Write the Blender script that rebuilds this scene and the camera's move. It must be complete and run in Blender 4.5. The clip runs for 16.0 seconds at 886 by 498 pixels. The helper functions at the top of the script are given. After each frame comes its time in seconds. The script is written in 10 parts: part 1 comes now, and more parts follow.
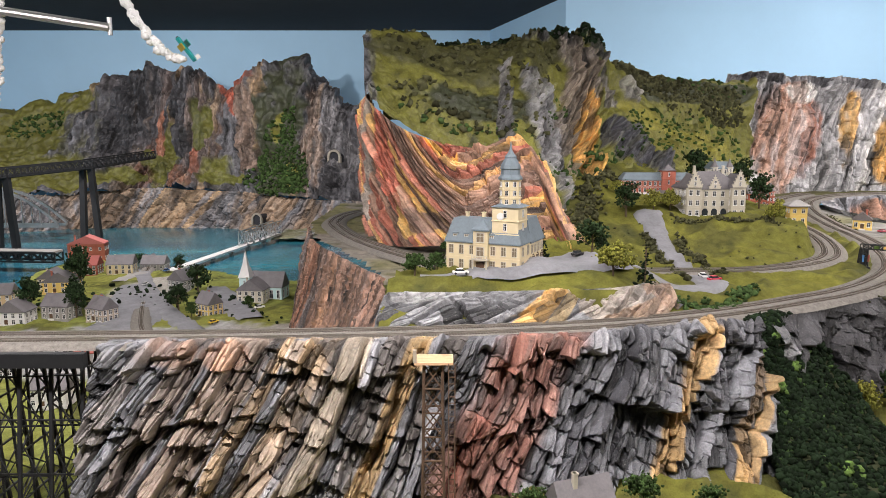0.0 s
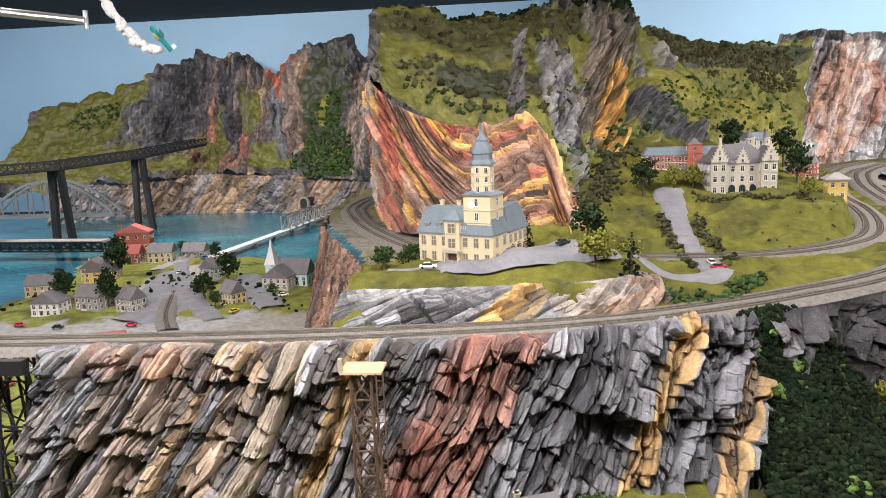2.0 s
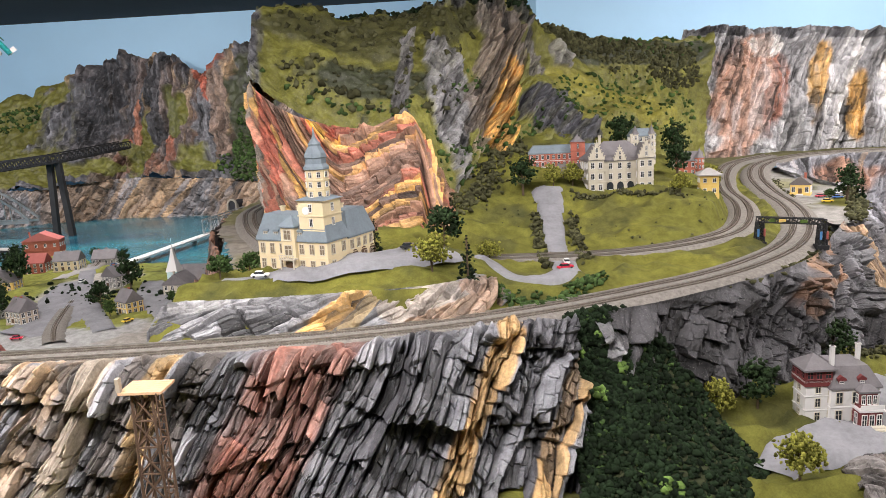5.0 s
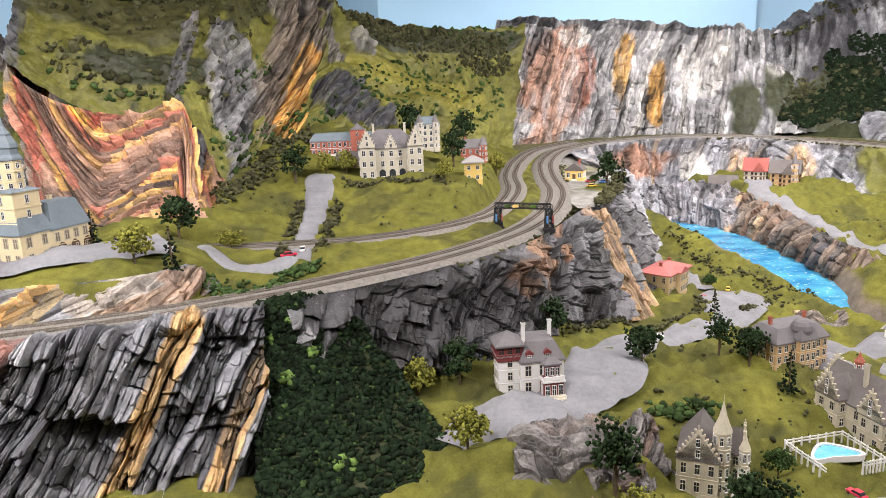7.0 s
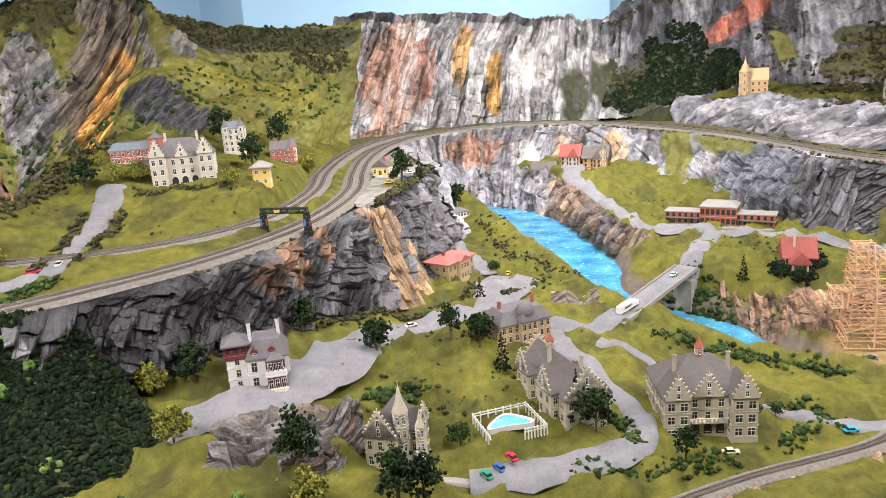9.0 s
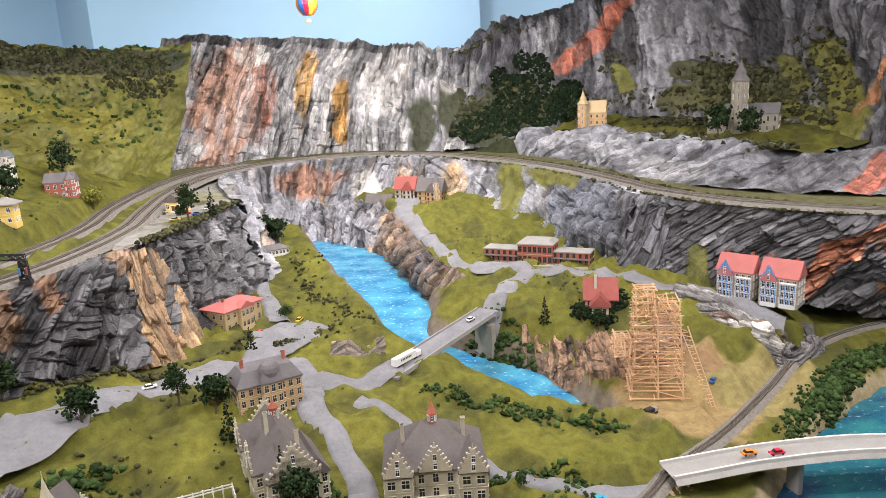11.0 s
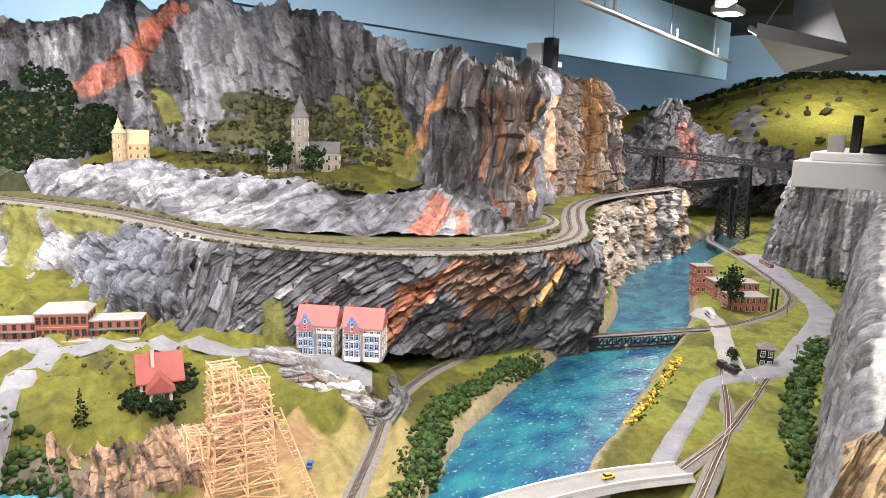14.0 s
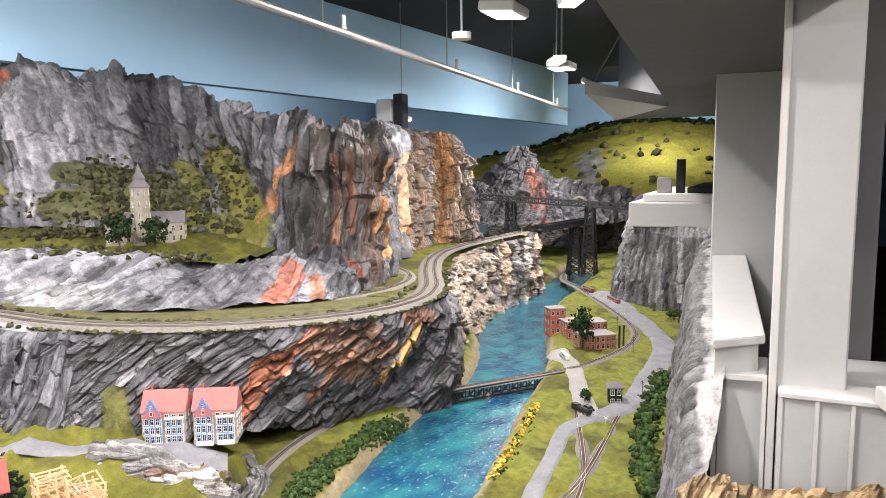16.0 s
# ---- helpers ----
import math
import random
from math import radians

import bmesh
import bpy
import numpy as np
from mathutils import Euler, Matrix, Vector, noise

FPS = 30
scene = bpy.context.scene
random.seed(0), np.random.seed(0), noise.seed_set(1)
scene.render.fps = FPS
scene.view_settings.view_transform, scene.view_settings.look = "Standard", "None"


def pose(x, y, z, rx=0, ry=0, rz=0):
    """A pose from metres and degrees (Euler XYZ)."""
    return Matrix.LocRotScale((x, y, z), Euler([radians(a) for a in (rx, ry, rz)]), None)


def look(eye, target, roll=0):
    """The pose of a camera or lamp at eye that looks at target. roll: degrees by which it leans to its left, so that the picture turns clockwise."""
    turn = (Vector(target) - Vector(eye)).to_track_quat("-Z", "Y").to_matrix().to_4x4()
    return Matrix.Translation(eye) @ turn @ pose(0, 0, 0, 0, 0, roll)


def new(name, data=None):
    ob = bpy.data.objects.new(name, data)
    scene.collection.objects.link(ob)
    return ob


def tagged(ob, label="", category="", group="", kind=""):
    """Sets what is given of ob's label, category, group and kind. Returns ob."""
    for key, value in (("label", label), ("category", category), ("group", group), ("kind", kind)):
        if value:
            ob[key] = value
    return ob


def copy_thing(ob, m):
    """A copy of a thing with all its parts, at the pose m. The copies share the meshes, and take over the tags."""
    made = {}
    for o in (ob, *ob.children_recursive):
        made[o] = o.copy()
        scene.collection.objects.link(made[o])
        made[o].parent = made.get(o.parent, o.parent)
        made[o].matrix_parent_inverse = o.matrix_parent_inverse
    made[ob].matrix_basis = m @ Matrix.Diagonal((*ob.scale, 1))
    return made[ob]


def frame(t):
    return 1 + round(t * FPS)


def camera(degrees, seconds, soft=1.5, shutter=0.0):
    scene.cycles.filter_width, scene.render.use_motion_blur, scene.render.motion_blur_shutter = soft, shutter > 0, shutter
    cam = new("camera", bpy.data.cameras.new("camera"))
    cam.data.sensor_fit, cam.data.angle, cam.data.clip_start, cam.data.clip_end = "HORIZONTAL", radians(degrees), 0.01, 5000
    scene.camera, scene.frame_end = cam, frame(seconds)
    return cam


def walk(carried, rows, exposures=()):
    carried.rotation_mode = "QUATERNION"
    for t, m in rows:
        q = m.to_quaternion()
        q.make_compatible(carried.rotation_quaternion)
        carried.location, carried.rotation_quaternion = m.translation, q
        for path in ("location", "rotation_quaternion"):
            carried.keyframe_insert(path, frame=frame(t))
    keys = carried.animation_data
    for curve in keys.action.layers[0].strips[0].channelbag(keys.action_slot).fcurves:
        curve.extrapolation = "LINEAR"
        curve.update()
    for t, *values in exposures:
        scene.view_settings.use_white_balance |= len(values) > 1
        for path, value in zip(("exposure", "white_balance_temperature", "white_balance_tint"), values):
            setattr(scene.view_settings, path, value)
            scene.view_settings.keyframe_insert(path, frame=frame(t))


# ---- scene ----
cam = camera(64.0, 16.0, 0.55)
METRES, EYE, TILT, LEAN, TURN = 4.0, 1.5, -9.0, 0.0, 0.0
ROWS = [
    (0.0, 0.0, 0.0, 0.0, 0.0, 0.0, -0.0),
    (0.5, 0.0273, 0.0149, 0.0026, 1.9, -1.5, -0.15),
    (1.0, 0.0523, 0.0268, 0.0093, 1.95, -3.03, -0.38),
    (1.5, 0.0701, 0.0389, 0.0129, 4.17, -2.51, 0.58),
    (2.0, 0.0847, 0.0438, 0.0123, 5.82, -1.89, 1.33),
    (2.5, 0.1113, 0.0419, 0.0149, 5.08, -1.36, 2.67),
    (3.0, 0.1303, 0.0392, 0.0129, 3.57, -1.78, 0.45),
    (3.5, 0.141, 0.0421, 0.0141, 2.05, -2.03, 0.78),
    (6.0, 0.2447, 0.072, 0.0153, 2.68, -2.81, 3.94),
    (6.5, 0.2888, 0.0686, 0.0158, -1.9, -3.64, 4.76),
    (7.0, 0.3287, 0.0467, 0.0118, -6.05, -3.98, 3.32),
    (7.5, 0.3618, 0.0273, 0.0121, -9.06, -5.8, 3.4),
    (8.0, 0.3976, 0.0028, 0.0174, -10.79, -6.63, 5.1),
    (8.5, 0.4497, -0.0202, 0.0232, -11.23, -6.68, 5.28),
    (9.0, 0.5062, -0.0389, 0.0246, -11.54, -6.13, 5.72),
    (11.5, 0.7313, 0.0071, 0.0226, -22.51, -4.51, 5.7),
    (12.0, 0.7621, 0.0287, 0.0226, -27.99, -4.51, 6.35),
    (12.5, 0.7718, 0.0694, 0.0259, -31.66, -3.59, 7.7),
    (13.0, 0.7729, 0.1071, 0.0262, -44.04, -5.8, 6.03),
    (13.5, 0.7718, 0.1302, 0.0285, -49.54, -5.5, 5.85),
    (14.0, 0.7691, 0.1454, 0.0271, -53.57, -5.13, 5.77),
    (14.5, 0.774, 0.1554, 0.0249, -58.46, -5.98, 6.53),
    (15.0, 0.7837, 0.1538, 0.0297, -62.7, -5.02, 7.0),
    (15.5, 0.7769, 0.1332, 0.0428, -64.79, -3.71, 7.86),
    (16.0, 0.7793, 0.1253, 0.0498, -64.46, -2.99, 8.76),
]
walk(cam, [(t, pose(0, 0, EYE, TILT, LEAN, TURN) @ pose(METRES * x, METRES * y, METRES * z, 90 + pitch, roll, yaw)) for t, x, y, z, yaw, pitch, roll in ROWS],
     [(0.0, -0.54), (0.5, -0.44), (2.0, -0.29), (3.5, -0.36), (7.0, -0.2), (9.0, -0.08), (11.5, -0.36), (12.3, -0.38), (13.0, 0.04), (13.5, 0.26), (14.0, 0.34), (14.5, 0.4), (16.0, 0.42)])

# ---- light: ceiling floods of the hall, some only added as fill ----
world = bpy.data.worlds.new("hall_air")
world.use_nodes = True
world.node_tree.nodes["Background"].inputs[0].default_value = (0.75, 0.85, 1.0, 1)
world.node_tree.nodes["Background"].inputs[1].default_value = 0.02
scene.world = world
scene.view_settings.exposure = 0.0
# Added fill: floods behind the ridges for sky walls, (4.7, -0.5) for posts.
LAMPS = [(-6.5, 6.2, 45, 120), (-3.0, 6.6, 45, 120), (-2.4, 0.9, 15, 42), (-0.6, 0.9, 12, 52), (0.6, 0.9, 12, 38), (2.8, 0.9, 12, 23), (0.4, 2.9, 28, 14), (-2.3, 3.4, 22, 46), (3.6, 4.3, 30, 26), (2.6, 3.1, 28, 32), (4.2, 1.4, 16, 33), (4.2, 4.1, 30, 34), (5.6, 1.6, 30, 36), (10.90, 2.74, 0, 50), (7.89, 2.30, 5, 42), (12.9, 2.9, 30, 26), (15.5, 2.4, -60, 26), (4.7, -0.5, 12, 10), (5.2, 7.3, 50, 22), (8.4, 7.2, 50, 40), (13.2, 6.6, 45, 40), (3.4, 6.9, 50, 24), (0.4, 6.6, 55, 14)]
for lx, ly, tilt, watts in LAMPS:
    lamp = bpy.data.lights.new("flood", "AREA")
    lamp.shape, lamp.size, lamp.size_y, lamp.energy = "RECTANGLE", 0.14, 0.10, watts * 1.6
    lamp.color = (1.0, 0.928, 0.92)
    lamp_ob = new("flood_light", lamp)
    lz = 3.16 if ly > 5 else 2.62
    lamp_ob.matrix_world = pose(lx, ly, lz, tilt) if tilt > 0 else pose(lx, ly, lz, 0, tilt)

# ---- materials ----
def mat(name, colour=None, rough=0.8, metal=0.0, var=0.25, scale=40.0, bump=0.3, spots=0.0, coat=0.0, island=0.0):
    """A surface: its colour (or the mesh's own paint where none is given), broken up at two scales, with fine relief."""
    m = bpy.data.materials.new(name)
    m.use_nodes = True
    nt = m.node_tree
    n, l = nt.nodes, nt.links
    b = n["Principled BSDF"]
    tc = n.new("ShaderNodeTexCoord")
    big, fine = n.new("ShaderNodeTexNoise"), n.new("ShaderNodeTexNoise")
    big.inputs["Scale"].default_value, big.inputs["Detail"].default_value = scale * 0.18, 4
    fine.inputs["Scale"].default_value, fine.inputs["Detail"].default_value = scale, 8
    fine.inputs["Roughness"].default_value = 0.7
    for t in (big, fine):
        l.new(tc.outputs["Object"], t.inputs["Vector"])
    add = n.new("ShaderNodeMath"); add.operation = "ADD"
    l.new(big.outputs[0], add.inputs[0]); l.new(fine.outputs[0], add.inputs[1])
    rng = n.new("ShaderNodeMapRange")
    rng.inputs["From Min"].default_value, rng.inputs["From Max"].default_value = 0.6, 1.4
    rng.inputs["To Min"].default_value, rng.inputs["To Max"].default_value = 1 - var, 1 + var
    l.new(add.outputs[0], rng.inputs["Value"])
    mul = n.new("ShaderNodeMixRGB"); mul.blend_type = "MULTIPLY"; mul.inputs[0].default_value = 1
    if colour is None:
        at = n.new("ShaderNodeAttribute"); at.attribute_name = "Paint"
        l.new(at.outputs["Color"], mul.inputs[1])
    else:
        mul.inputs[1].default_value = (*colour, 1)
    l.new(rng.outputs[0], mul.inputs[2])
    last = mul.outputs[0]
    if island:
        geo, ir = n.new("ShaderNodeNewGeometry"), n.new("ShaderNodeMapRange")
        ir.inputs["To Min"].default_value, ir.inputs["To Max"].default_value = 1 - island, 1 + island
        l.new(geo.outputs["Random Per Island"], ir.inputs["Value"])
        im = n.new("ShaderNodeMixRGB"); im.blend_type = "MULTIPLY"; im.inputs[0].default_value = 1
        l.new(last, im.inputs[1]); l.new(ir.outputs[0], im.inputs[2])
        last = im.outputs[0]
    if spots:
        sp = n.new("ShaderNodeTexNoise"); sp.inputs["Scale"].default_value = scale * 2.2
        l.new(tc.outputs["Object"], sp.inputs["Vector"])
        st = n.new("ShaderNodeMapRange")
        st.inputs["From Min"].default_value, st.inputs["From Max"].default_value = 0.62, 0.72
        st.inputs["To Max"].default_value = spots
        l.new(sp.outputs[0], st.inputs["Value"])
        mx = n.new("ShaderNodeMixRGB"); mx.inputs[2].default_value = (0.62, 0.6, 0.56, 1)
        l.new(st.outputs[0], mx.inputs[0]); l.new(last, mx.inputs[1])
        last = mx.outputs[0]
    l.new(last, b.inputs["Base Color"])
    b.inputs["Roughness"].default_value, b.inputs["Metallic"].default_value = rough, metal
    b.inputs["Coat Weight"].default_value = coat
    b.inputs["Specular IOR Level"].default_value = 0.12 if rough > 0.9 else 0.4
    if bump:
        bp = n.new("ShaderNodeBump")
        bp.inputs["Strength"].default_value, bp.inputs["Distance"].default_value = bump, 0.25 / scale
        l.new(fine.outputs[0], bp.inputs["Height"]); l.new(bp.outputs[0], b.inputs["Normal"])
    return m


ROCK = mat("painted_plaster_rock", None, 0.55, 0, 0.72, 95, 1.0, 0.22)
GRASS = mat("flock_grass", None, 0.95, 0, 0.42, 150, 1.0)
BALLAST = mat("ballast", (0.20, 0.185, 0.165), 0.95, 0, 0.5, 420, 1.0)
TIE = mat("tie_wood", (0.13, 0.11, 0.09), 0.9, 0, 0.3, 200, 0.3)
RAIL = mat("rail_metal", (0.42, 0.38, 0.34), 0.35, 0.8, 0.2, 100, 0.1)
ROAD = mat("road_paint", (0.22, 0.22, 0.235), 0.85, 0, 0.3, 60, 0.35)
CONCRETE = mat("pale_concrete", (0.31, 0.30, 0.285), 0.85, 0, 0.15, 80, 0.3)
STEEL = mat("black_steel", (0.025, 0.026, 0.028), 0.55, 0.2, 0.3, 60, 0.15)
RUST = mat("rusty_steel", (0.12, 0.075, 0.05), 0.75, 0.1, 0.4, 80, 0.3)
CREAM = mat("cream_plaster", (0.66, 0.56, 0.36), 0.8, 0, 0.08, 60, 0.15)
TAN = mat("tan_plaster", (0.55, 0.42, 0.24), 0.8, 0, 0.12, 60, 0.2)
IVORY = mat("ivory_stone", (0.52, 0.48, 0.39), 0.8, 0, 0.12, 80, 0.2)
MANSION = mat("ivory_olive_stone", (0.50, 0.455, 0.35), 0.85, 0, 0.2, 120, 0.4)
GREYSTONE = mat("weathered_grey_stone", (0.30, 0.275, 0.225), 0.85, 0, 0.3, 120, 0.4)
STONE = mat("grey_brown_stone", (0.42, 0.36, 0.28), 0.85, 0, 0.25, 120, 0.4)
OCHRE = mat("ochre_stone", (0.50, 0.33, 0.17), 0.85, 0, 0.2, 120, 0.4)
WHITE = mat("white_paint", (0.70, 0.69, 0.67), 0.55, 0, 0.06, 30, 0.1)
BRICKRED = mat("red_brick", (0.38, 0.12, 0.08), 0.85, 0, 0.25, 160, 0.35)
YELLOW = mat("yellow_plank", (0.72, 0.52, 0.16), 0.75, 0, 0.1, 60, 0.2)
BLUEPLANK = mat("blue_trim", (0.08, 0.24, 0.52), 0.6, 0, 0.12, 60, 0.15)
TEAL = mat("pale_teal_plank", (0.50, 0.66, 0.66), 0.7, 0, 0.1, 60, 0.2)
SLATE = mat("slate_roof", (0.16, 0.15, 0.155), 0.7, 0, 0.25, 140, 0.5)
SLATEBLUE = mat("blue_grey_roof", (0.17, 0.21, 0.24), 0.6, 0, 0.2, 120, 0.4)
BROWNROOF = mat("brown_tile_roof", (0.13, 0.115, 0.11), 0.75, 0, 0.25, 140, 0.5)
PINKROOF = mat("salmon_roof", (0.46, 0.15, 0.135), 0.7, 0, 0.12, 100, 0.4)
REDROOF = mat("red_tile_roof", (0.30, 0.08, 0.065), 0.7, 0, 0.2, 140, 0.5)
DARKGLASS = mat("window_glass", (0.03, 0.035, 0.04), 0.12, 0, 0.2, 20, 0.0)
HALLGLASS = mat("shaded_window", (0.20, 0.16, 0.11), 0.3, 0, 0.25, 60, 0.0)
REDTRIM = mat("dark_red_trim", (0.16, 0.035, 0.035), 0.6, 0, 0.2, 80, 0.15)
DOORWOOD = mat("dark_door", (0.10, 0.055, 0.03), 0.6, 0, 0.2, 60, 0.2)
BARK = mat("bark", (0.10, 0.07, 0.045), 0.9, 0, 0.3, 200, 0.6)
LEAF = mat("foam_leaf", (0.042, 0.072, 0.022), 0.95, 0, 0.55, 300, 1.0, island=0.6)
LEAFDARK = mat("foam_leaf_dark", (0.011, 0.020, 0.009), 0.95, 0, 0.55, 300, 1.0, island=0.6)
LEAFTREE = mat("foam_leaf_tree", (0.024, 0.042, 0.017), 0.95, 0, 0.55, 300, 1.0, island=0.7)
LEAFGOLD = mat("foam_leaf_olive", (0.20, 0.20, 0.04), 0.95, 0, 0.5, 300, 1.0, island=0.6)
LEAFLIME = mat("foam_leaf_lime", (0.11, 0.18, 0.045), 0.95, 0, 0.45, 300, 1.0, island=0.6)
BUSH = mat("lichen_bush", (0.062, 0.062, 0.030), 0.95, 0, 0.5, 260, 1.0, island=0.6)
FLOWER = mat("yellow_flower_foam", (0.75, 0.45, 0.05), 0.9, 0, 0.4, 300, 0.8, island=0.6)
BALSA = mat("balsa_stick", (0.66, 0.43, 0.26), 0.7, 0, 0.15, 80, 0.2)
SKYPAINT = mat("sky_blue_wall", (0.44, 0.70, 0.92), 0.75, 0, 0.06, 1.2, 0.02)
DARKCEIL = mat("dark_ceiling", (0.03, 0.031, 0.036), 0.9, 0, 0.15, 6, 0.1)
GREYWALL = mat("grey_wall", (0.14, 0.14, 0.145), 0.8, 0, 0.08, 10, 0.1)
PANEL = mat("off_white_board", (0.56, 0.56, 0.55), 0.55, 0, 0.06, 14, 0.15, 0.0)
FLOORM = mat("hall_carpet", (0.10, 0.09, 0.09), 0.95, 0, 0.3, 60, 0.3)
CHROME = mat("pipe_metal", (0.5, 0.5, 0.5), 0.35, 0.8, 0.1, 20, 0.05)


def water_mat(name, deep, pale, foam, scale):
    """Poured resin water: two blues in streaks with white dabs on the crests, under a gloss coat."""
    m = bpy.data.materials.new(name)
    m.use_nodes = True
    n, l = m.node_tree.nodes, m.node_tree.links
    b = n["Principled BSDF"]
    tc, mp = n.new("ShaderNodeTexCoord"), n.new("ShaderNodeMapping")
    mp.inputs["Scale"].default_value = (1.0, 1.6, 1.0)
    mp.inputs["Rotation"].default_value = (0, 0, 0.5)
    l.new(tc.outputs["Object"], mp.inputs["Vector"])
    a, f = n.new("ShaderNodeTexNoise"), n.new("ShaderNodeTexNoise")
    a.inputs["Scale"].default_value, a.inputs["Detail"].default_value = scale * 0.16, 5
    f.inputs["Scale"].default_value, f.inputs["Detail"].default_value = scale, 6
    l.new(mp.outputs[0], a.inputs["Vector"]); l.new(mp.outputs[0], f.inputs["Vector"])
    r1 = n.new("ShaderNodeValToRGB")
    r1.color_ramp.elements[0].position, r1.color_ramp.elements[1].position = 0.35, 0.68
    r1.color_ramp.elements[0].color, r1.color_ramp.elements[1].color = (*deep, 1), (*pale, 1)
    l.new(a.outputs[0], r1.inputs[0])
    r2 = n.new("ShaderNodeMapRange")
    r2.inputs["From Min"].default_value, r2.inputs["From Max"].default_value = 0.60, 0.74
    r2.inputs["To Max"].default_value = foam
    l.new(f.outputs[0], r2.inputs["Value"])
    mx = n.new("ShaderNodeMixRGB"); mx.inputs[2].default_value = (0.80, 0.86, 0.88, 1)
    l.new(r2.outputs[0], mx.inputs[0]); l.new(r1.outputs[0], mx.inputs[1])
    l.new(mx.outputs[0], b.inputs["Base Color"])
    b.inputs["Roughness"].default_value = 0.16
    bp = n.new("ShaderNodeBump")
    bp.inputs["Strength"].default_value, bp.inputs["Distance"].default_value = 0.5, 0.01
    l.new(f.outputs[0], bp.inputs["Height"]); l.new(bp.outputs[0], b.inputs["Normal"])
    return m


RAPIDS = water_mat("rapids_water", (0.025, 0.19, 0.40), (0.10, 0.40, 0.56), 0.55, 40)
RIVER = water_mat("river_water", (0.010, 0.065, 0.15), (0.03, 0.19, 0.21), 0.3, 34)
LAKE = water_mat("lake_water", (0.02, 0.10, 0.16), (0.035, 0.24, 0.30), 0.10, 9)

# ---- building blocks of the landscape ----
def hashed(i, j, s=0.0):
    v = np.sin(i * 127.1 + j * 311.7 + s * 74.7) * 43758.5453
    return v - np.floor(v)


def vnoise(x, y, s=0.0):
    xi, yi = np.floor(x), np.floor(y)
    fx, fy = x - xi, y - yi
    fx, fy = fx * fx * (3 - 2 * fx), fy * fy * (3 - 2 * fy)
    a = hashed(xi, yi, s) * (1 - fx) + hashed(xi + 1, yi, s) * fx
    b = hashed(xi, yi + 1, s) * (1 - fx) + hashed(xi + 1, yi + 1, s) * fx
    return a * (1 - fy) + b * fy


def fbm(x, y, octaves=4, s=0.0):
    """Cloud noise about zero, roughly -0.5 to 0.5."""
    out, amp = 0, 0.5
    for k in range(octaves):
        out = out + amp * (vnoise(x * 2 ** k + 13.7 * k, y * 2 ** k - 7.3 * k, s + k) - 0.5)
        amp *= 0.5
    return out


def smooth(x, a, b):
    t = np.clip((x - a) / (b - a), 0, 1)
    return t * t * (3 - 2 * t)


def spline(points, count, even=False):
    """A smooth line through the points, count samples; even: equally far apart."""
    p = np.array(points, float)
    if len(p) == 2:
        t = np.linspace(0, 1, count)[:, None]
        return p[0] * (1 - t) + p[1] * t
    q = np.vstack([2 * p[0] - p[1], p, 2 * p[-1] - p[-2]])
    u = np.linspace(0, len(p) - 1, max(count, len(p) * 24) if even else count)
    i = np.minimum(u.astype(int), len(p) - 2)
    f = (u - i)[:, None]
    a, b, c, d = q[i], q[i + 1], q[i + 2], q[i + 3]
    r = 0.5 * (2 * b + (c - a) * f + (2 * a - 5 * b + 4 * c - d) * f ** 2 + (3 * b - a - 3 * c + d) * f ** 3)
    if even:
        s = np.concatenate([[0], np.cumsum(np.linalg.norm(np.diff(r[:, :3], axis=0), axis=1))])
        w = np.linspace(0, s[-1], count)
        r = np.stack([np.interp(w, s, r[:, k]) for k in range(r.shape[1])], 1)
    return r


def grid_mesh(name, P, paint=None, material=None, keep=None, closed=False, hard=None):
    """A mesh from a grid of places (nu, nv, 3) with its own paint; keep: which of its faces stay."""
    nu, nv = P.shape[:2]
    idx = np.arange(nu * nv).reshape(nu, nv)
    if closed:
        idx = np.vstack([idx, idx[:1]])
    quads = np.stack([idx[:-1, :-1], idx[1:, :-1], idx[1:, 1:], idx[:-1, 1:]], -1).reshape(-1, 4)
    if keep is not None:
        quads = quads[keep.reshape(-1)[quads].all(axis=1)]
    me = bpy.data.meshes.new(name)
    me.vertices.add(nu * nv)
    me.vertices.foreach_set("co", P.reshape(-1).astype(np.float32))
    me.loops.add(quads.size)
    me.loops.foreach_set("vertex_index", quads.reshape(-1).astype(np.int32))
    me.polygons.add(len(quads))
    me.polygons.foreach_set("loop_start", np.arange(0, quads.size, 4, dtype=np.int32))
    me.update(calc_edges=True)
    me.polygons.foreach_set("use_smooth", np.ones(len(quads), dtype=bool) if hard is None else ~hard.reshape(-1)[quads[:, 0]])
    if paint is not None:
        at = me.color_attributes.new("Paint", "FLOAT_COLOR", "POINT")
        rgba = np.ones((nu * nv, 4), np.float32)
        rgba[:, :3] = paint.reshape(-1, 3)
        at.data.foreach_set("color", rgba.reshape(-1))
    if material:
        me.materials.append(material)
    return me


GREY, DARK, PALE, WHITISH = (0.155, 0.157, 0.17), (0.045, 0.045, 0.051), (0.33, 0.33, 0.34), (0.52, 0.505, 0.48)
TANR, PINK, BROWN = (0.36, 0.25, 0.15), (0.33, 0.19, 0.135), (0.15, 0.09, 0.06)
GREEN, LIMEG, OLIVE, MOSS = (0.122, 0.121, 0.026), (0.185, 0.178, 0.034), (0.072, 0.072, 0.024), (0.042, 0.048, 0.024)


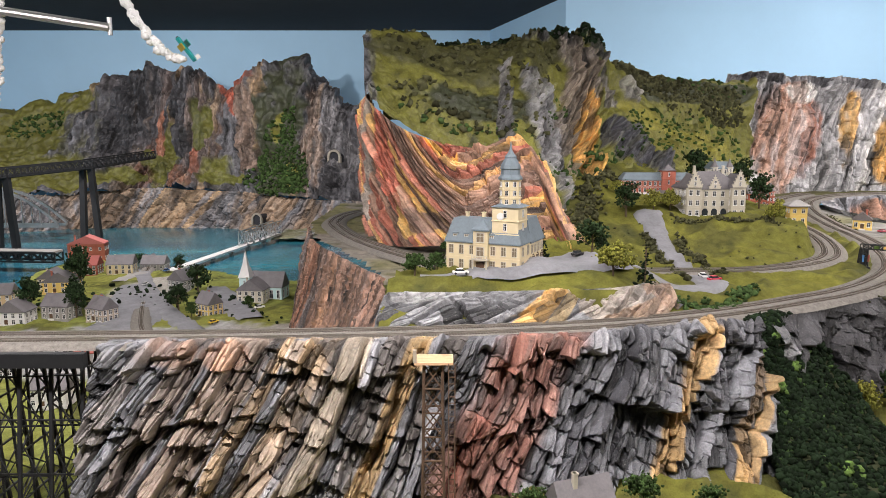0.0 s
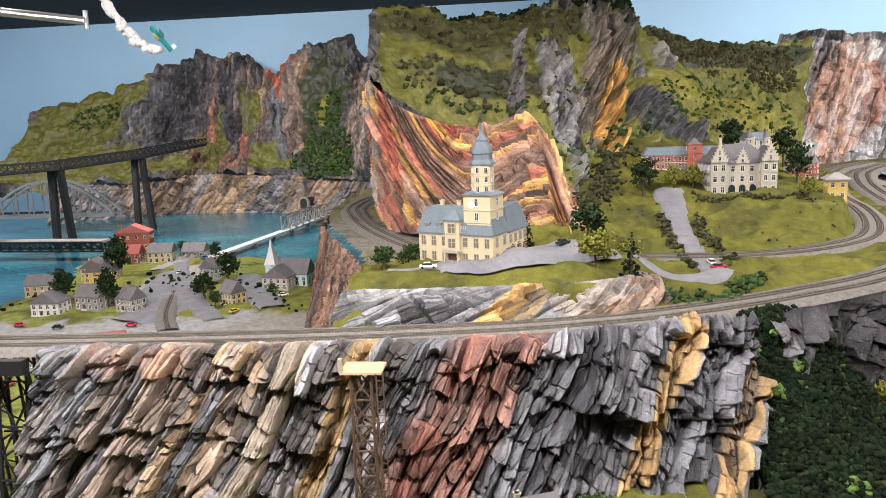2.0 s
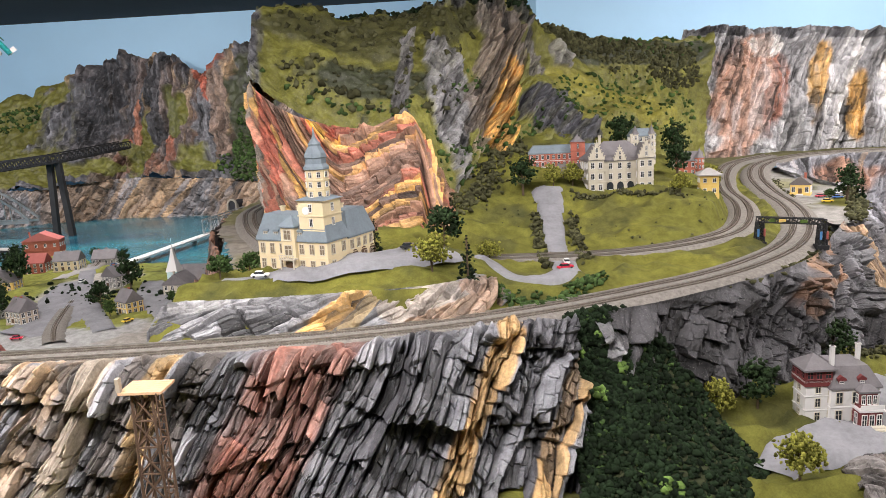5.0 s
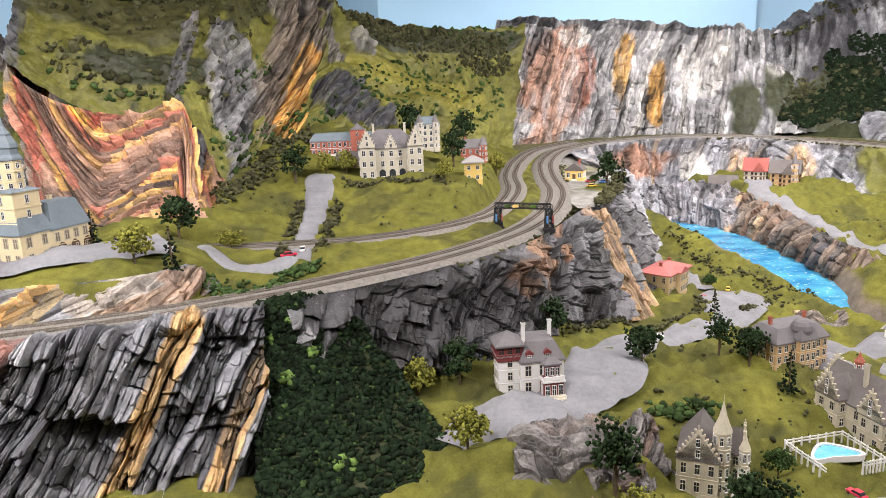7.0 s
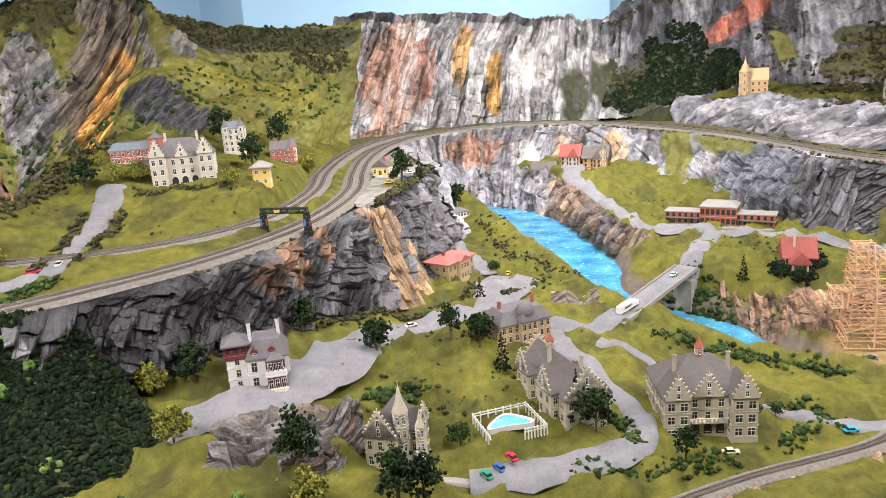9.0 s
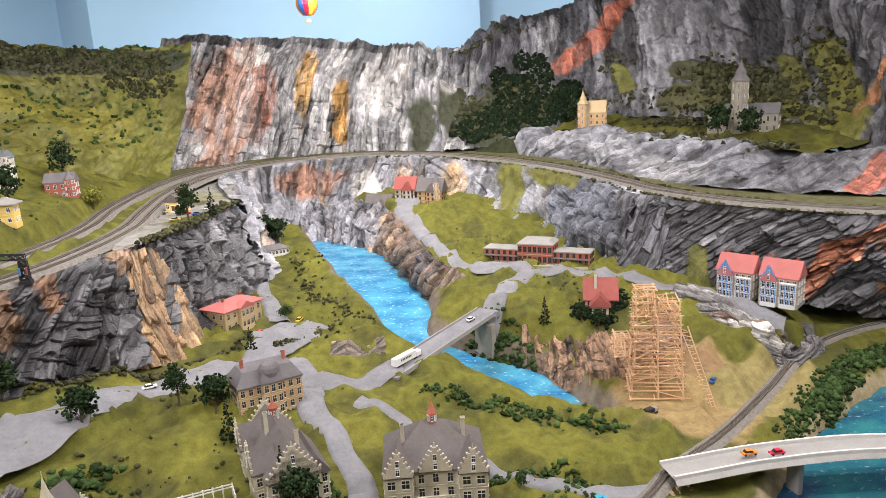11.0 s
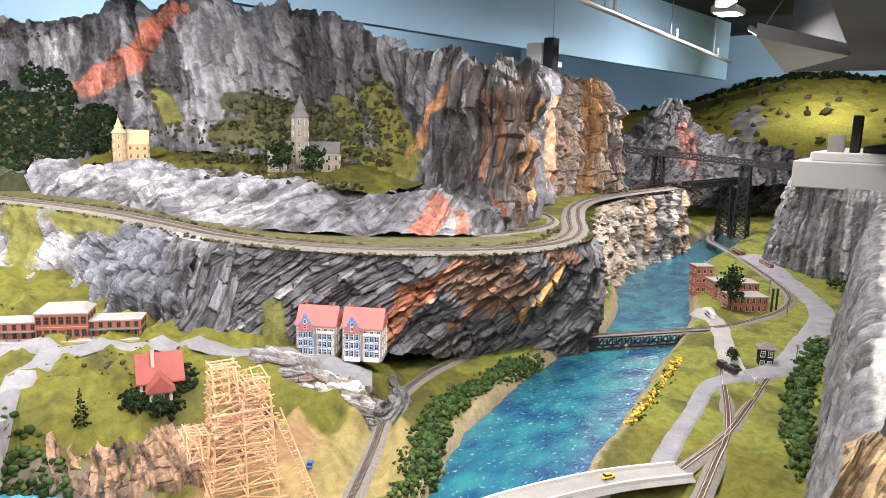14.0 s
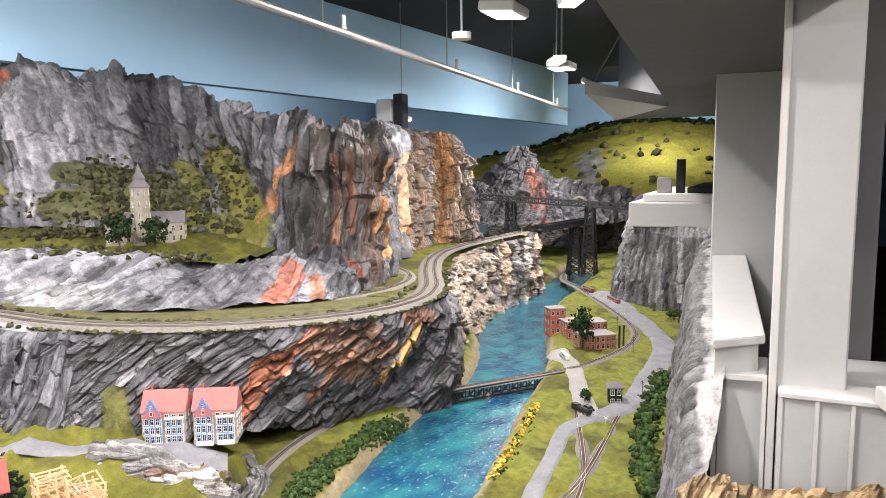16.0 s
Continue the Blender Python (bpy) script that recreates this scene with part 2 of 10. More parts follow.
def strata(a, b, w, length, s):
    """Slabs of rock, w thick across a and broken along b: height 0 to 1, the slab's own number and the block's own number."""
    a = a / w
    b = b / w
    a = a + 2.4 * fbm(a * 0.22, b * 0.10, 3, s) + 0.9 * fbm(a * 0.8, b * 0.35, 2, s + 5)
    a = a + 1.1 * (vnoise(a * 0.6, a * 0 + 0.5, s + 9) - 0.5)
    i = np.floor(a)
    fa = a - i
    bb = b * w / (length * (0.35 + 1.5 * hashed(i, i * 0 + 3, s) ** 1.5)) + 9 * hashed(i, i * 0, s) + 0.5 * fa * (hashed(i, i * 0 + 7, s) - 0.5) + 0.35 * fbm(a * 2, b * 0.9, 2, s + 6)
    j = np.floor(bb)
    fb = bb - j
    r = hashed(i, j, s + 2)
    lean = np.where(hashed(i, j, s + 4) > 0.35, fa, 1 - fa)
    edge = np.clip(np.minimum(fa, 1 - fa) * 6.5, 0, 1) * (0.25 + 0.75 * smooth(fb, 0, 0.04) * smooth(1 - fb, 0, 0.12))
    h = edge * (0.12 + 0.88 * r ** 0.8) * (0.55 + 0.45 * lean) * (1.0 - 0.55 * fb)
    return h + 0.22 * fbm(a * 1.7, b * 0.8, 3, s + 1) + 0.10 * fbm(a * 7, b * 0.7, 2, s + 8), hashed(i, i * 0 + 1, s + 3), r


def sheet(name, lines, nu, nv, base=GREY, zones=(), bands=(), dip=60, slab=0.05, length=0.2, depth=0.04, rough=0.012, rock=1.0, grain=0.0, toward=(1.5, 0, 1.8), seed=0.0, material=None, alt=(), mix=0.25, shelf=0.0, fold=None, crag=0.0, crag_size=0.35, wash=0.3, streaky=0.9, rim=0.0, tier=None, marks=()):
    """A hillside or cliff through some lines, laid from low to high. Its rock lies in slabs that dip by so many degrees, with
    veins of colour along them (bands: how far along the foot in metres, width, colour, strength); zones are patches
    (u, v, half-width, half-height, colour, share of rock), marks are ragged strokes (u, v, u, v, half-width at each end in
    metres, colour, share of rock), tiers are ledges (height, depth) with hanging lower ends."""
    L = np.array([spline(line, nu) for line in lines])
    P = np.array([spline(L[:, k], nv) for k in range(nu)])
    mid = P[:, nv // 2]
    U = np.concatenate([[0], np.cumsum(np.linalg.norm(np.diff(mid, axis=0), axis=1))])[:, None] * np.ones((1, nv))
    V = np.concatenate([np.zeros((nu, 1)), np.cumsum(np.linalg.norm(np.diff(P, axis=1), axis=2), axis=1)], axis=1)
    N = np.cross(np.gradient(P, axis=0), np.gradient(P, axis=1))
    N /= np.linalg.norm(N, axis=2, keepdims=True) + 1e-9
    flip = np.sign(((np.array(toward) - P) * N).sum(axis=2).mean())
    N = N * flip
    th = radians(dip)
    A = U * math.sin(th) - V * math.cos(th)
    B = U * math.cos(th) + V * math.sin(th)
    if fold:
        A, B = fold(U, V)
    h1, s1, r1 = strata(A, B, slab, length, seed)
    h2, s2, r2 = strata(A + 0.3, B, slab * 0.37, length * 0.45, seed + 11)
    u, v = np.linspace(0, 1, nu)[:, None] * np.ones((1, nv)), np.linspace(0, 1, nv)[None] * np.ones((nu, 1))
    colour = np.ones((nu, nv, 3)) * np.array(base)
    share = np.ones((nu, nv)) * rock
    for k, c in enumerate(alt):
        pick = (s1 > 1 - mix * (k + 1)) & (s1 <= 1 - mix * k)
        blot = (pick * (1.0 if fold else smooth(fbm(U / slab * 0.12 + 3 * k, V / slab * 0.07, 3, seed + 70 + k), -0.12, 0.12)) * (0.5 + 0.5 * s2))[..., None]
        colour = colour * (1 - blot) + np.array(c) * blot
    warp = fbm(U / slab * 0.25, V / slab * 0.25, 4, seed + 21)
    for pos, width, c, strength in bands:
        w = smooth(1 - np.abs(A / math.sin(th) - pos + 0.6 * slab * (s1 - 0.5) + slab * warp) / width, 0.0, 0.25) * strength
        w = w * (0.65 + 0.35 * (r1 > 0.25))
        colour = colour * (1 - w[..., None]) + np.array(c) * w[..., None]
    for zu, zv, ru, rv, c, part_rock in zones:
        lean = 0.03 * fbm(U * 1.3, V * 2.2, 3, seed + 17)
        d = np.sqrt(((u - zu + lean) / ru) ** 2 + ((v - zv) / rv) ** 2) + 1.3 * fbm(U * 5, V * 5, 4, seed + zu * 31 + zv)
        w = smooth(1 - d, -0.10, 0.22)
        if part_rock > 0.5:
            w = w * (0.45 + 0.55 * smooth(fbm(U * 16, V * 3, 3, seed + zu * 13), -0.15, 0.1))
        colour = colour * (1 - w[..., None]) + np.array(c) * w[..., None]
        share = share * (1 - w) + part_rock * w
    lu, lv = U[-1, 0], V[:, -1].mean()
    for u0, v0, u1, v1, w0, w1, c, part_rock in marks:
        ax, ay, bx, by = u0 * lu, v0 * lv, u1 * lu, v1 * lv
        px, py = u * lu + 0.10 * slab * (s1 - 0.5), v * lv
        g = np.clip(((px - ax) * (bx - ax) + (py - ay) * (by - ay)) / ((bx - ax) ** 2 + (by - ay) ** 2), 0, 1)
        d = np.hypot(px - ax - g * (bx - ax), py - ay - g * (by - ay)) / (w0 + (w1 - w0) * g)
        d = d + 0.9 * fbm(U * 7, V * 7, 4, seed + u0 * 57 + v0) + 0.35 * (s1 - 0.5) * part_rock
        w = smooth(1 - d, -0.04, 0.12)
        if part_rock > 0.5:
            w = w * (0.8 + 0.2 * smooth(fbm(A / slab * 1.3, B / slab * 0.25, 3, seed + u0 * 13), -0.2, 0.05))
        colour = colour * (1 - w[..., None]) + np.array(c) * w[..., None]
        share = share * (1 - w) + part_rock * w
    streak = fbm(A / slab * 2.6, B / slab * 0.22, 4, seed + 81)
    tint = 1 + share * (1.1 * (r1 - 0.5) + 0.75 * (r2 - 0.5) + streaky * streak) + 0.3 * fbm(U * 9, V * 9, 3, seed + 8) + wash * 2 * fbm(U * 1.7 / max(slab * 16, 0.5), V * 1.7 / max(slab * 16, 0.5), 3, seed + 83)
    colour = np.clip(colour * tint[..., None], 0.01, 0.9)
    disp = share * (depth * (h1 - 0.3) + 0.30 * depth * (h2 - 0.3)) + rough * 2 * fbm(U * 6, V * 6, 4, seed + 4) + grain * fbm(U * 40, V * 40, 3, seed + 6)
    if tier:
        q = V / tier[0] + 0.45 * (s1 - 0.5) + 1.1 * fbm(U / tier[0] * 0.5, V / tier[0] * 0.3, 3, seed + 41)
        k = np.floor(q)
        amp = 0.25 + 0.75 * vnoise(U / tier[0] * 0.9, k * 3.3, seed + 43)
        disp = disp + share * tier[1] * amp * smooth(q - k, 0, 0.05) * (1 - 0.9 * (q - k))
    if shelf:
        h3, s3, r3 = strata(A + 0.7 * slab, B, slab * 3.2, length * 1.3, seed + 31)
        disp = disp + share * shelf * (h3 - 0.25)
    if crag:
        ca, cb = A / crag_size, B / crag_size
        r = 1 - 4 * np.abs(fbm(ca * 0.9, cb * 0.42, 3, seed + 91))
        r2_ = 1 - 4 * np.abs(fbm(ca * 2.3 + 5, cb * 0.9, 3, seed + 93))
        disp = disp + crag * (0.25 + 0.75 * share) * (0.7 * np.maximum(r, 0) ** 1.5 + 0.3 * np.maximum(r2_, 0) - 0.4)
    if rim:
        disp = disp * (0.12 + 0.88 * smooth(1 - v, 0.0, rim))
    ob = new(name, grid_mesh(name, P + N * disp[..., None], colour, material or ROCK, hard=share > 0.5))
    return ob, P + N * disp[..., None], u, v


class Land:
    """Rolling ground: a thin smooth plate through control heights, with folds of grass cloth."""

    def __init__(self, heights, fold=0.012, seed=0.0, cuts=(), beds=()):
        c = np.array(heights, float)
        self.c, self.fold, self.seed = c, fold, seed
        self.beds = [(spline(line, int(40 * len(line)), True), wide) for line, wide in beds]
        self.cuts = [(spline(line, 160, True), deep) for line, deep in cuts]
        n = len(c)
        d = np.linalg.norm(c[:, None, :2] - c[None, :, :2], axis=2)
        K = np.where(d > 0, d * d * np.log(d + 1e-9), 0) + np.eye(n) * 0.002
        M = np.zeros((n + 3, n + 3))
        M[:n, :n], M[:n, n], M[:n, n + 1:] = K, 1, c[:, :2]
        M[n, :n], M[n + 1:, :n] = 1, c[:, :2].T
        self.w = np.linalg.solve(M, np.concatenate([c[:, 2], [0, 0, 0]]))
        self.join = None

    def base(self, x, y):
        x, y = np.asarray(x, float), np.asarray(y, float)
        d = np.sqrt((x[..., None] - self.c[:, 0]) ** 2 + (y[..., None] - self.c[:, 1]) ** 2)
        k = np.where(d > 0, d * d * np.log(d + 1e-9), 0)
        n = len(self.c)
        out = k @ self.w[:n] + self.w[n] + self.w[n + 1] * x + self.w[n + 2] * y
        wx, wy = x + 0.10 * fbm(x * 4, y * 4, 2, self.seed + 5), y + 0.10 * fbm(x * 4 + 9, y * 4, 2, self.seed + 6)
        crease = np.maximum(1 - 5 * np.abs(fbm(wx * 4 + wy * 2.5, wy * 7 - wx * 2, 2, self.seed + 3)), 0) ** 2
        return out + self.fold * (1.6 * fbm(x * 5, y * 5, 4, self.seed) + 1.5 * crease)

    def z(self, x, y):
        x, y = np.asarray(x, float), np.asarray(y, float)
        out = self.base(x, y)
        if self.join:
            w = smooth(x, 5.5, 6.03)
            out = out * (1 - w) + self.join.base(x, y) * w
        for line, wide in self.beds:
            q, level = np.full(np.shape(x), 9.0), np.zeros(np.shape(x))
            for px, py, pz in line:
                e = (x - px) ** 2 + (y - py) ** 2
                level = np.where(e < q, pz, level)
                q = np.minimum(q, e)
            w = smooth(-np.sqrt(q), -wide / 2 - 0.06, -wide / 2)
            out = out * (1 - w) + (level - 0.008) * w
        for line, deep in self.cuts:
            q, level = np.full(np.shape(x), 9.0), np.zeros(np.shape(x))
            for px, py, pz, pw in line:
                e = np.sqrt((x - px) ** 2 + (y - py) ** 2) - pw / 2
                level = np.where(e < q, pz, level)
                q = np.minimum(q, e)
            q = q + 0.05 * fbm(x * 9, y * 9, 3, self.seed + 60)
            inside = smooth(-q, -0.05, 0.03)
            near = smooth(-q, -0.20, -0.02)
            out = np.where(q < 0.3, out * (1 - near) + np.maximum(np.minimum(out, level + 0.05 + (0.6 if deep < 0.055 else 0.35) * np.maximum(q, 0)), level + 0.015) * near, out)
            out = out * (1 - inside) + (level - deep) * inside
        return out

    def mesh(self, name, x0, x1, y0, y1, step, keep=None, base=GREEN, paints=()):
        nx, ny = int((x1 - x0) / step) + 1, int((y1 - y0) / step) + 1
        X, Y = np.meshgrid(np.linspace(x0, x1, nx), np.linspace(y0, y1, ny), indexing="ij")
        Z = self.z(X, Y)
        colour = np.ones((nx, ny, 3)) * np.array(base)
        m1 = smooth(fbm(X * 3, Y * 3, 4, self.seed + 40), -0.05, 0.16)[..., None]
        colour = colour * (1 - 0.55 * m1) + np.array(LIMEG) * 0.55 * m1
        m2 = smooth(fbm(X * 6, Y * 6, 4, self.seed + 50), 0.04, 0.16)[..., None]
        colour = colour * (1 - 0.75 * m2) + np.array(OLIVE) * 0.75 * m2
        m3 = smooth(fbm(X * 13, Y * 13, 4, self.seed + 55), 0.12, 0.24)[..., None]
        colour = colour * (1 - 0.45 * m3) + np.array(MOSS) * 0.45 * m3
        colour = colour * (1 + 0.5 * fbm(X * 26, Y * 26, 3, self.seed + 57))[..., None]
        for px, py, rx, ry, c in paints:
            d = np.sqrt(((X - px) / rx) ** 2 + ((Y - py) / ry) ** 2) + 0.9 * fbm(X * 7, Y * 7, 3, self.seed + 7)
            w = smooth(1 - d, -0.1, 0.12)[..., None]
            colour = colour * (1 - w) + np.array(c) * w
        for line, deep in self.cuts:
            q = np.full(X.shape, 9.0)
            for px, py, pz, pw in line:
                q = np.minimum(q, np.sqrt((X - px) ** 2 + (Y - py) ** 2) - pw / 2)
            q = q + 0.05 * fbm(X * 9, Y * 9, 3, self.seed + 60) + 0.03 * fbm(X * 30, Y * 30, 2, self.seed + 61)
            w = smooth(-q, -0.075, -0.045)[..., None]
            colour = colour * (1 - w) + np.array((0.19, 0.155, 0.12) if deep < 0.055 else (0.30, 0.25, 0.15)) * w
        ok = None if keep is None else keep(X, Y)
        return new(name, grid_mesh(name, np.stack([X, Y, Z], -1), colour, GRASS, ok))


def part(name, bm, material, parent=None, label=""):
    """Link a bmesh as one mesh object, under its thing if it has one."""
    me = bpy.data.meshes.new(name)
    bm.to_mesh(me)
    bm.free()
    me.materials.append(material)
    ob = new(name, me)
    ob.parent = parent
    return tagged(ob, label)


def thing(name, m, label, category, group=""):
    ob = tagged(new(name), label, category, group)
    ob.empty_display_size = 0.02
    ob.matrix_world = m
    return ob


def box(bm, x0, y0, z0, x1, y1, z1, m=None, bevel=0.0):
    """A box between two corners, with its edges broken."""
    vs = [bm.verts.new((x, y, z)) for x in (x0, x1) for y in (y0, y1) for z in (z0, z1)]
    if m is not None:
        for v in vs:
            v.co = m @ v.co
    fs = [bm.faces.new([vs[i] for i in q]) for q in ((0, 1, 3, 2), (4, 6, 7, 5), (0, 4, 5, 1), (2, 3, 7, 6), (0, 2, 6, 4), (1, 5, 7, 3))]
    if bevel:
        es = {e for f in fs for e in f.edges}
        bmesh.ops.bevel(bm, geom=list(es), offset=bevel, segments=1, affect="EDGES")
    return bm


def bar(bm, a, b, w=0.003, h=None, sides=4):
    """A straight bar or rod from a to b."""
    a, b = Vector(a), Vector(b)
    d = b - a
    q = d.to_track_quat("Z", "X").to_matrix()
    r = [(math.cos(2 * math.pi * (k + 0.5) / sides), math.sin(2 * math.pi * (k + 0.5) / sides)) for k in range(sides)]
    s = 0.5 * (math.sqrt(2) if sides == 4 else 1)
    h = h or w
    ends = [[bm.verts.new(p + q @ (Vector((c * w * s, e * h * s, 0)) if abs(d.z) > 0.9 * d.length else Vector((e * h * s, c * w * s, 0)))) for c, e in r] for p in (a, b)]
    for k in range(sides):
        bm.faces.new((ends[0][k], ends[0][(k + 1) % sides], ends[1][(k + 1) % sides], ends[1][k]))
    bm.faces.new(ends[0][::-1])
    bm.faces.new(ends[1])
    return bm


def ribbon(name, centre, width, material, lift=0.0, across=5, step=0.02, parent=None, thick=0.0, uneven=0.0):
    """A strip along a line of (x, y, z) or (x, y, z, width)."""
    c = np.array(centre, float)
    length = np.linalg.norm(np.diff(c[:, :2], axis=0), axis=1).sum()
    p = spline(c, max(8, int(length / step)), True)
    t = np.gradient(p[:, :2], axis=0)
    t /= np.linalg.norm(t, axis=1, keepdims=True) + 1e-9
    n = np.stack([-t[:, 1], t[:, 0]], 1)
    w = (p[:, 3] if p.shape[1] > 3 else np.full(len(p), width))
    s = np.linspace(-0.5, 0.5, across)
    if thick:
        s = np.concatenate([[-0.5 - 0.02 / max(width, 0.02)], s, [0.5 + 0.02 / max(width, 0.02)]])
    G = np.zeros((len(p), len(s), 3))
    edge = uneven * fbm(np.arange(len(p)) * step * 14, np.zeros(len(p)), 3, width)
    for k, q in enumerate(s):
        wk = w + (edge if 0 < k < len(s) - 1 or True else 0)
        G[:, k, :2] = p[:, :2] + n * (q * wk)[:, None]
        G[:, k, 2] = p[:, 2] + lift
    if thick:
        G[:, 0, 2] -= thick
        G[:, -1, 2] -= thick
    me = grid_mesh(name, G, None, material)
    ob = new(name, me)
    ob.parent = parent
    return ob


def offset_line(centre, off, count):
    p = spline(centre, count, True)
    t = np.gradient(p[:, :2], axis=0)
    t /= np.linalg.norm(t, axis=1, keepdims=True) + 1e-9
    q = p.copy()
    q[:, :2] += np.stack([-t[:, 1], t[:, 0]], 1) * off
    return q


def sweep(name, line, profile, material, parent=None):
    """A profile (across, up) swept along a line of places."""
    t = np.gradient(line[:, :2], axis=0)
    t /= np.linalg.norm(t, axis=1, keepdims=True) + 1e-9
    n = np.stack([-t[:, 1], t[:, 0]], 1)
    G = np.zeros((len(profile), len(line), 3))
    for k, (a, h) in enumerate(profile):
        G[k, :, :2] = line[:, :2] + n * a
        G[k, :, 2] = line[:, 2] + h
    ob = new(name, grid_mesh(name, G, None, material, closed=True))
    ob.parent = parent
    for poly in ob.data.polygons:
        poly.use_smooth = False
    return ob


def railway(name, centre, offsets, label, bed=0.05, tie_step=0.0085, wood=None):
    """Model track: a bank of ballast with shoulders, wooden ties and two rails for each line."""
    c = np.array(centre, float)
    length = np.linalg.norm(np.diff(c, axis=0), axis=1).sum()
    root = thing(name, Matrix(), label, "railway track", "railway tracks")
    wide = max(offsets) - min(offsets) + bed
    mid = (max(offsets) + min(offsets)) / 2
    base = offset_line(centre, mid, int(length / 0.02))
    ribbon("ballast_bed", base, wide, BALLAST, 0.004, 5, 0.02, root, 0.016, 0.006)
    for off in offsets:
        line = offset_line(centre, off, int(length / 0.03))
        ties = offset_line(centre, off, int(length / tie_step))
        t = np.gradient(ties[:, :2], axis=0)
        t /= np.linalg.norm(t, axis=1, keepdims=True) + 1e-9
        n = np.stack([-t[:, 1], t[:, 0]], 1)
        k = len(ties)
        V = np.zeros((k, 8, 3))
        for i, (a, b, h) in enumerate(((-1, -1, 0), (1, -1, 0), (1, 1, 0), (-1, 1, 0), (-1, -1, 1), (1, -1, 1), (1, 1, 1), (-1, 1, 1))):
            V[:, i, :2] = ties[:, :2] + n * 0.0145 * a + t * 0.0018 * b
            V[:, i, 2] = ties[:, 2] + 0.003 + 0.0035 * h
        F = np.array([(4, 5, 6, 7), (0, 1, 5, 4), (1, 2, 6, 5), (2, 3, 7, 6), (3, 0, 4, 7)])
        me = bpy.data.meshes.new("tie_row")
        quads = (np.arange(k)[:, None, None] * 8 + F[None]).reshape(-1, 4)
        me.from_pydata(V.reshape(-1, 3).tolist(), [], quads.tolist())
        me.materials.append(wood or TIE)
        o = new("tie_row", me)
        o.parent = root
        tagged(o, kind="stuff")
        for side in (-0.00825, 0.00825):
            sweep("rail", offset_line(line, side, len(line)), ((-0.0009, 0.0062), (0.0009, 0.0062), (0.0009, 0.0092), (-0.0009, 0.0092)), RAIL, root)
    return root

# ---- the large landforms ----
MAIN = [(-4.2, 1.92, 0.92), (-1.27, 1.995, 0.92), (-0.31, 2.035, 0.92), (0.2, 2.09, 0.92), (0.58, 2.165, 0.92), (0.89, 2.27, 0.922), (1.11, 2.37, 0.923), (1.28, 2.46, 0.924), (1.46, 2.56, 0.925), (1.68, 2.73, 0.925), (1.92, 2.98, 0.927), (2.1, 3.27, 0.93), (2.24, 3.6, 0.935), (2.34, 3.95, 0.942), (2.40, 4.35, 0.96), (2.52, 4.85, 0.99), (2.76, 5.36, 1.015), (3.15, 5.72, 1.03), (3.65, 5.86, 1.035), (4.12, 5.75, 1.035), (4.56, 5.42, 1.02), (4.9, 4.95, 0.99), (5.1, 4.4, 0.965), (5.18, 3.9, 0.94), (5.25, 3.48, 0.915), (5.45, 3.1, 0.89), (5.8, 2.72, 0.87), (6.2, 2.45, 0.86), (6.65, 2.38, 0.85), (7.15, 2.52, 0.84), (7.8, 2.85, 0.83), (8.5, 3.16, 0.82), (9.2, 3.34, 0.81), (10.1, 3.38, 0.80), (11.2, 3.28, 0.80)]
INNER = [(0.62, 3.02, 0.935), (0.85, 2.97, 0.935), (1.18, 2.965, 0.935), (1.42, 3.02, 0.935), (1.64, 3.14, 0.935), (1.84, 3.33, 0.935), (2.0, 3.64, 0.94), (2.12, 4.02, 0.95), (2.19, 4.45, 0.97), (2.36, 4.98, 1.0), (2.62, 5.5, 1.02), (3.0, 5.86, 1.032)]
WESTLINE = [(0.02, 3.08, 0.935), (-0.18, 3.43, 0.92), (-0.35, 3.78, 0.908), (-0.52, 4.15, 0.905), (-0.68, 4.6, 0.905), (-0.77, 5.0, 0.905), (-0.74, 5.5, 0.905), (-0.55, 5.9, 0.905), (-0.2, 6.2, 0.905)]
LOWLINE = [(1.9, 1.30, 0.30), (2.6, 1.45, 0.30), (3.25, 1.59, 0.29), (3.87, 1.70, 0.25), (4.2, 1.9, 0.22), (4.55, 2.06, 0.21), (4.98, 2.30, 0.21), (5.36, 2.53, 0.21), (5.69, 2.66, 0.21), (6.07, 2.71, 0.21), (6.45, 2.66, 0.21), (6.92, 2.43, 0.21), (7.70, 1.82, 0.21), (8.14, 1.62, 0.21), (8.62, 1.52, 0.21), (9.12, 1.58, 0.21), (9.76, 1.88, 0.21), (10.94, 2.53, 0.21), (11.56, 2.88, 0.21), (12.85, 3.11, 0.21)]
CREEK = [(3.60, 5.15, 0.50, 0.42), (3.64, 4.55, 0.46, 0.44), (3.66, 4.1, 0.43, 0.40), (3.69, 3.72, 0.37, 0.32), (3.66, 3.42, 0.30, 0.17), (3.72, 3.26, 0.26, 0.20), (3.83, 3.08, 0.23, 0.24), (4.0, 2.91, 0.20, 0.28), (4.08, 2.77, 0.17, 0.26), (4.15, 2.60, 0.14, 0.18), (4.24, 2.46, 0.11, 0.05)]
BIGRIVER = [(4.3, 1.2, 0.12, 0.6), (4.85, 1.62, 0.12, 0.55), (5.4, 1.9, 0.12, 0.52), (6.0, 2.02, 0.12, 0.58), (6.4, 2.08, 0.12, 0.58), (7.0, 2.14, 0.12, 0.5), (7.5, 2.17, 0.12, 0.46), (8.1, 2.30, 0.12, 0.5), (9.0, 2.62, 0.12, 0.55), (10.0, 2.80, 0.12, 0.5), (11.2, 2.82, 0.12, 0.45), (12.6, 2.95, 0.12, 0.4)]

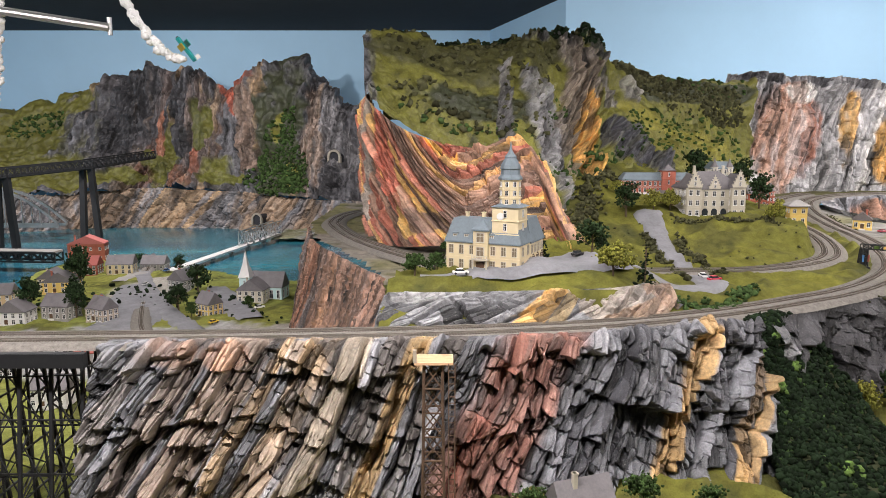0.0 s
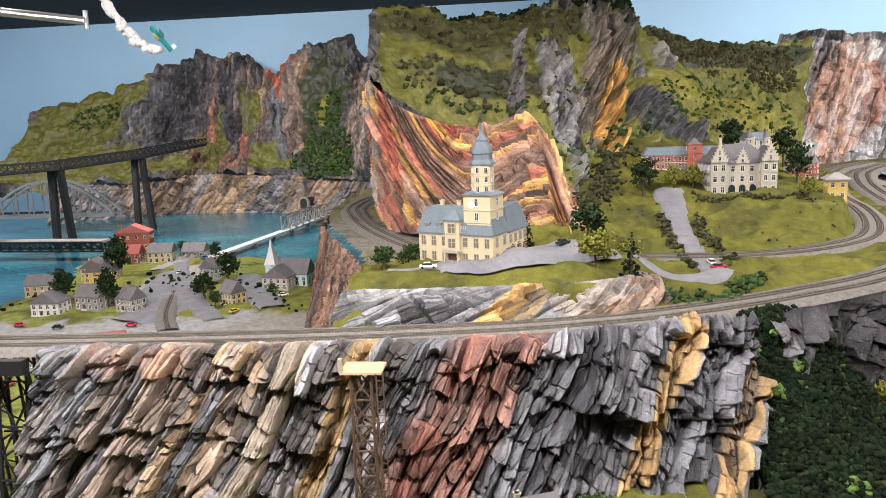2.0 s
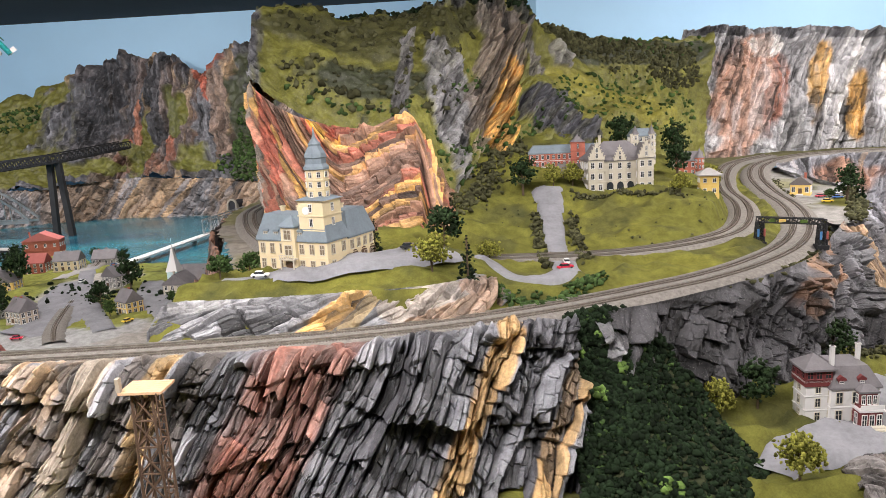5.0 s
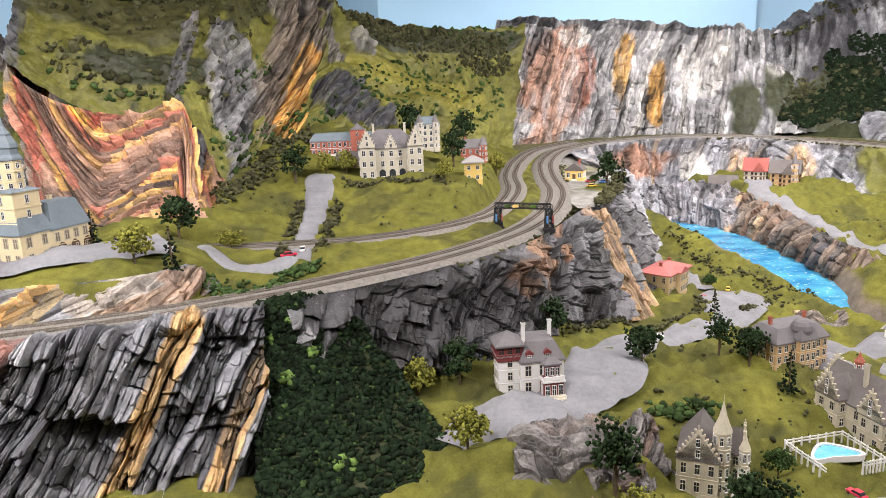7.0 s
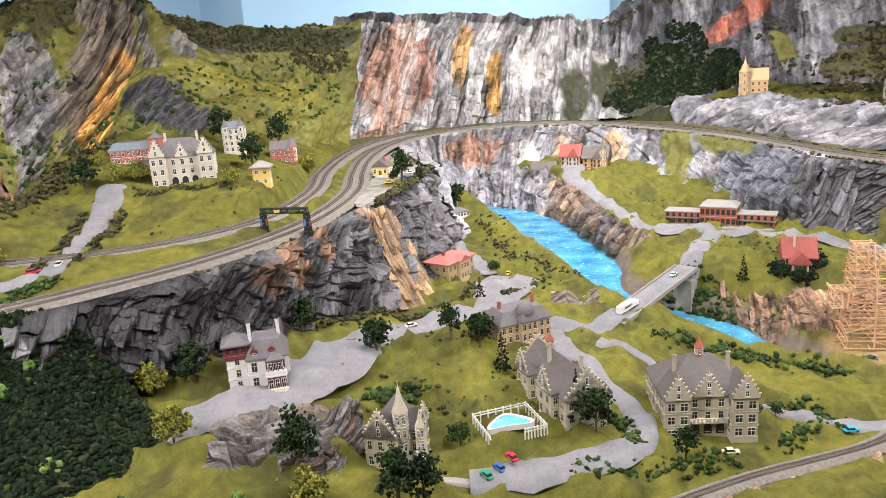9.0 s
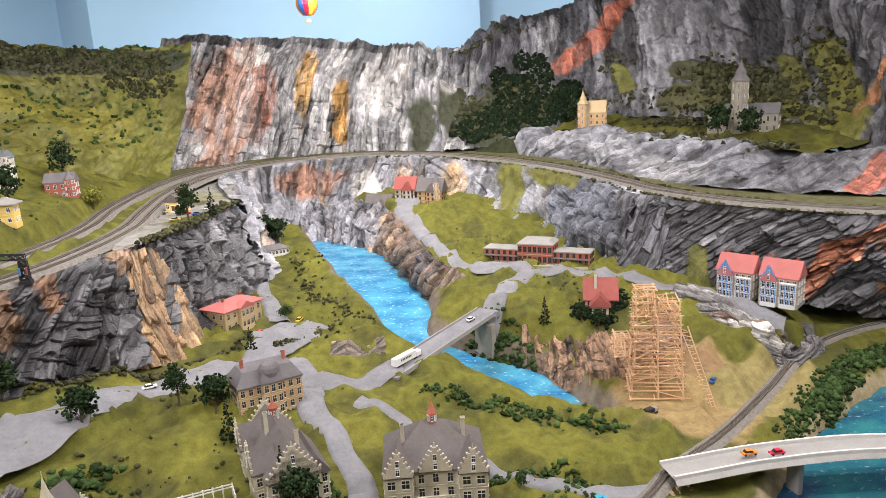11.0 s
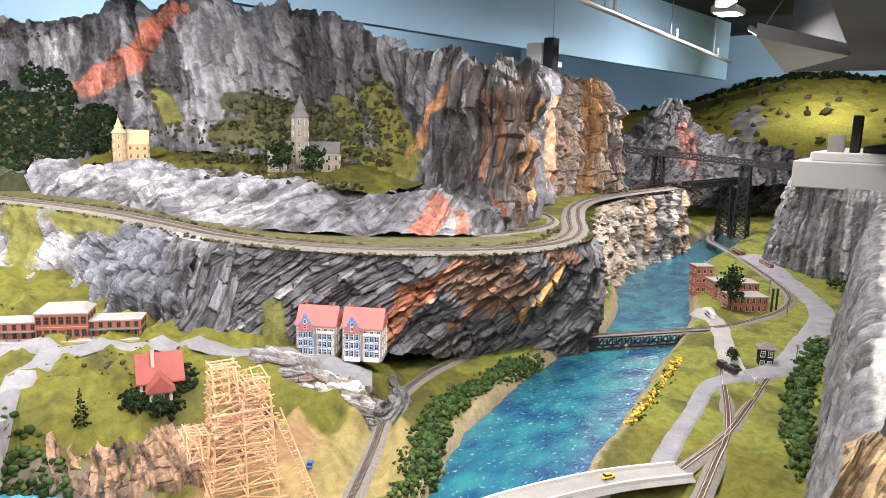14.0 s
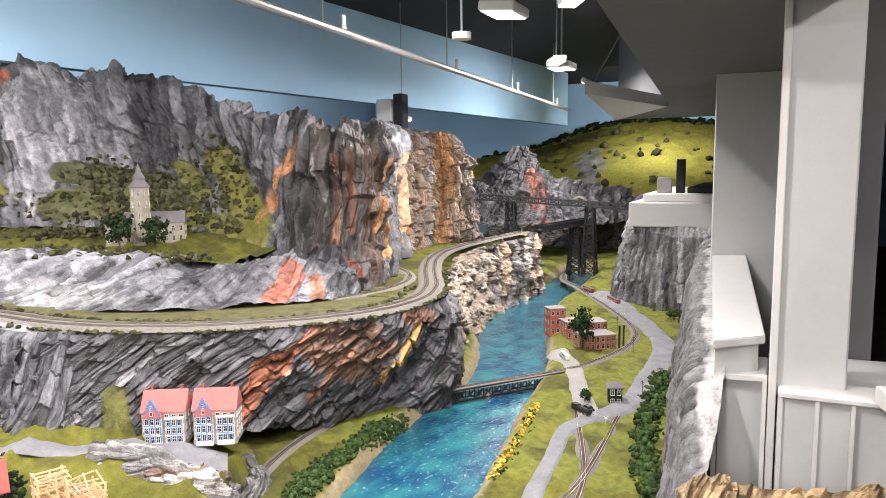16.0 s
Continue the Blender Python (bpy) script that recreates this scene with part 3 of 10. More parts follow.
# upper plateau with the hall, the lawns and the mansions
plateau = Land([(-0.14, 2.30, 1.0), (-0.15, 2.6, 0.985), (-0.03, 2.85, 0.97), (0.02, 2.34, 1.008), (0.2, 2.32, 1.01), (0.5, 2.36, 1.01), (0.3, 2.75, 1.01), (0.62, 2.46, 1.008), (0.6, 2.72, 1.01), (0.1, 2.6, 1.01), (0.45, 2.95, 1.01), (-0.3, 2.15, 0.905), (0.2, 2.18, 0.912), (0.78, 2.3, 0.918), (1.1, 2.45, 0.918), (1.5, 2.66, 0.918), (1.8, 2.95, 0.92), (2.1, 3.45, 0.928), (2.24, 4.1, 0.945), (0.85, 2.8, 0.92), (1.04, 2.75, 0.915), (1.48, 2.95, 0.92), (1.2, 3.1, 0.93), (1.65, 3.3, 0.945), (1.2, 3.43, 0.96), (1.36, 3.5, 1.0), (1.75, 3.48, 1.03), (1.95, 3.72, 1.02), (1.45, 3.72, 1.075), (1.8, 3.66, 1.055), (0.93, 3.5, 1.0), (1.05, 3.66, 1.05), (1.0, 3.95, 1.15), (1.5, 4.2, 1.15), (2.0, 4.35, 1.06), (0.76, 3.77, 1.10), (0.6, 3.3, 1.03), (2.22, 5.0, 1.01), (1.6, 4.7, 1.25), (1.0, 4.5, 1.32)], 0.022, 1.0, (), [(INNER, 0.13), (MAIN[:17], 0.14)])
MX, MY = np.array(MAIN)[:17, 0], np.array(MAIN)[:17, 1]


def on_plateau(X, Y):
    return (X < np.interp(Y, MY, MX) + 0.02) & (X > np.interp(Y, [2, 2.3, 2.6, 2.85, 3.1, 3.6, 6.5], [-0.22, -0.19, -0.17, -0.06, 0.3, 0.55, 0.6])) & (Y < 6.4)


west_shelf = Land([(-0.2, 3.1, 0.9), (-0.5, 4.2, 0.885), (-0.7, 5.1, 0.885), (-0.3, 4.2, 0.885), (-0.7, 6.4, 0.885), (0.1, 3.0, 0.9)], 0.008, 9.0)
tagged(west_shelf.mesh("ground_shelf", -1.0, 0.15, 2.6, 6.6, 0.03, lambda X, Y: X > np.interp(Y, [2.6, 3.1, 3.6, 4.3, 5.0, 6.5], [-0.2, -0.31, -0.5, -0.80, -0.95, -0.97]), (0.22, 0.2, 0.17)), "gravel shelf of the western line", "ground", kind="structure")
tagged(plateau.mesh("ground_plateau", -1.0, 2.6, 2.02, 5.6, 0.016, on_plateau), "green flocked plaster plateau with folds", "ground", kind="structure")

yard = Land([(2.3, 3.6, 0.933), (2.3, 4.4, 0.948), (2.85, 4.4, 0.940), (2.65, 3.8, 0.936), (2.9, 5.2, 0.965), (2.4, 5.2, 0.965)], 0.004, 8.0)
tagged(yard.mesh("ground_yard", 2.3, 3.0, 3.4, 5.5, 0.03, lambda X, Y: X < np.interp(Y, [3.4, 3.5, 3.8, 4.4, 5.3, 5.6], [2.38, 2.45, 2.63, 2.87, 2.93, 3.0]), (0.27, 0.26, 0.24), [(2.7, 3.9, 0.2, 0.2, GREEN)]), "pale gravel yard beside the line", "ground", kind="structure")

# valley with the villas, the creek and the depot
valley = Land([(-1, 1.5, 0.32), (-0.2, 1.65, 0.41), (0.4, 1.65, 0.505), (0.8, 1.66, 0.50), (0.3, 1.0, 0.46), (1.15, 1.7, 0.46), (6.2, 2.62, 0.19), (6.2, 1.3, 0.19), (5.8, 2.5, 0.17), (1.3, 1.95, 0.45), (1.65, 1.95, 0.49), (1.7, 2.28, 0.525), (1.5, 2.55, 0.55), (1.95, 2.46, 0.54), (2.15, 1.87, 0.36), (2.72, 1.88, 0.345), (2.5, 2.8, 0.468), (2.73, 2.43, 0.44), (2.65, 3.35, 0.465), (3.2, 1.8, 0.31), (3.0, 1.2, 0.28), (2, 1.2, 0.36), (3.35, 2.75, 0.39), (3.9, 2.4, 0.28), (3.4, 3.85, 0.46), (3.0, 4.5, 0.5), (3.1, 5.2, 0.55), (4.14, 3.22, 0.47), (3.97, 3.64, 0.46), (4.3, 3.84, 0.52), (4.72, 3.45, 0.51), (4.5, 2.98, 0.44), (4.42, 2.80, 0.34), (4.28, 2.92, 0.35), (4.62, 2.74, 0.34), (4.05, 4.35, 0.66), (3.9, 5.3, 0.72), (4.5, 4.4, 0.66), (4.8, 2.9, 0.42), (4.5, 2.5, 0.26), (5.3, 3.0, 0.41), (5.25, 2.6, 0.30), (4.35, 2.2, 0.23), (4.8, 2.2, 0.19), (5.4, 2.25, 0.17), (4.0, 1.6, 0.2), (3.6, 1.5, 0.26)], 0.034, 2.0, [(CREEK, 0.05), (BIGRIVER, 0.06)], [(LOWLINE[:13], 0.07)])
flats = Land([(5.9, 1.2, 0.19), (6.0, 2.5, 0.19), (5.6, 2.4, 0.185), (6.3, 3.0, 0.22), (8, 1.2, 0.2), (8, 3.2, 0.3), (10, 1.5, 0.2), (10, 4, 0.3), (13, 2, 0.22), (13, 4.5, 0.3), (14, 1, 0.25), (6, 0.9, 0.2), (11, 1.0, 0.25), (8.7, 2.0, 0.2)], 0.014, 3.0, [(BIGRIVER, 0.06)], [(LOWLINE[7:], 0.07)])
valley.join = flats
tagged(valley.mesh("ground_valley", -1.4, 6.06, 0.7, 5.5, 0.02, lambda X, Y: (Y < 1.97) | (X > 0.85), GREEN, [(4.6, 2.35, 0.42, 0.34, (0.31, 0.225, 0.105)), (5.0, 2.25, 0.3, 0.25, (0.26, 0.215, 0.09)), (4.75, 2.5, 0.16, 0.1, (0.26, 0.17, 0.09))]), "green flocked valley floor with sandy patches", "ground", kind="structure")

# flats beside the wide river
tagged(flats.mesh("ground_flats", 6.04, 14.6, 0.6, 4.8, 0.03, None, (0.17, 0.185, 0.04)), "green flocked river flats", "ground", kind="structure")

# village on the lake shore
shore = Land([(-5, 2, 0.22), (-3.3, 3, 0.25), (-2, 3, 0.25), (-1, 3, 0.28), (-3.3, 5, 0.25), (-2.4, 4.8, 0.25), (-1.1, 4.4, 0.29), (-1.6, 4.6, 0.28), (-1.4, 5.6, 0.3), (-1.2, 6.2, 0.22), (-1.6, 6.6, 0.12), (-2.2, 6.6, 0.24), (-2.2, 7.2, 0.1), (-2.8, 6.5, 0.25), (-2.9, 7.1, 0.1), (-3.4, 7.0, 0.28), (-3.6, 7.6, 0.1), (-4.2, 6.5, 0.1), (-3.9, 5.5, 0.1), (-4.5, 4.5, 0.1), (-2.8, 8, 0.08), (-1, 7.5, 0.1), (-0.6, 5.5, 0.26), (-0.8, 3.6, 0.26), (-0.5, 4.5, 0.26), (-0.9, 5.0, 0.27), (-0.4, 3.0, 0.26), (-0.4, 2.2, 0.26), (-1.8, 2.2, 0.25), (-1.4, 3.6, 0.26)], 0.012, 4.0)
tagged(shore.mesh("ground_shore", -5.2, -0.3, 2.05, 8.0, 0.03, None, (0.21, 0.23, 0.06), [(-2.1, 4.0, 1.6, 0.5, (0.33, 0.33, 0.32)), (-2.3, 5.6, 0.3, 0.5, (0.36, 0.34, 0.3)), (-1.0, 4.0, 0.5, 0.5, (0.30, 0.28, 0.25))]), "grass and gravel ground of the lakeside village", "ground", kind="structure")


def flat(name, x0, y0, x1, y1, z, material, label, category):
    bm = bmesh.new()
    box(bm, x0, y0, z - 0.01, x1, y1, z)
    return tagged(part(name, bm, material), label, category, kind="structure")


flat("lake_water", -9, 2.2, -0.4, 10.6, 0.2, LAKE, "blue-green resin lake with a glossy surface", "water")
tagged(ribbon("creek_water", [(x, y, z, w + 0.1) for x, y, z, w in CREEK], 0.4, RAPIDS, 0.0, 9), "bright blue resin rapids with white foam", "water", kind="structure")
tagged(ribbon("river_water", [(x, y, z, w + 0.14) for x, y, z, w in BIGRIVER], 0.6, RIVER, 0.0, 9), "deep blue-green glossy resin river", "water", kind="structure")


def cliff(label, *args, **kw):
    ob, P, u, v = sheet(*args, **kw)
    tagged(ob, label, "rock", kind="structure")
    return P, u, v


# the near cliff below the main line
cliff("painted plaster cliff of slanting grey, tan and red slabs", "cliff_front",
      [[(-0.98, 1.80, 0.30), (-0.6, 1.80, 0.30), (-0.2, 1.80, 0.30), (0.2, 1.82, 0.30), (0.6, 1.86, 0.30), (1.06, 1.93, 0.32)],
       [(-1.0, 1.86, 0.70), (-0.6, 1.88, 0.70), (-0.25, 1.89, 0.70), (0.2, 1.92, 0.70), (0.58, 1.97, 0.70), (1.0, 2.10, 0.72)],
       [(-0.97, 1.905, 0.88), (-0.6, 1.915, 0.89), (-0.28, 1.925, 0.89), (0.2, 1.955, 0.89), (0.57, 2.01, 0.90), (1.0, 2.165, 0.91)],
       [(-0.95, 1.95, 0.93), (-0.6, 1.96, 0.93), (-0.28, 1.965, 0.93), (0.2, 2.0, 0.93), (0.57, 2.085, 0.925), (1.0, 2.215, 0.918)]],
      960, 420, (0.165, 0.168, 0.182), dip=61, slab=0.046, length=0.23, depth=0.088, rough=0.012, seed=1.0, shelf=0.06, crag=0.05, crag_size=0.25, rim=0.42, tier=(0.20, 0.055), alt=(DARK, (0.2, 0.2, 0.21), (0.17, 0.15, 0.135)), mix=0.2, streaky=0.5, wash=0.35,
      bands=[(-0.04, 0.05, (0.20, 0.15, 0.115), 0.6), (0.10, 0.075, (0.24, 0.175, 0.125), 0.7), (0.20, 0.03, (0.34, 0.23, 0.12), 0.7), (0.31, 0.05, (0.29, 0.21, 0.135), 0.7), (0.42, 0.05, (0.31, 0.25, 0.17), 0.65), (0.585, 0.034, (0.43, 0.29, 0.13), 0.8), (0.93, 0.15, (0.235, 0.125, 0.098), 0.95), (0.86, 0.03, (0.27, 0.115, 0.085), 0.8), (1.0, 0.035, (0.17, 0.085, 0.068), 0.8), (1.46, 0.040, (0.44, 0.285, 0.12), 0.85), (1.73, 0.024, (0.42, 0.27, 0.11), 0.75)],
      zones=[(0.11, 0.72, 0.05, 0.14, (0.38, 0.24, 0.17), 1), (0.20, 0.68, 0.04, 0.1, (0.36, 0.22, 0.15), 1), (0.33, 0.68, 0.05, 0.12, (0.40, 0.29, 0.18), 1), (0.04, 0.7, 0.04, 0.12, (0.22, 0.22, 0.225), 1), (0.97, 0.75, 0.06, 0.25, (0.10, 0.10, 0.11), 1)])

# rock shelf below the hall
cliff("grey and ochre rock outcrop below the hall", "rock_shelf",
      [[(-0.22, 2.12, 0.905), (0.05, 2.13, 0.908), (0.3, 2.15, 0.91), (0.55, 2.19, 0.914), (0.73, 2.26, 0.915), (0.84, 2.42, 0.92)],
       [(-0.20, 2.18, 0.965), (0.05, 2.18, 0.965), (0.3, 2.20, 0.965), (0.53, 2.24, 0.965), (0.71, 2.31, 0.965), (0.80, 2.46, 0.96)],
       [(-0.18, 2.25, 1.0), (0.05, 2.245, 1.004), (0.3, 2.265, 1.004), (0.5, 2.30, 1.004), (0.66, 2.36, 1.002), (0.73, 2.5, 0.995)]],
      420, 120, (0.17, 0.172, 0.18), dip=28, slab=0.05, length=0.2, depth=0.034, rough=0.010, shelf=0.03, crag=0.03, crag_size=0.15, rim=0.2, seed=3.0, alt=((0.24, 0.24, 0.245), DARK), mix=0.22,
      marks=[(0.36, 0.0, 0.47, 0.95, 0.04, 0.035, (0.46, 0.28, 0.10), 1), (0.44, 0.1, 0.53, 0.95, 0.02, 0.02, (0.40, 0.31, 0.18), 1), (0.56, 0.5, 0.74, 0.8, 0.05, 0.06, (0.27, 0.24, 0.21), 1), (0.6, 0.1, 0.9, 0.25, 0.03, 0.05, (0.25, 0.18, 0.13), 1), (0.82, 0.6, 0.95, 0.5, 0.05, 0.06, (0.24, 0.17, 0.125), 1), (0.05, 0.85, 0.14, 0.9, 0.04, 0.03, (0.34, 0.34, 0.34), 1)])

# slab wall towards the village
cliff("brown and grey slanting rock wall", "cliff_west",
      [[(-1.06, 5.0, 0.2), (-1.0, 4.45, 0.2), (-0.88, 3.9, 0.2), (-0.62, 3.1, 0.25), (-0.46, 2.4, 0.35), (-0.42, 2.1, 0.5)],
       [(-1.0, 4.9, 0.6), (-0.88, 4.35, 0.6), (-0.74, 3.9, 0.6), (-0.46, 3.1, 0.6), (-0.34, 2.42, 0.7), (-0.33, 2.12, 0.72)],
       [(-0.93, 4.9, 0.885), (-0.80, 4.3, 0.885), (-0.66, 3.9, 0.89), (-0.37, 3.2, 0.905), (-0.21, 2.5, 0.985), (-0.20, 2.10, 0.915)]],
      300, 140, (0.25, 0.155, 0.115), dip=80, slab=0.06, length=0.5, depth=0.045, rough=0.015, seed=5.0, alt=((0.30, 0.17, 0.12), (0.17, 0.10, 0.075), (0.14, 0.135, 0.14)), mix=0.2, bands=[(0.25, 0.2, (0.13, 0.125, 0.13), 0.8), (0.75, 0.16, (0.33, 0.17, 0.115), 0.85), (1.25, 0.10, (0.34, 0.2, 0.13), 0.8)])

# tilted red and ochre mountain face behind the hall
cliff("tilted red, ochre and pink strata of the mountain face", "cliff_red",
      [[(-0.50, 4.7, 0.87), (-0.39, 4.2, 0.88), (-0.20, 3.80, 0.91), (0.08, 3.45, 0.97), (0.30, 3.25, 1.0), (0.50, 3.15, 1.0), (0.60, 3.15, 0.99), (0.66, 3.5, 1.0)],
       [(-0.49, 4.6, 1.30), (-0.42, 4.12, 1.30), (-0.22, 3.86, 1.24), (0.04, 3.66, 1.22), (0.34, 3.55, 1.24), (0.48, 3.53, 1.25), (0.57, 3.3, 1.08), (0.61, 3.75, 1.1)],
       [(-0.46, 4.6, 1.78), (-0.425, 4.06, 1.71), (-0.25, 3.97, 1.56), (-0.05, 3.94, 1.48), (0.2, 3.92, 1.44), (0.43, 3.90, 1.49), (0.555, 3.55, 1.17), (0.5, 4.1, 1.3)]],
      480, 320, (0.33, 0.20, 0.14), rim=0.06, slab=0.055, length=0.20, depth=0.06, rough=0.018, crag=0.04, crag_size=0.3, streaky=0.5, wash=0.2, seed=7.0, alt=((0.36, 0.11, 0.075), (0.60, 0.37, 0.13), (0.42, 0.19, 0.13), (0.17, 0.11, 0.085)), mix=0.2, shelf=0.04,
      fold=lambda U, V: (V - 1.3 * np.abs(np.minimum(U - 1.22, 0)) ** 1.2 - 0.36 * smooth(U, 1.2, 1.68) + 1.9 * np.maximum(U - 1.64, 0), U + 0.2 * V),
      marks=[(0.13, 0.0, 0.15, 0.98, 0.05, 0.035, (0.27, 0.235, 0.205), 1), (0.205, 0.95, 0.25, 0.5, 0.05, 0.07, (0.36, 0.11, 0.075), 1), (0.27, 0.3, 0.30, 0.1, 0.035, 0.03, (0.56, 0.36, 0.13), 1), (0.40, 0.97, 0.46, 0.82, 0.05, 0.045, (0.60, 0.36, 0.10), 1), (0.47, 0.98, 0.45, 0.84, 0.03, 0.03, (0.34, 0.08, 0.05), 1), (0.33, 0.2, 0.45, 0.25, 0.08, 0.08, (0.20, 0.13, 0.10), 1)])

# green mountain behind, up to its ridge
mountain_P, mountain_u, mountain_v = cliff("green flocked mountain with grey crags", "mountain_green",
      [[(-0.44, 4.08, 1.70), (0.02, 3.96, 1.43), (0.42, 3.94, 1.43), (0.62, 3.74, 1.05), (0.78, 4.05, 1.15), (1.05, 4.40, 1.26), (1.5, 4.6, 1.22), (2.05, 5.1, 1.05), (2.45, 5.65, 0.98)],
       [(-0.46, 4.25, 1.95), (0.02, 4.2, 1.80), (0.45, 4.35, 1.72), (0.75, 4.6, 1.68), (0.98, 4.85, 1.70), (1.22, 5.05, 1.70), (1.7, 5.5, 1.60), (2.2, 5.85, 1.55), (2.6, 6.1, 1.45)],
       [(-0.46, 4.5, 2.16), (0.1, 4.85, 2.10), (0.5, 5.05, 2.14), (0.80, 5.25, 2.22), (1.0, 5.35, 2.25), (1.25, 5.45, 2.08), (1.5, 5.6, 2.0), (2.1, 6.15, 1.95), (2.74, 6.4, 2.03)],
       [(-0.4, 5.0, 1.6), (0.1, 5.4, 1.6), (0.5, 5.6, 1.6), (0.8, 5.8, 1.6), (1.0, 5.9, 1.6), (1.3, 6.0, 1.6), (1.6, 6.2, 1.6), (2.1, 6.7, 1.6), (2.74, 6.9, 1.6)]],
      460, 300, (0.15, 0.148, 0.03), rock=0.10, dip=74, slab=0.06, length=0.35, depth=0.08, rough=0.06, grain=0.012, shelf=0.07, crag=0.14, crag_size=0.45, streaky=0.4, seed=9.0, alt=(OLIVE, MOSS), mix=0.10,
      zones=[(0.0, 0.3, 0.02, 0.5, GREY, 1), (0.18, 0.25, 0.10, 0.08, MOSS, 0.1), (0.12, 0.45, 0.10, 0.10, OLIVE, 0.1), (0.22, 0.55, 0.12, 0.06, OLIVE, 0.1), (0.33, 0.5, 0.05, 0.06, OLIVE, 0.1)],
      marks=[(0.222, 0.45, 0.226, 0.06, 0.044, 0.072, (0.21, 0.205, 0.205), 1), (0.272, 0.42, 0.335, 0.2, 0.093, 0.248, (0.22, 0.218, 0.22), 1), (0.335, 0.2, 0.385, 0.05, 0.232, 0.109, (0.20, 0.198, 0.20), 1), (0.42, 0.6, 0.47, 0.34, 0.202, 0.388, (0.24, 0.21, 0.185), 1), (0.47, 0.34, 0.5, 0.12, 0.341, 0.232, (0.25, 0.205, 0.16), 1), (0.515, 0.32, 0.525, 0.05, 0.171, 0.155, (0.56, 0.33, 0.10), 1), (0.495, 0.36, 0.515, 0.3, 0.062, 0.093, (0.33, 0.22, 0.11), 1), (0.6, 0.22, 0.73, 0.04, 0.176, 0.077, (0.075, 0.076, 0.086), 1), (0.28, 0.62, 0.42, 0.62, 0.099, 0.132, (0.06, 0.06, 0.058), 0.9), (0.5, 0.63, 0.55, 0.52, 0.110, 0.066, (0.05, 0.052, 0.045), 0.9), (0.655, 0.46, 0.66, 0.4, 0.066, 0.055, (0.24, 0.235, 0.22), 1), (0.565, 0.5, 0.6, 0.36, 0.055, 0.077, (0.17, 0.16, 0.15), 1), (0.72, 0.54, 0.95, 0.54, 0.22, 0.16, MOSS, 0.1), (0.66, 0.34, 0.86, 0.22, 0.110, 0.154, (0.21, 0.195, 0.035), 0.05), (0.7, 0.2, 0.82, 0.08, 0.110, 0.066, (0.16, 0.15, 0.03), 0.05), (0, 0.64, 0.25, 0.64, 0.055, 0.055, (0.05, 0.055, 0.03), 0.4)])

# dark cliff below the curve, down to the villa
cliff("dark grey cliff with brown caves below the curve", "cliff_dark",
      [[(1.12, 2.18, 0.45), (1.35, 2.40, 0.50), (1.6, 2.50, 0.52), (1.9, 2.62, 0.52), (2.2, 2.85, 0.50), (2.48, 3.2, 0.48), (2.74, 3.62, 0.46), (2.98, 4.2, 0.46)],
       [(1.05, 2.2, 0.72), (1.33, 2.36, 0.74), (1.69, 2.57, 0.76), (1.92, 2.74, 0.76), (2.2, 3.0, 0.76), (2.46, 3.35, 0.74), (2.68, 3.75, 0.72), (2.92, 4.3, 0.72)],
       [(1.05, 2.235, 0.92), (1.33, 2.37, 0.92), (1.745, 2.65, 0.92), (2.0, 2.90, 0.922), (2.2, 3.2, 0.93), (2.40, 3.50, 0.935), (2.62, 3.80, 0.94), (2.86, 4.4, 0.95)]],
      560, 220, (0.088, 0.086, 0.092), rim=0.2, dip=62, slab=0.07, length=0.16, depth=0.055, rough=0.04, shelf=0.04, crag=0.09, crag_size=0.22, tier=(0.2, 0.03), seed=11.0, alt=((0.03, 0.029, 0.031), (0.13, 0.128, 0.135)), mix=0.25,
      marks=[(0.08, 0.8, 0.34, 0.4, 0.22, 0.24, (0.036, 0.035, 0.038), 1), (0.0, 0.9, 0.06, 0.2, 0.05, 0.04, (0.12, 0.12, 0.125), 1), (0.40, 0.9, 0.46, 0.55, 0.09, 0.08, (0.19, 0.115, 0.07), 1), (0.50, 0.95, 0.53, 0.7, 0.06, 0.05, (0.21, 0.12, 0.07), 1), (0.34, 0.75, 0.40, 0.5, 0.05, 0.06, (0.10, 0.06, 0.04), 1), (0.6, 0.8, 0.72, 0.3, 0.10, 0.12, (0.10, 0.10, 0.105), 1)],
      zones=[(0.40, 0.75, 0.05, 0.22, BROWN, 1), (0.34, 0.7, 0.03, 0.15, PINK, 1), (0.66, 0.85, 0.05, 0.2, (0.3, 0.2, 0.13), 1)])

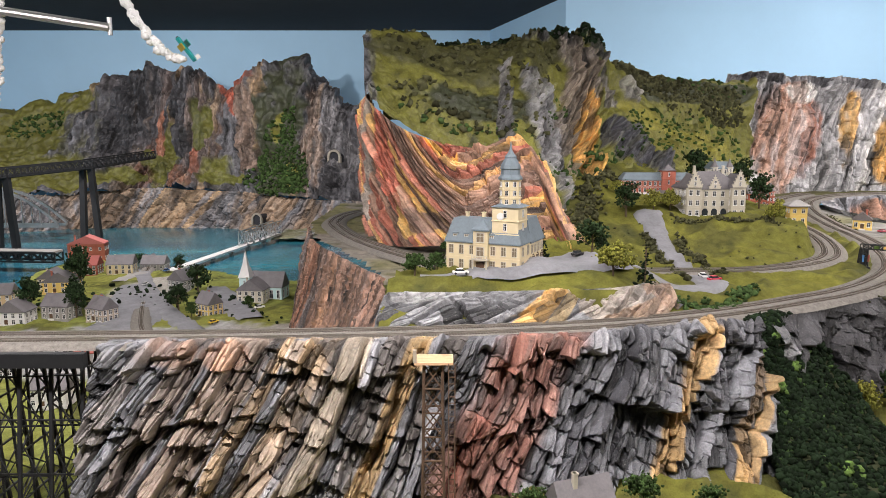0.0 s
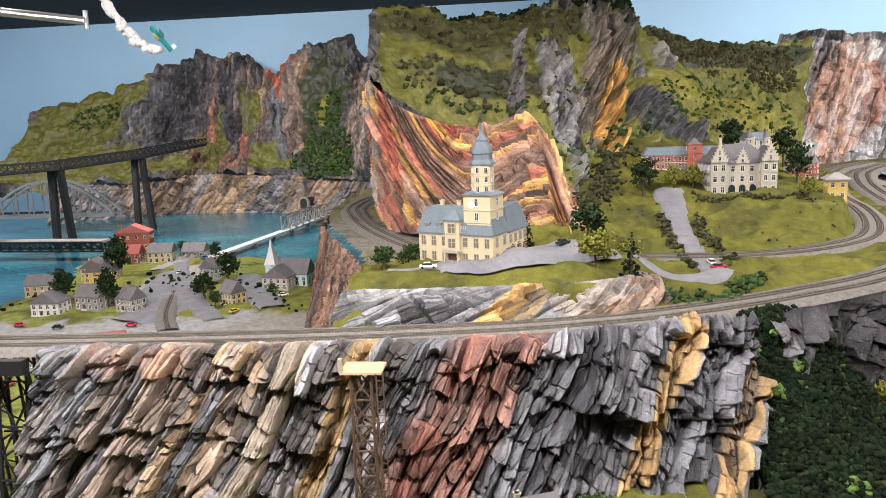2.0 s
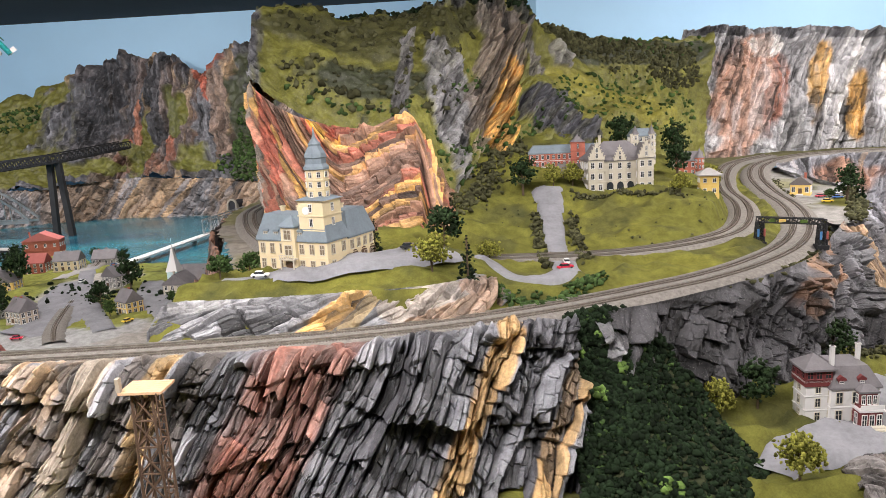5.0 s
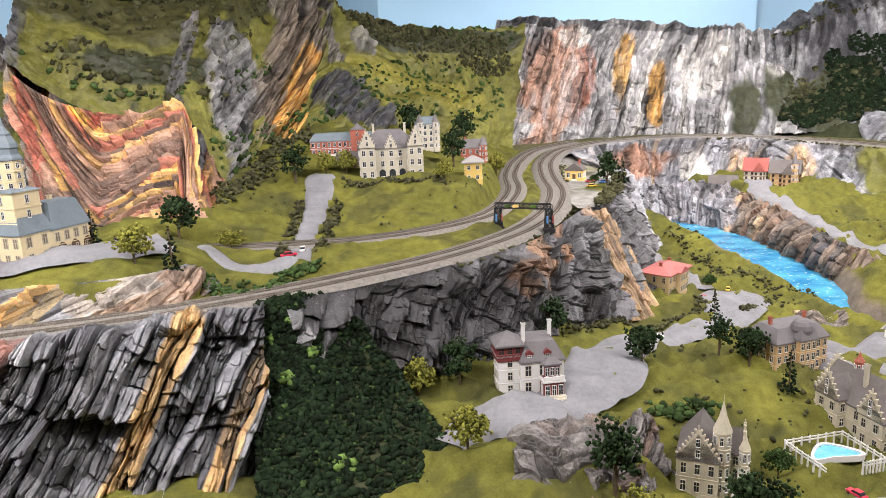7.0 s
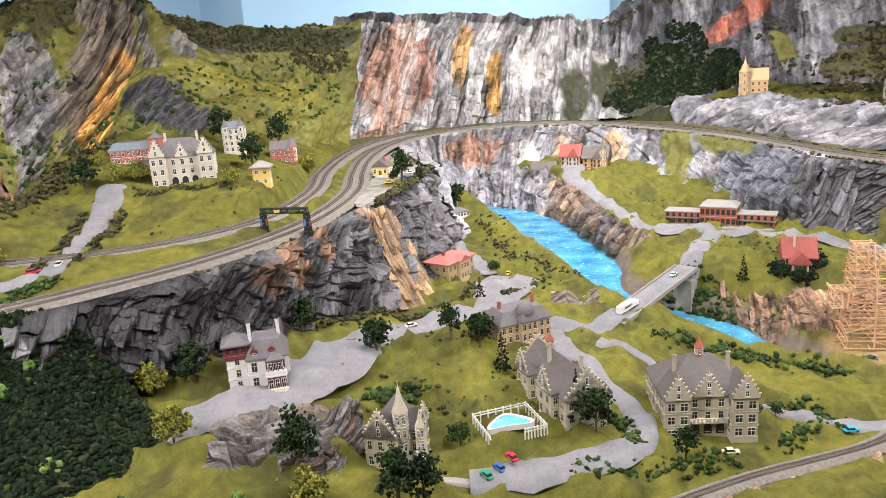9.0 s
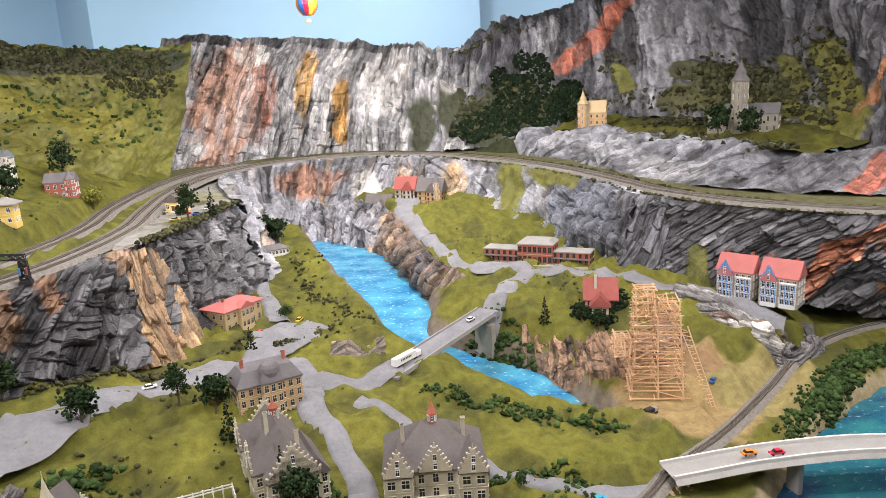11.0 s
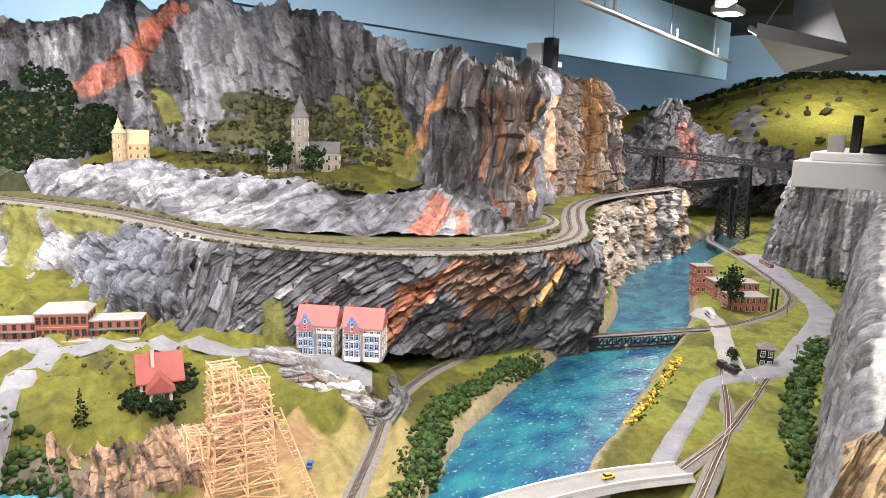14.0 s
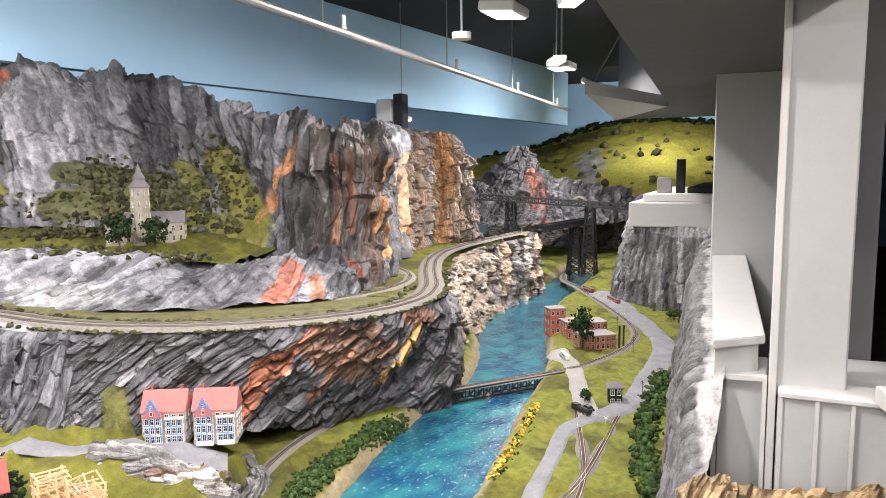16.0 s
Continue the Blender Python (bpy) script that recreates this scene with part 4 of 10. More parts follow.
cliff("ochre tongue of rock below the curve", "rock_tongue",
      [[(2.36, 3.04, 0.48), (2.46, 3.06, 0.47), (2.56, 3.12, 0.46), (2.66, 3.30, 0.46)],
       [(2.36, 3.24, 0.70), (2.42, 3.22, 0.71), (2.50, 3.30, 0.71), (2.57, 3.44, 0.68)],
       [(2.36, 3.46, 0.90), (2.40, 3.42, 0.91), (2.45, 3.46, 0.91), (2.50, 3.58, 0.90)]],
      90, 120, (0.30, 0.20, 0.11), streaky=0.5, dip=100, slab=0.05, length=0.3, depth=0.04, rough=0.02, seed=41.0, alt=(TANR, BROWN), mix=0.2)
def bank(label, name, land, foot, crest, colour, swell=0.03, **kw):
    """A rock bank that breaks out of the ground between two lines on it, its edges buried."""
    f, c = spline([(x, y, 0) for x, y in foot], 9), spline([(x, y, 0) for x, y in crest], 9)
    rows = []
    for g, up in ((-0.15, -0.05), (0.0, 0.0), (0.3, swell), (0.65, swell), (0.95, 0.6 * swell), (1.2, -0.05)):
        q = f[:, :2] * (1 - g) + c[:, :2] * g
        z = land.z(q[:, 0], q[:, 1]) + up * (np.array([0.2] + [1] * 7 + [0.2]) if up > 0 else 1)
        rows.append([(a, b, h) for (a, b), h in zip(q, z)])
    return cliff(label, name, rows, 240, 110, colour, **kw)


bank("brown and grey rock bank beside the drive", "rock_bank", valley, [(1.66, 1.88), (1.80, 1.80), (2.0, 1.84), (2.16, 1.98)], [(1.68, 2.06), (1.82, 2.08), (1.98, 2.12), (2.14, 2.14)],
     (0.13, 0.12, 0.115), 0.03, dip=25, slab=0.04, length=0.16, depth=0.04, rough=0.03, crag=0.05, crag_size=0.14, seed=43.0, alt=(PALE, BROWN), mix=0.2)
bank("grey rock outcrop on the creek meadow", "rock_bank", valley, [(3.16, 2.96), (3.3, 2.9), (3.42, 2.94)], [(3.2, 3.08), (3.32, 3.06), (3.44, 3.06)],
     (0.15, 0.13, 0.11), 0.015, dip=25, slab=0.03, length=0.12, depth=0.02, rough=0.02, seed=44.0, alt=(BROWN, TANR), mix=0.2)
cliff("brown and grey rock wall of the creek bank", "rock_creek_bank",
      [[(3.36, 5.16, 0.44), (3.55, 4.97, 0.43), (3.68, 4.81, 0.43), (3.775, 4.63, 0.42), (3.81, 4.22, 0.38), (3.83, 3.86, 0.35), (3.875, 3.62, 0.32), (3.96, 3.46, 0.34)],
       [(3.36, 5.24, 0.62), (3.57, 5.07, 0.62), (3.74, 4.93, 0.62), (3.82, 4.68, 0.60), (3.845, 4.2, 0.54), (3.875, 3.83, 0.50), (3.93, 3.64, 0.46), (4.0, 3.5, 0.44)],
       [(3.40, 5.5, 0.72), (3.66, 5.34, 0.72), (3.88, 5.12, 0.73), (3.95, 4.78, 0.71), (3.96, 4.2, 0.62), (3.98, 3.9, 0.56), (4.05, 3.72, 0.52), (4.09, 3.56, 0.485)]],
      280, 110, (0.15, 0.115, 0.09), dip=85, slab=0.05, length=0.2, depth=0.05, rough=0.03, crag=0.05, crag_size=0.16, seed=45.0, alt=(DARK, TANR, BROWN), mix=0.2,
      marks=[(0.0, 0.6, 0.30, 0.5, 0.25, 0.22, (0.24, 0.24, 0.262), 1)])
bank("brown gullied bank below the red-roofed house", "rock_gullies", valley, [(4.12, 3.06), (4.20, 2.86), (4.30, 2.68), (4.46, 2.56), (4.66, 2.56), (4.84, 2.68)], [(4.14, 3.12), (4.26, 2.94), (4.38, 2.84), (4.52, 2.77), (4.68, 2.76), (4.84, 2.84)],
     (0.24, 0.155, 0.10), 0.02, dip=95, slab=0.026, length=0.10, depth=0.022, rough=0.03, crag=0.05, crag_size=0.09, seed=47.0, alt=(BROWN, TANR, PINK), mix=0.2)
bank("grey rock apron below the twin houses", "rock_apron", valley, [(4.98, 3.0), (5.06, 2.74), (5.18, 2.54), (5.36, 2.46), (5.52, 2.52), (5.60, 2.62)], [(5.04, 3.04), (5.16, 2.80), (5.28, 2.64), (5.40, 2.58), (5.5, 2.62), (5.58, 2.72)],
     (0.15, 0.145, 0.145), 0.04, dip=20, slab=0.035, length=0.16, depth=0.035, rough=0.03, crag=0.05, crag_size=0.14, seed=49.0, alt=(WHITISH, DARK, BROWN), mix=0.18)
cliff("brown and ochre rock wall below the valley line", "rock_lowwall",
      [[(1.7, 1.02, 0.05), (2.5, 1.14, 0.05), (3.2, 1.27, 0.05), (3.8, 1.4, 0.05), (4.2, 1.6, 0.05)],
       [(1.85, 1.18, 0.24), (2.6, 1.32, 0.24), (3.25, 1.46, 0.23), (3.88, 1.57, 0.2), (4.22, 1.78, 0.17)],
       [(1.9, 1.26, 0.30), (2.6, 1.41, 0.295), (3.25, 1.55, 0.285), (3.88, 1.66, 0.245), (4.2, 1.86, 0.215)]],
      260, 60, (0.28, 0.19, 0.12), dip=60, slab=0.05, length=0.2, depth=0.05, rough=0.03, seed=51.0, alt=(BROWN, TANR, GREY), mix=0.2)

# wooded slope between the two cliffs
wood_P, wood_u, wood_v = cliff("dark wooded slope", "slope_wooded",
      [[(1.0, 1.80, 0.36), (1.16, 1.72, 0.36), (1.4, 1.72, 0.36), (1.62, 1.82, 0.38)],
       [(0.97, 2.06, 0.66), (1.08, 2.08, 0.66), (1.2, 2.10, 0.64), (1.44, 2.20, 0.56)],
       [(0.97, 2.20, 0.925), (1.02, 2.22, 0.93), (1.09, 2.255, 0.93), (1.2, 2.33, 0.90)]],
      120, 120, MOSS, rock=0.1, dip=60, slab=0.05, depth=0.02, rough=0.03, seed=13.0, material=GRASS)

# pale and pink cliff behind the back line
cliff("tall pale cliff with red and ochre streaks", "cliff_pale",
      [[(2.2, 6.0, 0.98), (2.85, 6.12, 1.0), (3.25, 6.28, 1.0), (3.65, 6.3, 1.0), (4.1, 6.22, 1.0), (4.5, 5.95, 1.0), (4.75, 5.7, 0.99), (5.05, 5.9, 1.0)],
       [(2.38, 6.25, 1.6), (3.0, 6.3, 1.6), (3.35, 6.42, 1.6), (3.75, 6.45, 1.6), (4.15, 6.4, 1.55), (4.55, 6.15, 1.5), (4.85, 6.0, 1.5), (5.15, 6.2, 1.5)],
       [(2.5, 6.42, 2.04), (3.1, 6.5, 2.05), (3.5, 6.58, 2.03), (3.9, 6.62, 2.0), (4.3, 6.6, 1.95), (4.65, 6.5, 1.9), (4.95, 6.4, 1.86), (5.2, 6.6, 1.84)]],
      480, 260, (0.39, 0.387, 0.392), dip=80, slab=0.05, length=0.3, depth=0.05, rough=0.05, shelf=0.05, crag=0.17, crag_size=0.5, streaky=0.5, wash=0.45, seed=15.0, alt=(GREY, WHITISH, PALE), mix=0.2,
      zones=[(0.15, 0.45, 0.08, 0.5, (0.38, 0.24, 0.18), 1), (0.24, 0.5, 0.05, 0.36, (0.36, 0.17, 0.12), 1), (0.20, 0.8, 0.06, 0.12, WHITISH, 1), (0.38, 0.55, 0.03, 0.3, (0.46, 0.30, 0.13), 1), (0.50, 0.35, 0.028, 0.3, (0.46, 0.27, 0.09), 1), (0.62, 0.6, 0.08, 0.3, WHITISH, 1), (0.74, 0.2, 0.05, 0.25, MOSS, 0.2), (0.88, 0.3, 0.12, 0.3, MOSS, 0.2), (0.84, 0.55, 0.04, 0.1, WHITISH, 1), (0.3, 0.96, 0.5, 0.05, DARK, 0.8)])

# low rock wall under the back line, round the bay of the valley
cliff("pale grey and brown rock wall under the back line", "cliff_bay",
      [[(2.98, 4.1, 0.46), (3.05, 4.75, 0.48), (3.3, 5.2, 0.46), (3.75, 5.35, 0.48), (4.15, 5.2, 0.66), (4.45, 4.85, 0.62), (4.70, 4.35, 0.58), (4.82, 3.85, 0.5), (4.98, 3.4, 0.45)],
       [(2.92, 4.3, 0.75), (3.0, 5.0, 0.75), (3.3, 5.45, 0.76), (3.75, 5.62, 0.8), (4.22, 5.45, 0.84), (4.58, 5.0, 0.80), (4.82, 4.5, 0.76), (4.90, 3.95, 0.72), (5.03, 3.45, 0.70)],
       [(2.84, 4.5, 0.965)] + [(x, y, z - 0.006) for x, y, z in offset_line(MAIN[16:25], -0.095, 8)]],
      500, 140, (0.215, 0.217, 0.235), dip=70, slab=0.06, length=0.3, depth=0.05, rough=0.06, shelf=0.05, crag=0.14, crag_size=0.4, streaky=0.45, rim=0.1, wash=0.45, seed=17.0, alt=(PALE, GREY, TANR), mix=0.18,
      zones=[(0.3, 0.7, 0.07, 0.25, PINK, 1), (0.42, 0.5, 0.03, 0.4, WHITISH, 1), (0.60, 0.5, 0.02, 0.4, TANR, 1), (0.72, 0.55, 0.04, 0.6, GREEN, 0.05), (0.80, 0.9, 0.05, 0.14, GREEN, 0.1), (0.66, 0.5, 0.03, 0.5, (0.2, 0.21, 0.23), 1)],
      marks=[(0.86, 0.75, 0.875, 0.15, 0.24, 0.26, (0.125, 0.135, 0.16), 1), (0.93, 0.8, 0.95, 0.15, 0.16, 0.2, (0.115, 0.122, 0.145), 1), (0.985, 0.7, 0.985, 0.15, 0.12, 0.14, (0.10, 0.105, 0.12), 1), (0.80, 0.95, 0.86, 0.9, 0.10, 0.06, GREEN, 0.05)])

# lower east cliff with the twin houses at its foot
cliff("grey slab cliff with red and ochre veins by the river", "cliff_east",
      [[(4.95, 3.5, 0.45), (5.2, 3.15, 0.40), (5.5, 2.95, 0.38), (5.8, 2.82, 0.33), (6.15, 2.74, 0.24), (6.6, 2.55, 0.18), (7.0, 2.36, 0.08), (7.25, 2.42, 0.08), (7.6, 2.75, 0.08)],
       [(5.02, 3.52, 0.70), (5.28, 3.15, 0.66), (5.58, 2.88, 0.64), (5.85, 2.68, 0.62), (6.2, 2.52, 0.58), (6.6, 2.38, 0.52), (6.95, 2.28, 0.46), (7.2, 2.40, 0.46), (7.55, 2.72, 0.46)],
       [(5.1, 3.48, 0.89), (5.34, 3.12, 0.875), (5.66, 2.76, 0.86), (5.92, 2.52, 0.85), (6.28, 2.34, 0.84), (6.62, 2.28, 0.835), (6.9, 2.30, 0.83), (7.15, 2.42, 0.82), (7.5, 2.62, 0.82)]],
      520, 190, (0.090, 0.089, 0.097), dip=48, slab=0.045, length=0.24, depth=0.05, rough=0.02, shelf=0.05, crag=0.06, crag_size=0.3, rim=0.1, tier=(0.22, 0.04), seed=19.0, alt=(DARK, (0.13, 0.13, 0.14), (0.2, 0.2, 0.21)), mix=0.18,
      zones=[(0.82, 0.5, 0.18, 0.7, (0.06, 0.055, 0.055), 1), (0.99, 0.5, 0.06, 0.6, (0.16, 0.12, 0.1), 1)],
      marks=[(0.375, 0.92, 0.325, 0.55, 0.06, 0.11, (0.44, 0.17, 0.10), 1), (0.325, 0.55, 0.315, 0.12, 0.11, 0.07, (0.42, 0.17, 0.10), 1), (0.40, 0.85, 0.52, 0.55, 0.12, 0.16, (0.16, 0.09, 0.06), 1), (0.47, 0.6, 0.45, 0.3, 0.05, 0.04, (0.26, 0.13, 0.08), 1), (0.60, 0.90, 0.57, 0.35, 0.035, 0.045, (0.46, 0.26, 0.08), 1), (0.55, 0.95, 0.64, 0.9, 0.04, 0.04, (0.24, 0.13, 0.09), 1), (0.135, 0.05, 0.12, 0.42, 0.07, 0.05, (0.12, 0.12, 0.03), 0.05)])
cliff("mid-grey jutting rock pillar between the depot and the twin houses", "rock_pillar",
      [[(5.06, 3.95, 0.45), (4.93, 3.72, 0.43), (4.93, 3.46, 0.42), (5.04, 3.28, 0.41), (5.18, 3.24, 0.41), (5.30, 3.34, 0.42)],
       [(5.08, 3.90, 0.70), (4.99, 3.68, 0.70), (4.99, 3.46, 0.70), (5.07, 3.33, 0.68), (5.17, 3.29, 0.68), (5.28, 3.34, 0.68)],
       [(5.14, 3.86, 0.93), (5.06, 3.66, 0.92), (5.07, 3.50, 0.91), (5.13, 3.40, 0.905), (5.20, 3.34, 0.90), (5.28, 3.30, 0.89)]],
      200, 130, (0.105, 0.107, 0.118), dip=75, slab=0.05, length=0.3, depth=0.04, rough=0.03, crag=0.06, crag_size=0.22, rim=0.08, seed=20.0, alt=(DARK, (0.19, 0.19, 0.205), (0.13, 0.13, 0.14)), mix=0.18)

# white shelf and lawn with the castles
cliff("white-washed grey rock shelf above the line", "cliff_white",
      [[(5.12, 5.3, 0.98), (5.3, 4.9, 0.96), (5.36, 4.3, 0.94), (5.42, 3.75, 0.92), (5.65, 3.42, 0.89), (6.0, 3.12, 0.87), (6.4, 2.86, 0.85), (6.7, 2.75, 0.85)],
       [(5.16, 5.4, 1.08), (5.42, 4.95, 1.10), (5.46, 4.3, 1.08), (5.55, 3.75, 1.06), (5.72, 3.52, 1.03), (6.02, 3.25, 0.96), (6.4, 3.0, 0.98), (6.75, 2.9, 1.0)],
       [(5.3, 5.5, 1.14), (5.62, 5.0, 1.17), (5.62, 4.4, 1.14), (5.72, 3.85, 1.12), (5.82, 3.62, 1.10), (6.1, 3.35, 1.06), (6.45, 3.15, 1.1), (6.8, 3.0, 1.1)],
       [(5.6, 5.7, 1.12), (5.9, 5.1, 1.1), (5.9, 4.5, 1.08), (6.0, 3.95, 1.06), (6.1, 3.75, 1.04), (6.4, 3.55, 1.02), (6.7, 3.3, 1.0), (7.0, 3.1, 1.0)]],
      360, 140, (0.20, 0.203, 0.222), streaky=0.6, dip=40, slab=0.05, length=0.2, depth=0.022, rough=0.05, shelf=0.025, crag=0.09, crag_size=0.3, seed=21.0, alt=((0.27, 0.272, 0.29), (0.14, 0.14, 0.155)), mix=0.18,
      zones=[(0.74, 0.4, 0.10, 0.9, (0.12, 0.12, 0.13), 1), (0.97, 0.4, 0.08, 0.9, DARK, 1)],
      marks=[(0.78, 0.05, 0.86, 0.42, 0.06, 0.09, (0.32, 0.115, 0.08), 1), (0.85, 0.02, 0.895, 0.30, 0.04, 0.04, (0.36, 0.16, 0.11), 1), (0.35, 0.2, 0.5, 0.2, 0.10, 0.08, (0.30, 0.30, 0.31), 1), (0.1, 0.3, 0.3, 0.3, 0.08, 0.10, (0.27, 0.27, 0.285), 1)])
lawn = Land([(5.3, 5.5, 1.14), (5.64, 4.95, 1.15), (5.66, 4.4, 1.13), (5.76, 3.85, 1.11), (5.85, 3.6, 1.09), (6.1, 3.4, 1.06), (6.4, 4.4, 1.2), (6.2, 4.9, 1.22), (6.6, 3.7, 1.18), (6.3, 3.6, 1.12), (5.9, 5.6, 1.3)], 0.02, 6.0)
tagged(lawn.mesh("ground_lawn", 5.3, 6.8, 3.3, 5.9, 0.03, lambda X, Y: X > np.interp(Y, [3.3, 3.6, 3.85, 4.4, 5.0, 5.5], [6.15, 5.85, 5.72, 5.62, 5.6, 5.3]), GREEN, [(6.3, 4.6, 0.3, 0.5, OLIVE)]), "olive flocked lawn around the castles", "ground", kind="structure")

# east mountain up to its ridge, round to the far bluff
east_P, east_u, east_v = cliff("grey eastern mountain with orange streaks", "mountain_east",
      [[(4.72, 5.75, 0.98), (5.15, 5.5, 1.06), (5.9, 5.25, 1.2), (6.4, 4.5, 1.22), (6.55, 3.8, 1.18), (6.45, 3.15, 0.95), (6.85, 2.83, 0.84), (7.38, 2.96, 0.83), (7.75, 3.22, 0.82), (8.5, 3.5, 0.82)],
       [(4.86, 6.05, 1.5), (5.3, 5.85, 1.55), (5.95, 5.45, 1.65), (6.5, 4.7, 1.65), (6.85, 3.95, 1.55), (6.8, 3.35, 1.45), (6.92, 2.90, 1.45), (7.35, 2.93, 1.4), (7.8, 3.25, 1.4), (8.6, 3.58, 1.4)],
       [(4.95, 6.4, 1.86), (5.4, 6.2, 2.02), (5.95, 5.75, 2.2), (6.45, 5.0, 2.28), (6.9, 4.2, 2.08), (7.0, 3.5, 1.88), (6.97, 2.98, 1.81), (7.36, 2.96, 1.81), (7.9, 3.3, 1.83), (8.7, 3.62, 1.85)],
       [(5.0, 7.0, 1.7), (5.6, 6.9, 1.9), (6.3, 6.4, 2.0), (6.9, 5.6, 2.05), (7.5, 4.8, 2.0), (7.8, 4.2, 1.9), (8.0, 3.9, 1.86), (8.2, 4.0, 1.84), (8.5, 4.2, 1.84), (9, 4.4, 1.84)]],
      580, 290, (0.135, 0.135, 0.146), dip=80, slab=0.075, length=0.6, depth=0.06, rough=0.05, shelf=0.06, crag=0.17, crag_size=0.45, streaky=0.55, wash=0.4, seed=23.0, alt=(GREY, DARK, DARK), mix=0.2,
      zones=[(0.12, 0.2, 0.07, 0.2, MOSS, 0.2), (0.06, 0.12, 0.05, 0.14, MOSS, 0.2), (0.04, 0.4, 0.03, 0.14, PALE, 1), (0.17, 0.5, 0.02, 0.2, PALE, 1), (0.36, 0.12, 0.09, 0.12, OLIVE, 0.15), (0.66, 0.35, 0.10, 0.6, (0.06, 0.052, 0.05), 1)],
      marks=[(0.635, 0.56, 0.62, 0.08, 0.26, 0.24, (0.062, 0.054, 0.05), 1), (0.69, 0.55, 0.70, 0.08, 0.16, 0.16, (0.085, 0.058, 0.043), 1), (0.56, 0.48, 0.575, 0.06, 0.10, 0.12, (0.075, 0.073, 0.076), 1), (0.290, 0.62, 0.235, 0.46, 0.06, 0.07, (0.38, 0.13, 0.085), 1), (0.235, 0.46, 0.185, 0.37, 0.08, 0.10, (0.38, 0.14, 0.095), 1), (0.315, 0.56, 0.262, 0.10, 0.17, 0.12, (0.26, 0.26, 0.28), 1), (0.36, 0.60, 0.345, 0.36, 0.20, 0.14, (0.18, 0.18, 0.195), 1), (0.635, 0.5, 0.62, 0.12, 0.05, 0.04, (0.16, 0.085, 0.055), 1), (0.655, 0.52, 0.65, 0.2, 0.03, 0.05, (0.19, 0.09, 0.055), 1), (0.605, 0.5, 0.61, 0.25, 0.02, 0.02, (0.24, 0.22, 0.2), 1), (0.73, 0.5, 0.715, 0.2, 0.035, 0.03, (0.34, 0.17, 0.07), 1), (0.755, 0.35, 0.74, 0.05, 0.05, 0.06, (0.20, 0.11, 0.07), 1), (0.60, 0.12, 0.66, 0.06, 0.06, 0.06, (0.20, 0.08, 0.055), 1), (0.215, 0.30, 0.225, 0.10, 0.10, 0.10, (0.17, 0.17, 0.185), 1), (0.27, 0.30, 0.262, 0.12, 0.10, 0.09, (0.30, 0.30, 0.325), 1), (0.29, 0.52, 0.275, 0.3, 0.07, 0.06, (0.30, 0.30, 0.325), 1), (0.245, 0.31, 0.252, 0.18, 0.05, 0.07, (0.15, 0.15, 0.03), 0.1), (0.31, 0.28, 0.40, 0.22, 0.10, 0.14, (0.06, 0.062, 0.026), 0.2), (0.37, 0.10, 0.48, 0.06, 0.12, 0.12, (0.15, 0.15, 0.03), 0.05), (0.455, 0.38, 0.50, 0.14, 0.16, 0.20, (0.155, 0.15, 0.03), 0.05), (0.41, 0.34, 0.42, 0.24, 0.08, 0.10, (0.13, 0.13, 0.03), 0.1), (0.578, 0.56, 0.508, 0.18, 0.055, 0.035, (0.42, 0.21, 0.10), 1), (0.775, 0.55, 0.745, 0.10, 0.05, 0.04, (0.24, 0.12, 0.06), 1), (0.82, 0.55, 0.775, 0.10, 0.05, 0.05, (0.40, 0.21, 0.08), 1), (0.70, 0.5, 0.69, 0.15, 0.04, 0.03, (0.20, 0.13, 0.09), 1), (0.9, 0.5, 0.87, 0.1, 0.10, 0.10, (0.26, 0.2, 0.15), 1), (0.975, 0.5, 0.96, 0.1, 0.10, 0.10, (0.34, 0.22, 0.13), 1)])

cliff("mossy bank behind the back line", "slope_back",
      [[(4.4, 5.9, 0.9), (4.8, 5.62, 0.95), (5.15, 5.38, 0.95), (5.6, 5.3, 1.0), (6.1, 5.1, 1.05)],
       [(4.45, 6.0, 1.04), (4.85, 5.72, 1.06), (5.2, 5.46, 1.10), (5.65, 5.4, 1.18), (6.1, 5.2, 1.24)],
       [(4.5, 6.3, 1.16), (5.0, 6.0, 1.2), (5.4, 5.75, 1.26), (5.8, 5.55, 1.34), (6.2, 5.3, 1.36)]],
      120, 50, MOSS, rock=0.2, dip=60, slab=0.06, depth=0.03, rough=0.05, seed=53.0, material=GRASS)

bench = Land([(6.8, 2.6, 0.828), (6.8, 3.2, 0.83), (7.8, 3.2, 0.815), (8.6, 3.5, 0.808), (9, 4.2, 0.81), (11, 4, 0.785)], 0.008, 14.0)
tagged(bench.mesh("ground_bench", 6.7, 11.0, 2.4, 4.2, 0.03, lambda X, Y: Y > np.interp(X, [6.7, 7.15, 7.8, 8.6, 11.6], [2.42, 2.52, 2.85, 3.25, 3.75]), GREEN, [(7.2, 2.8, 0.4, 0.2, OLIVE), (8.0, 3.2, 0.4, 0.2, OLIVE)]), "mossy green bench behind the loop of track", "ground", kind="structure")

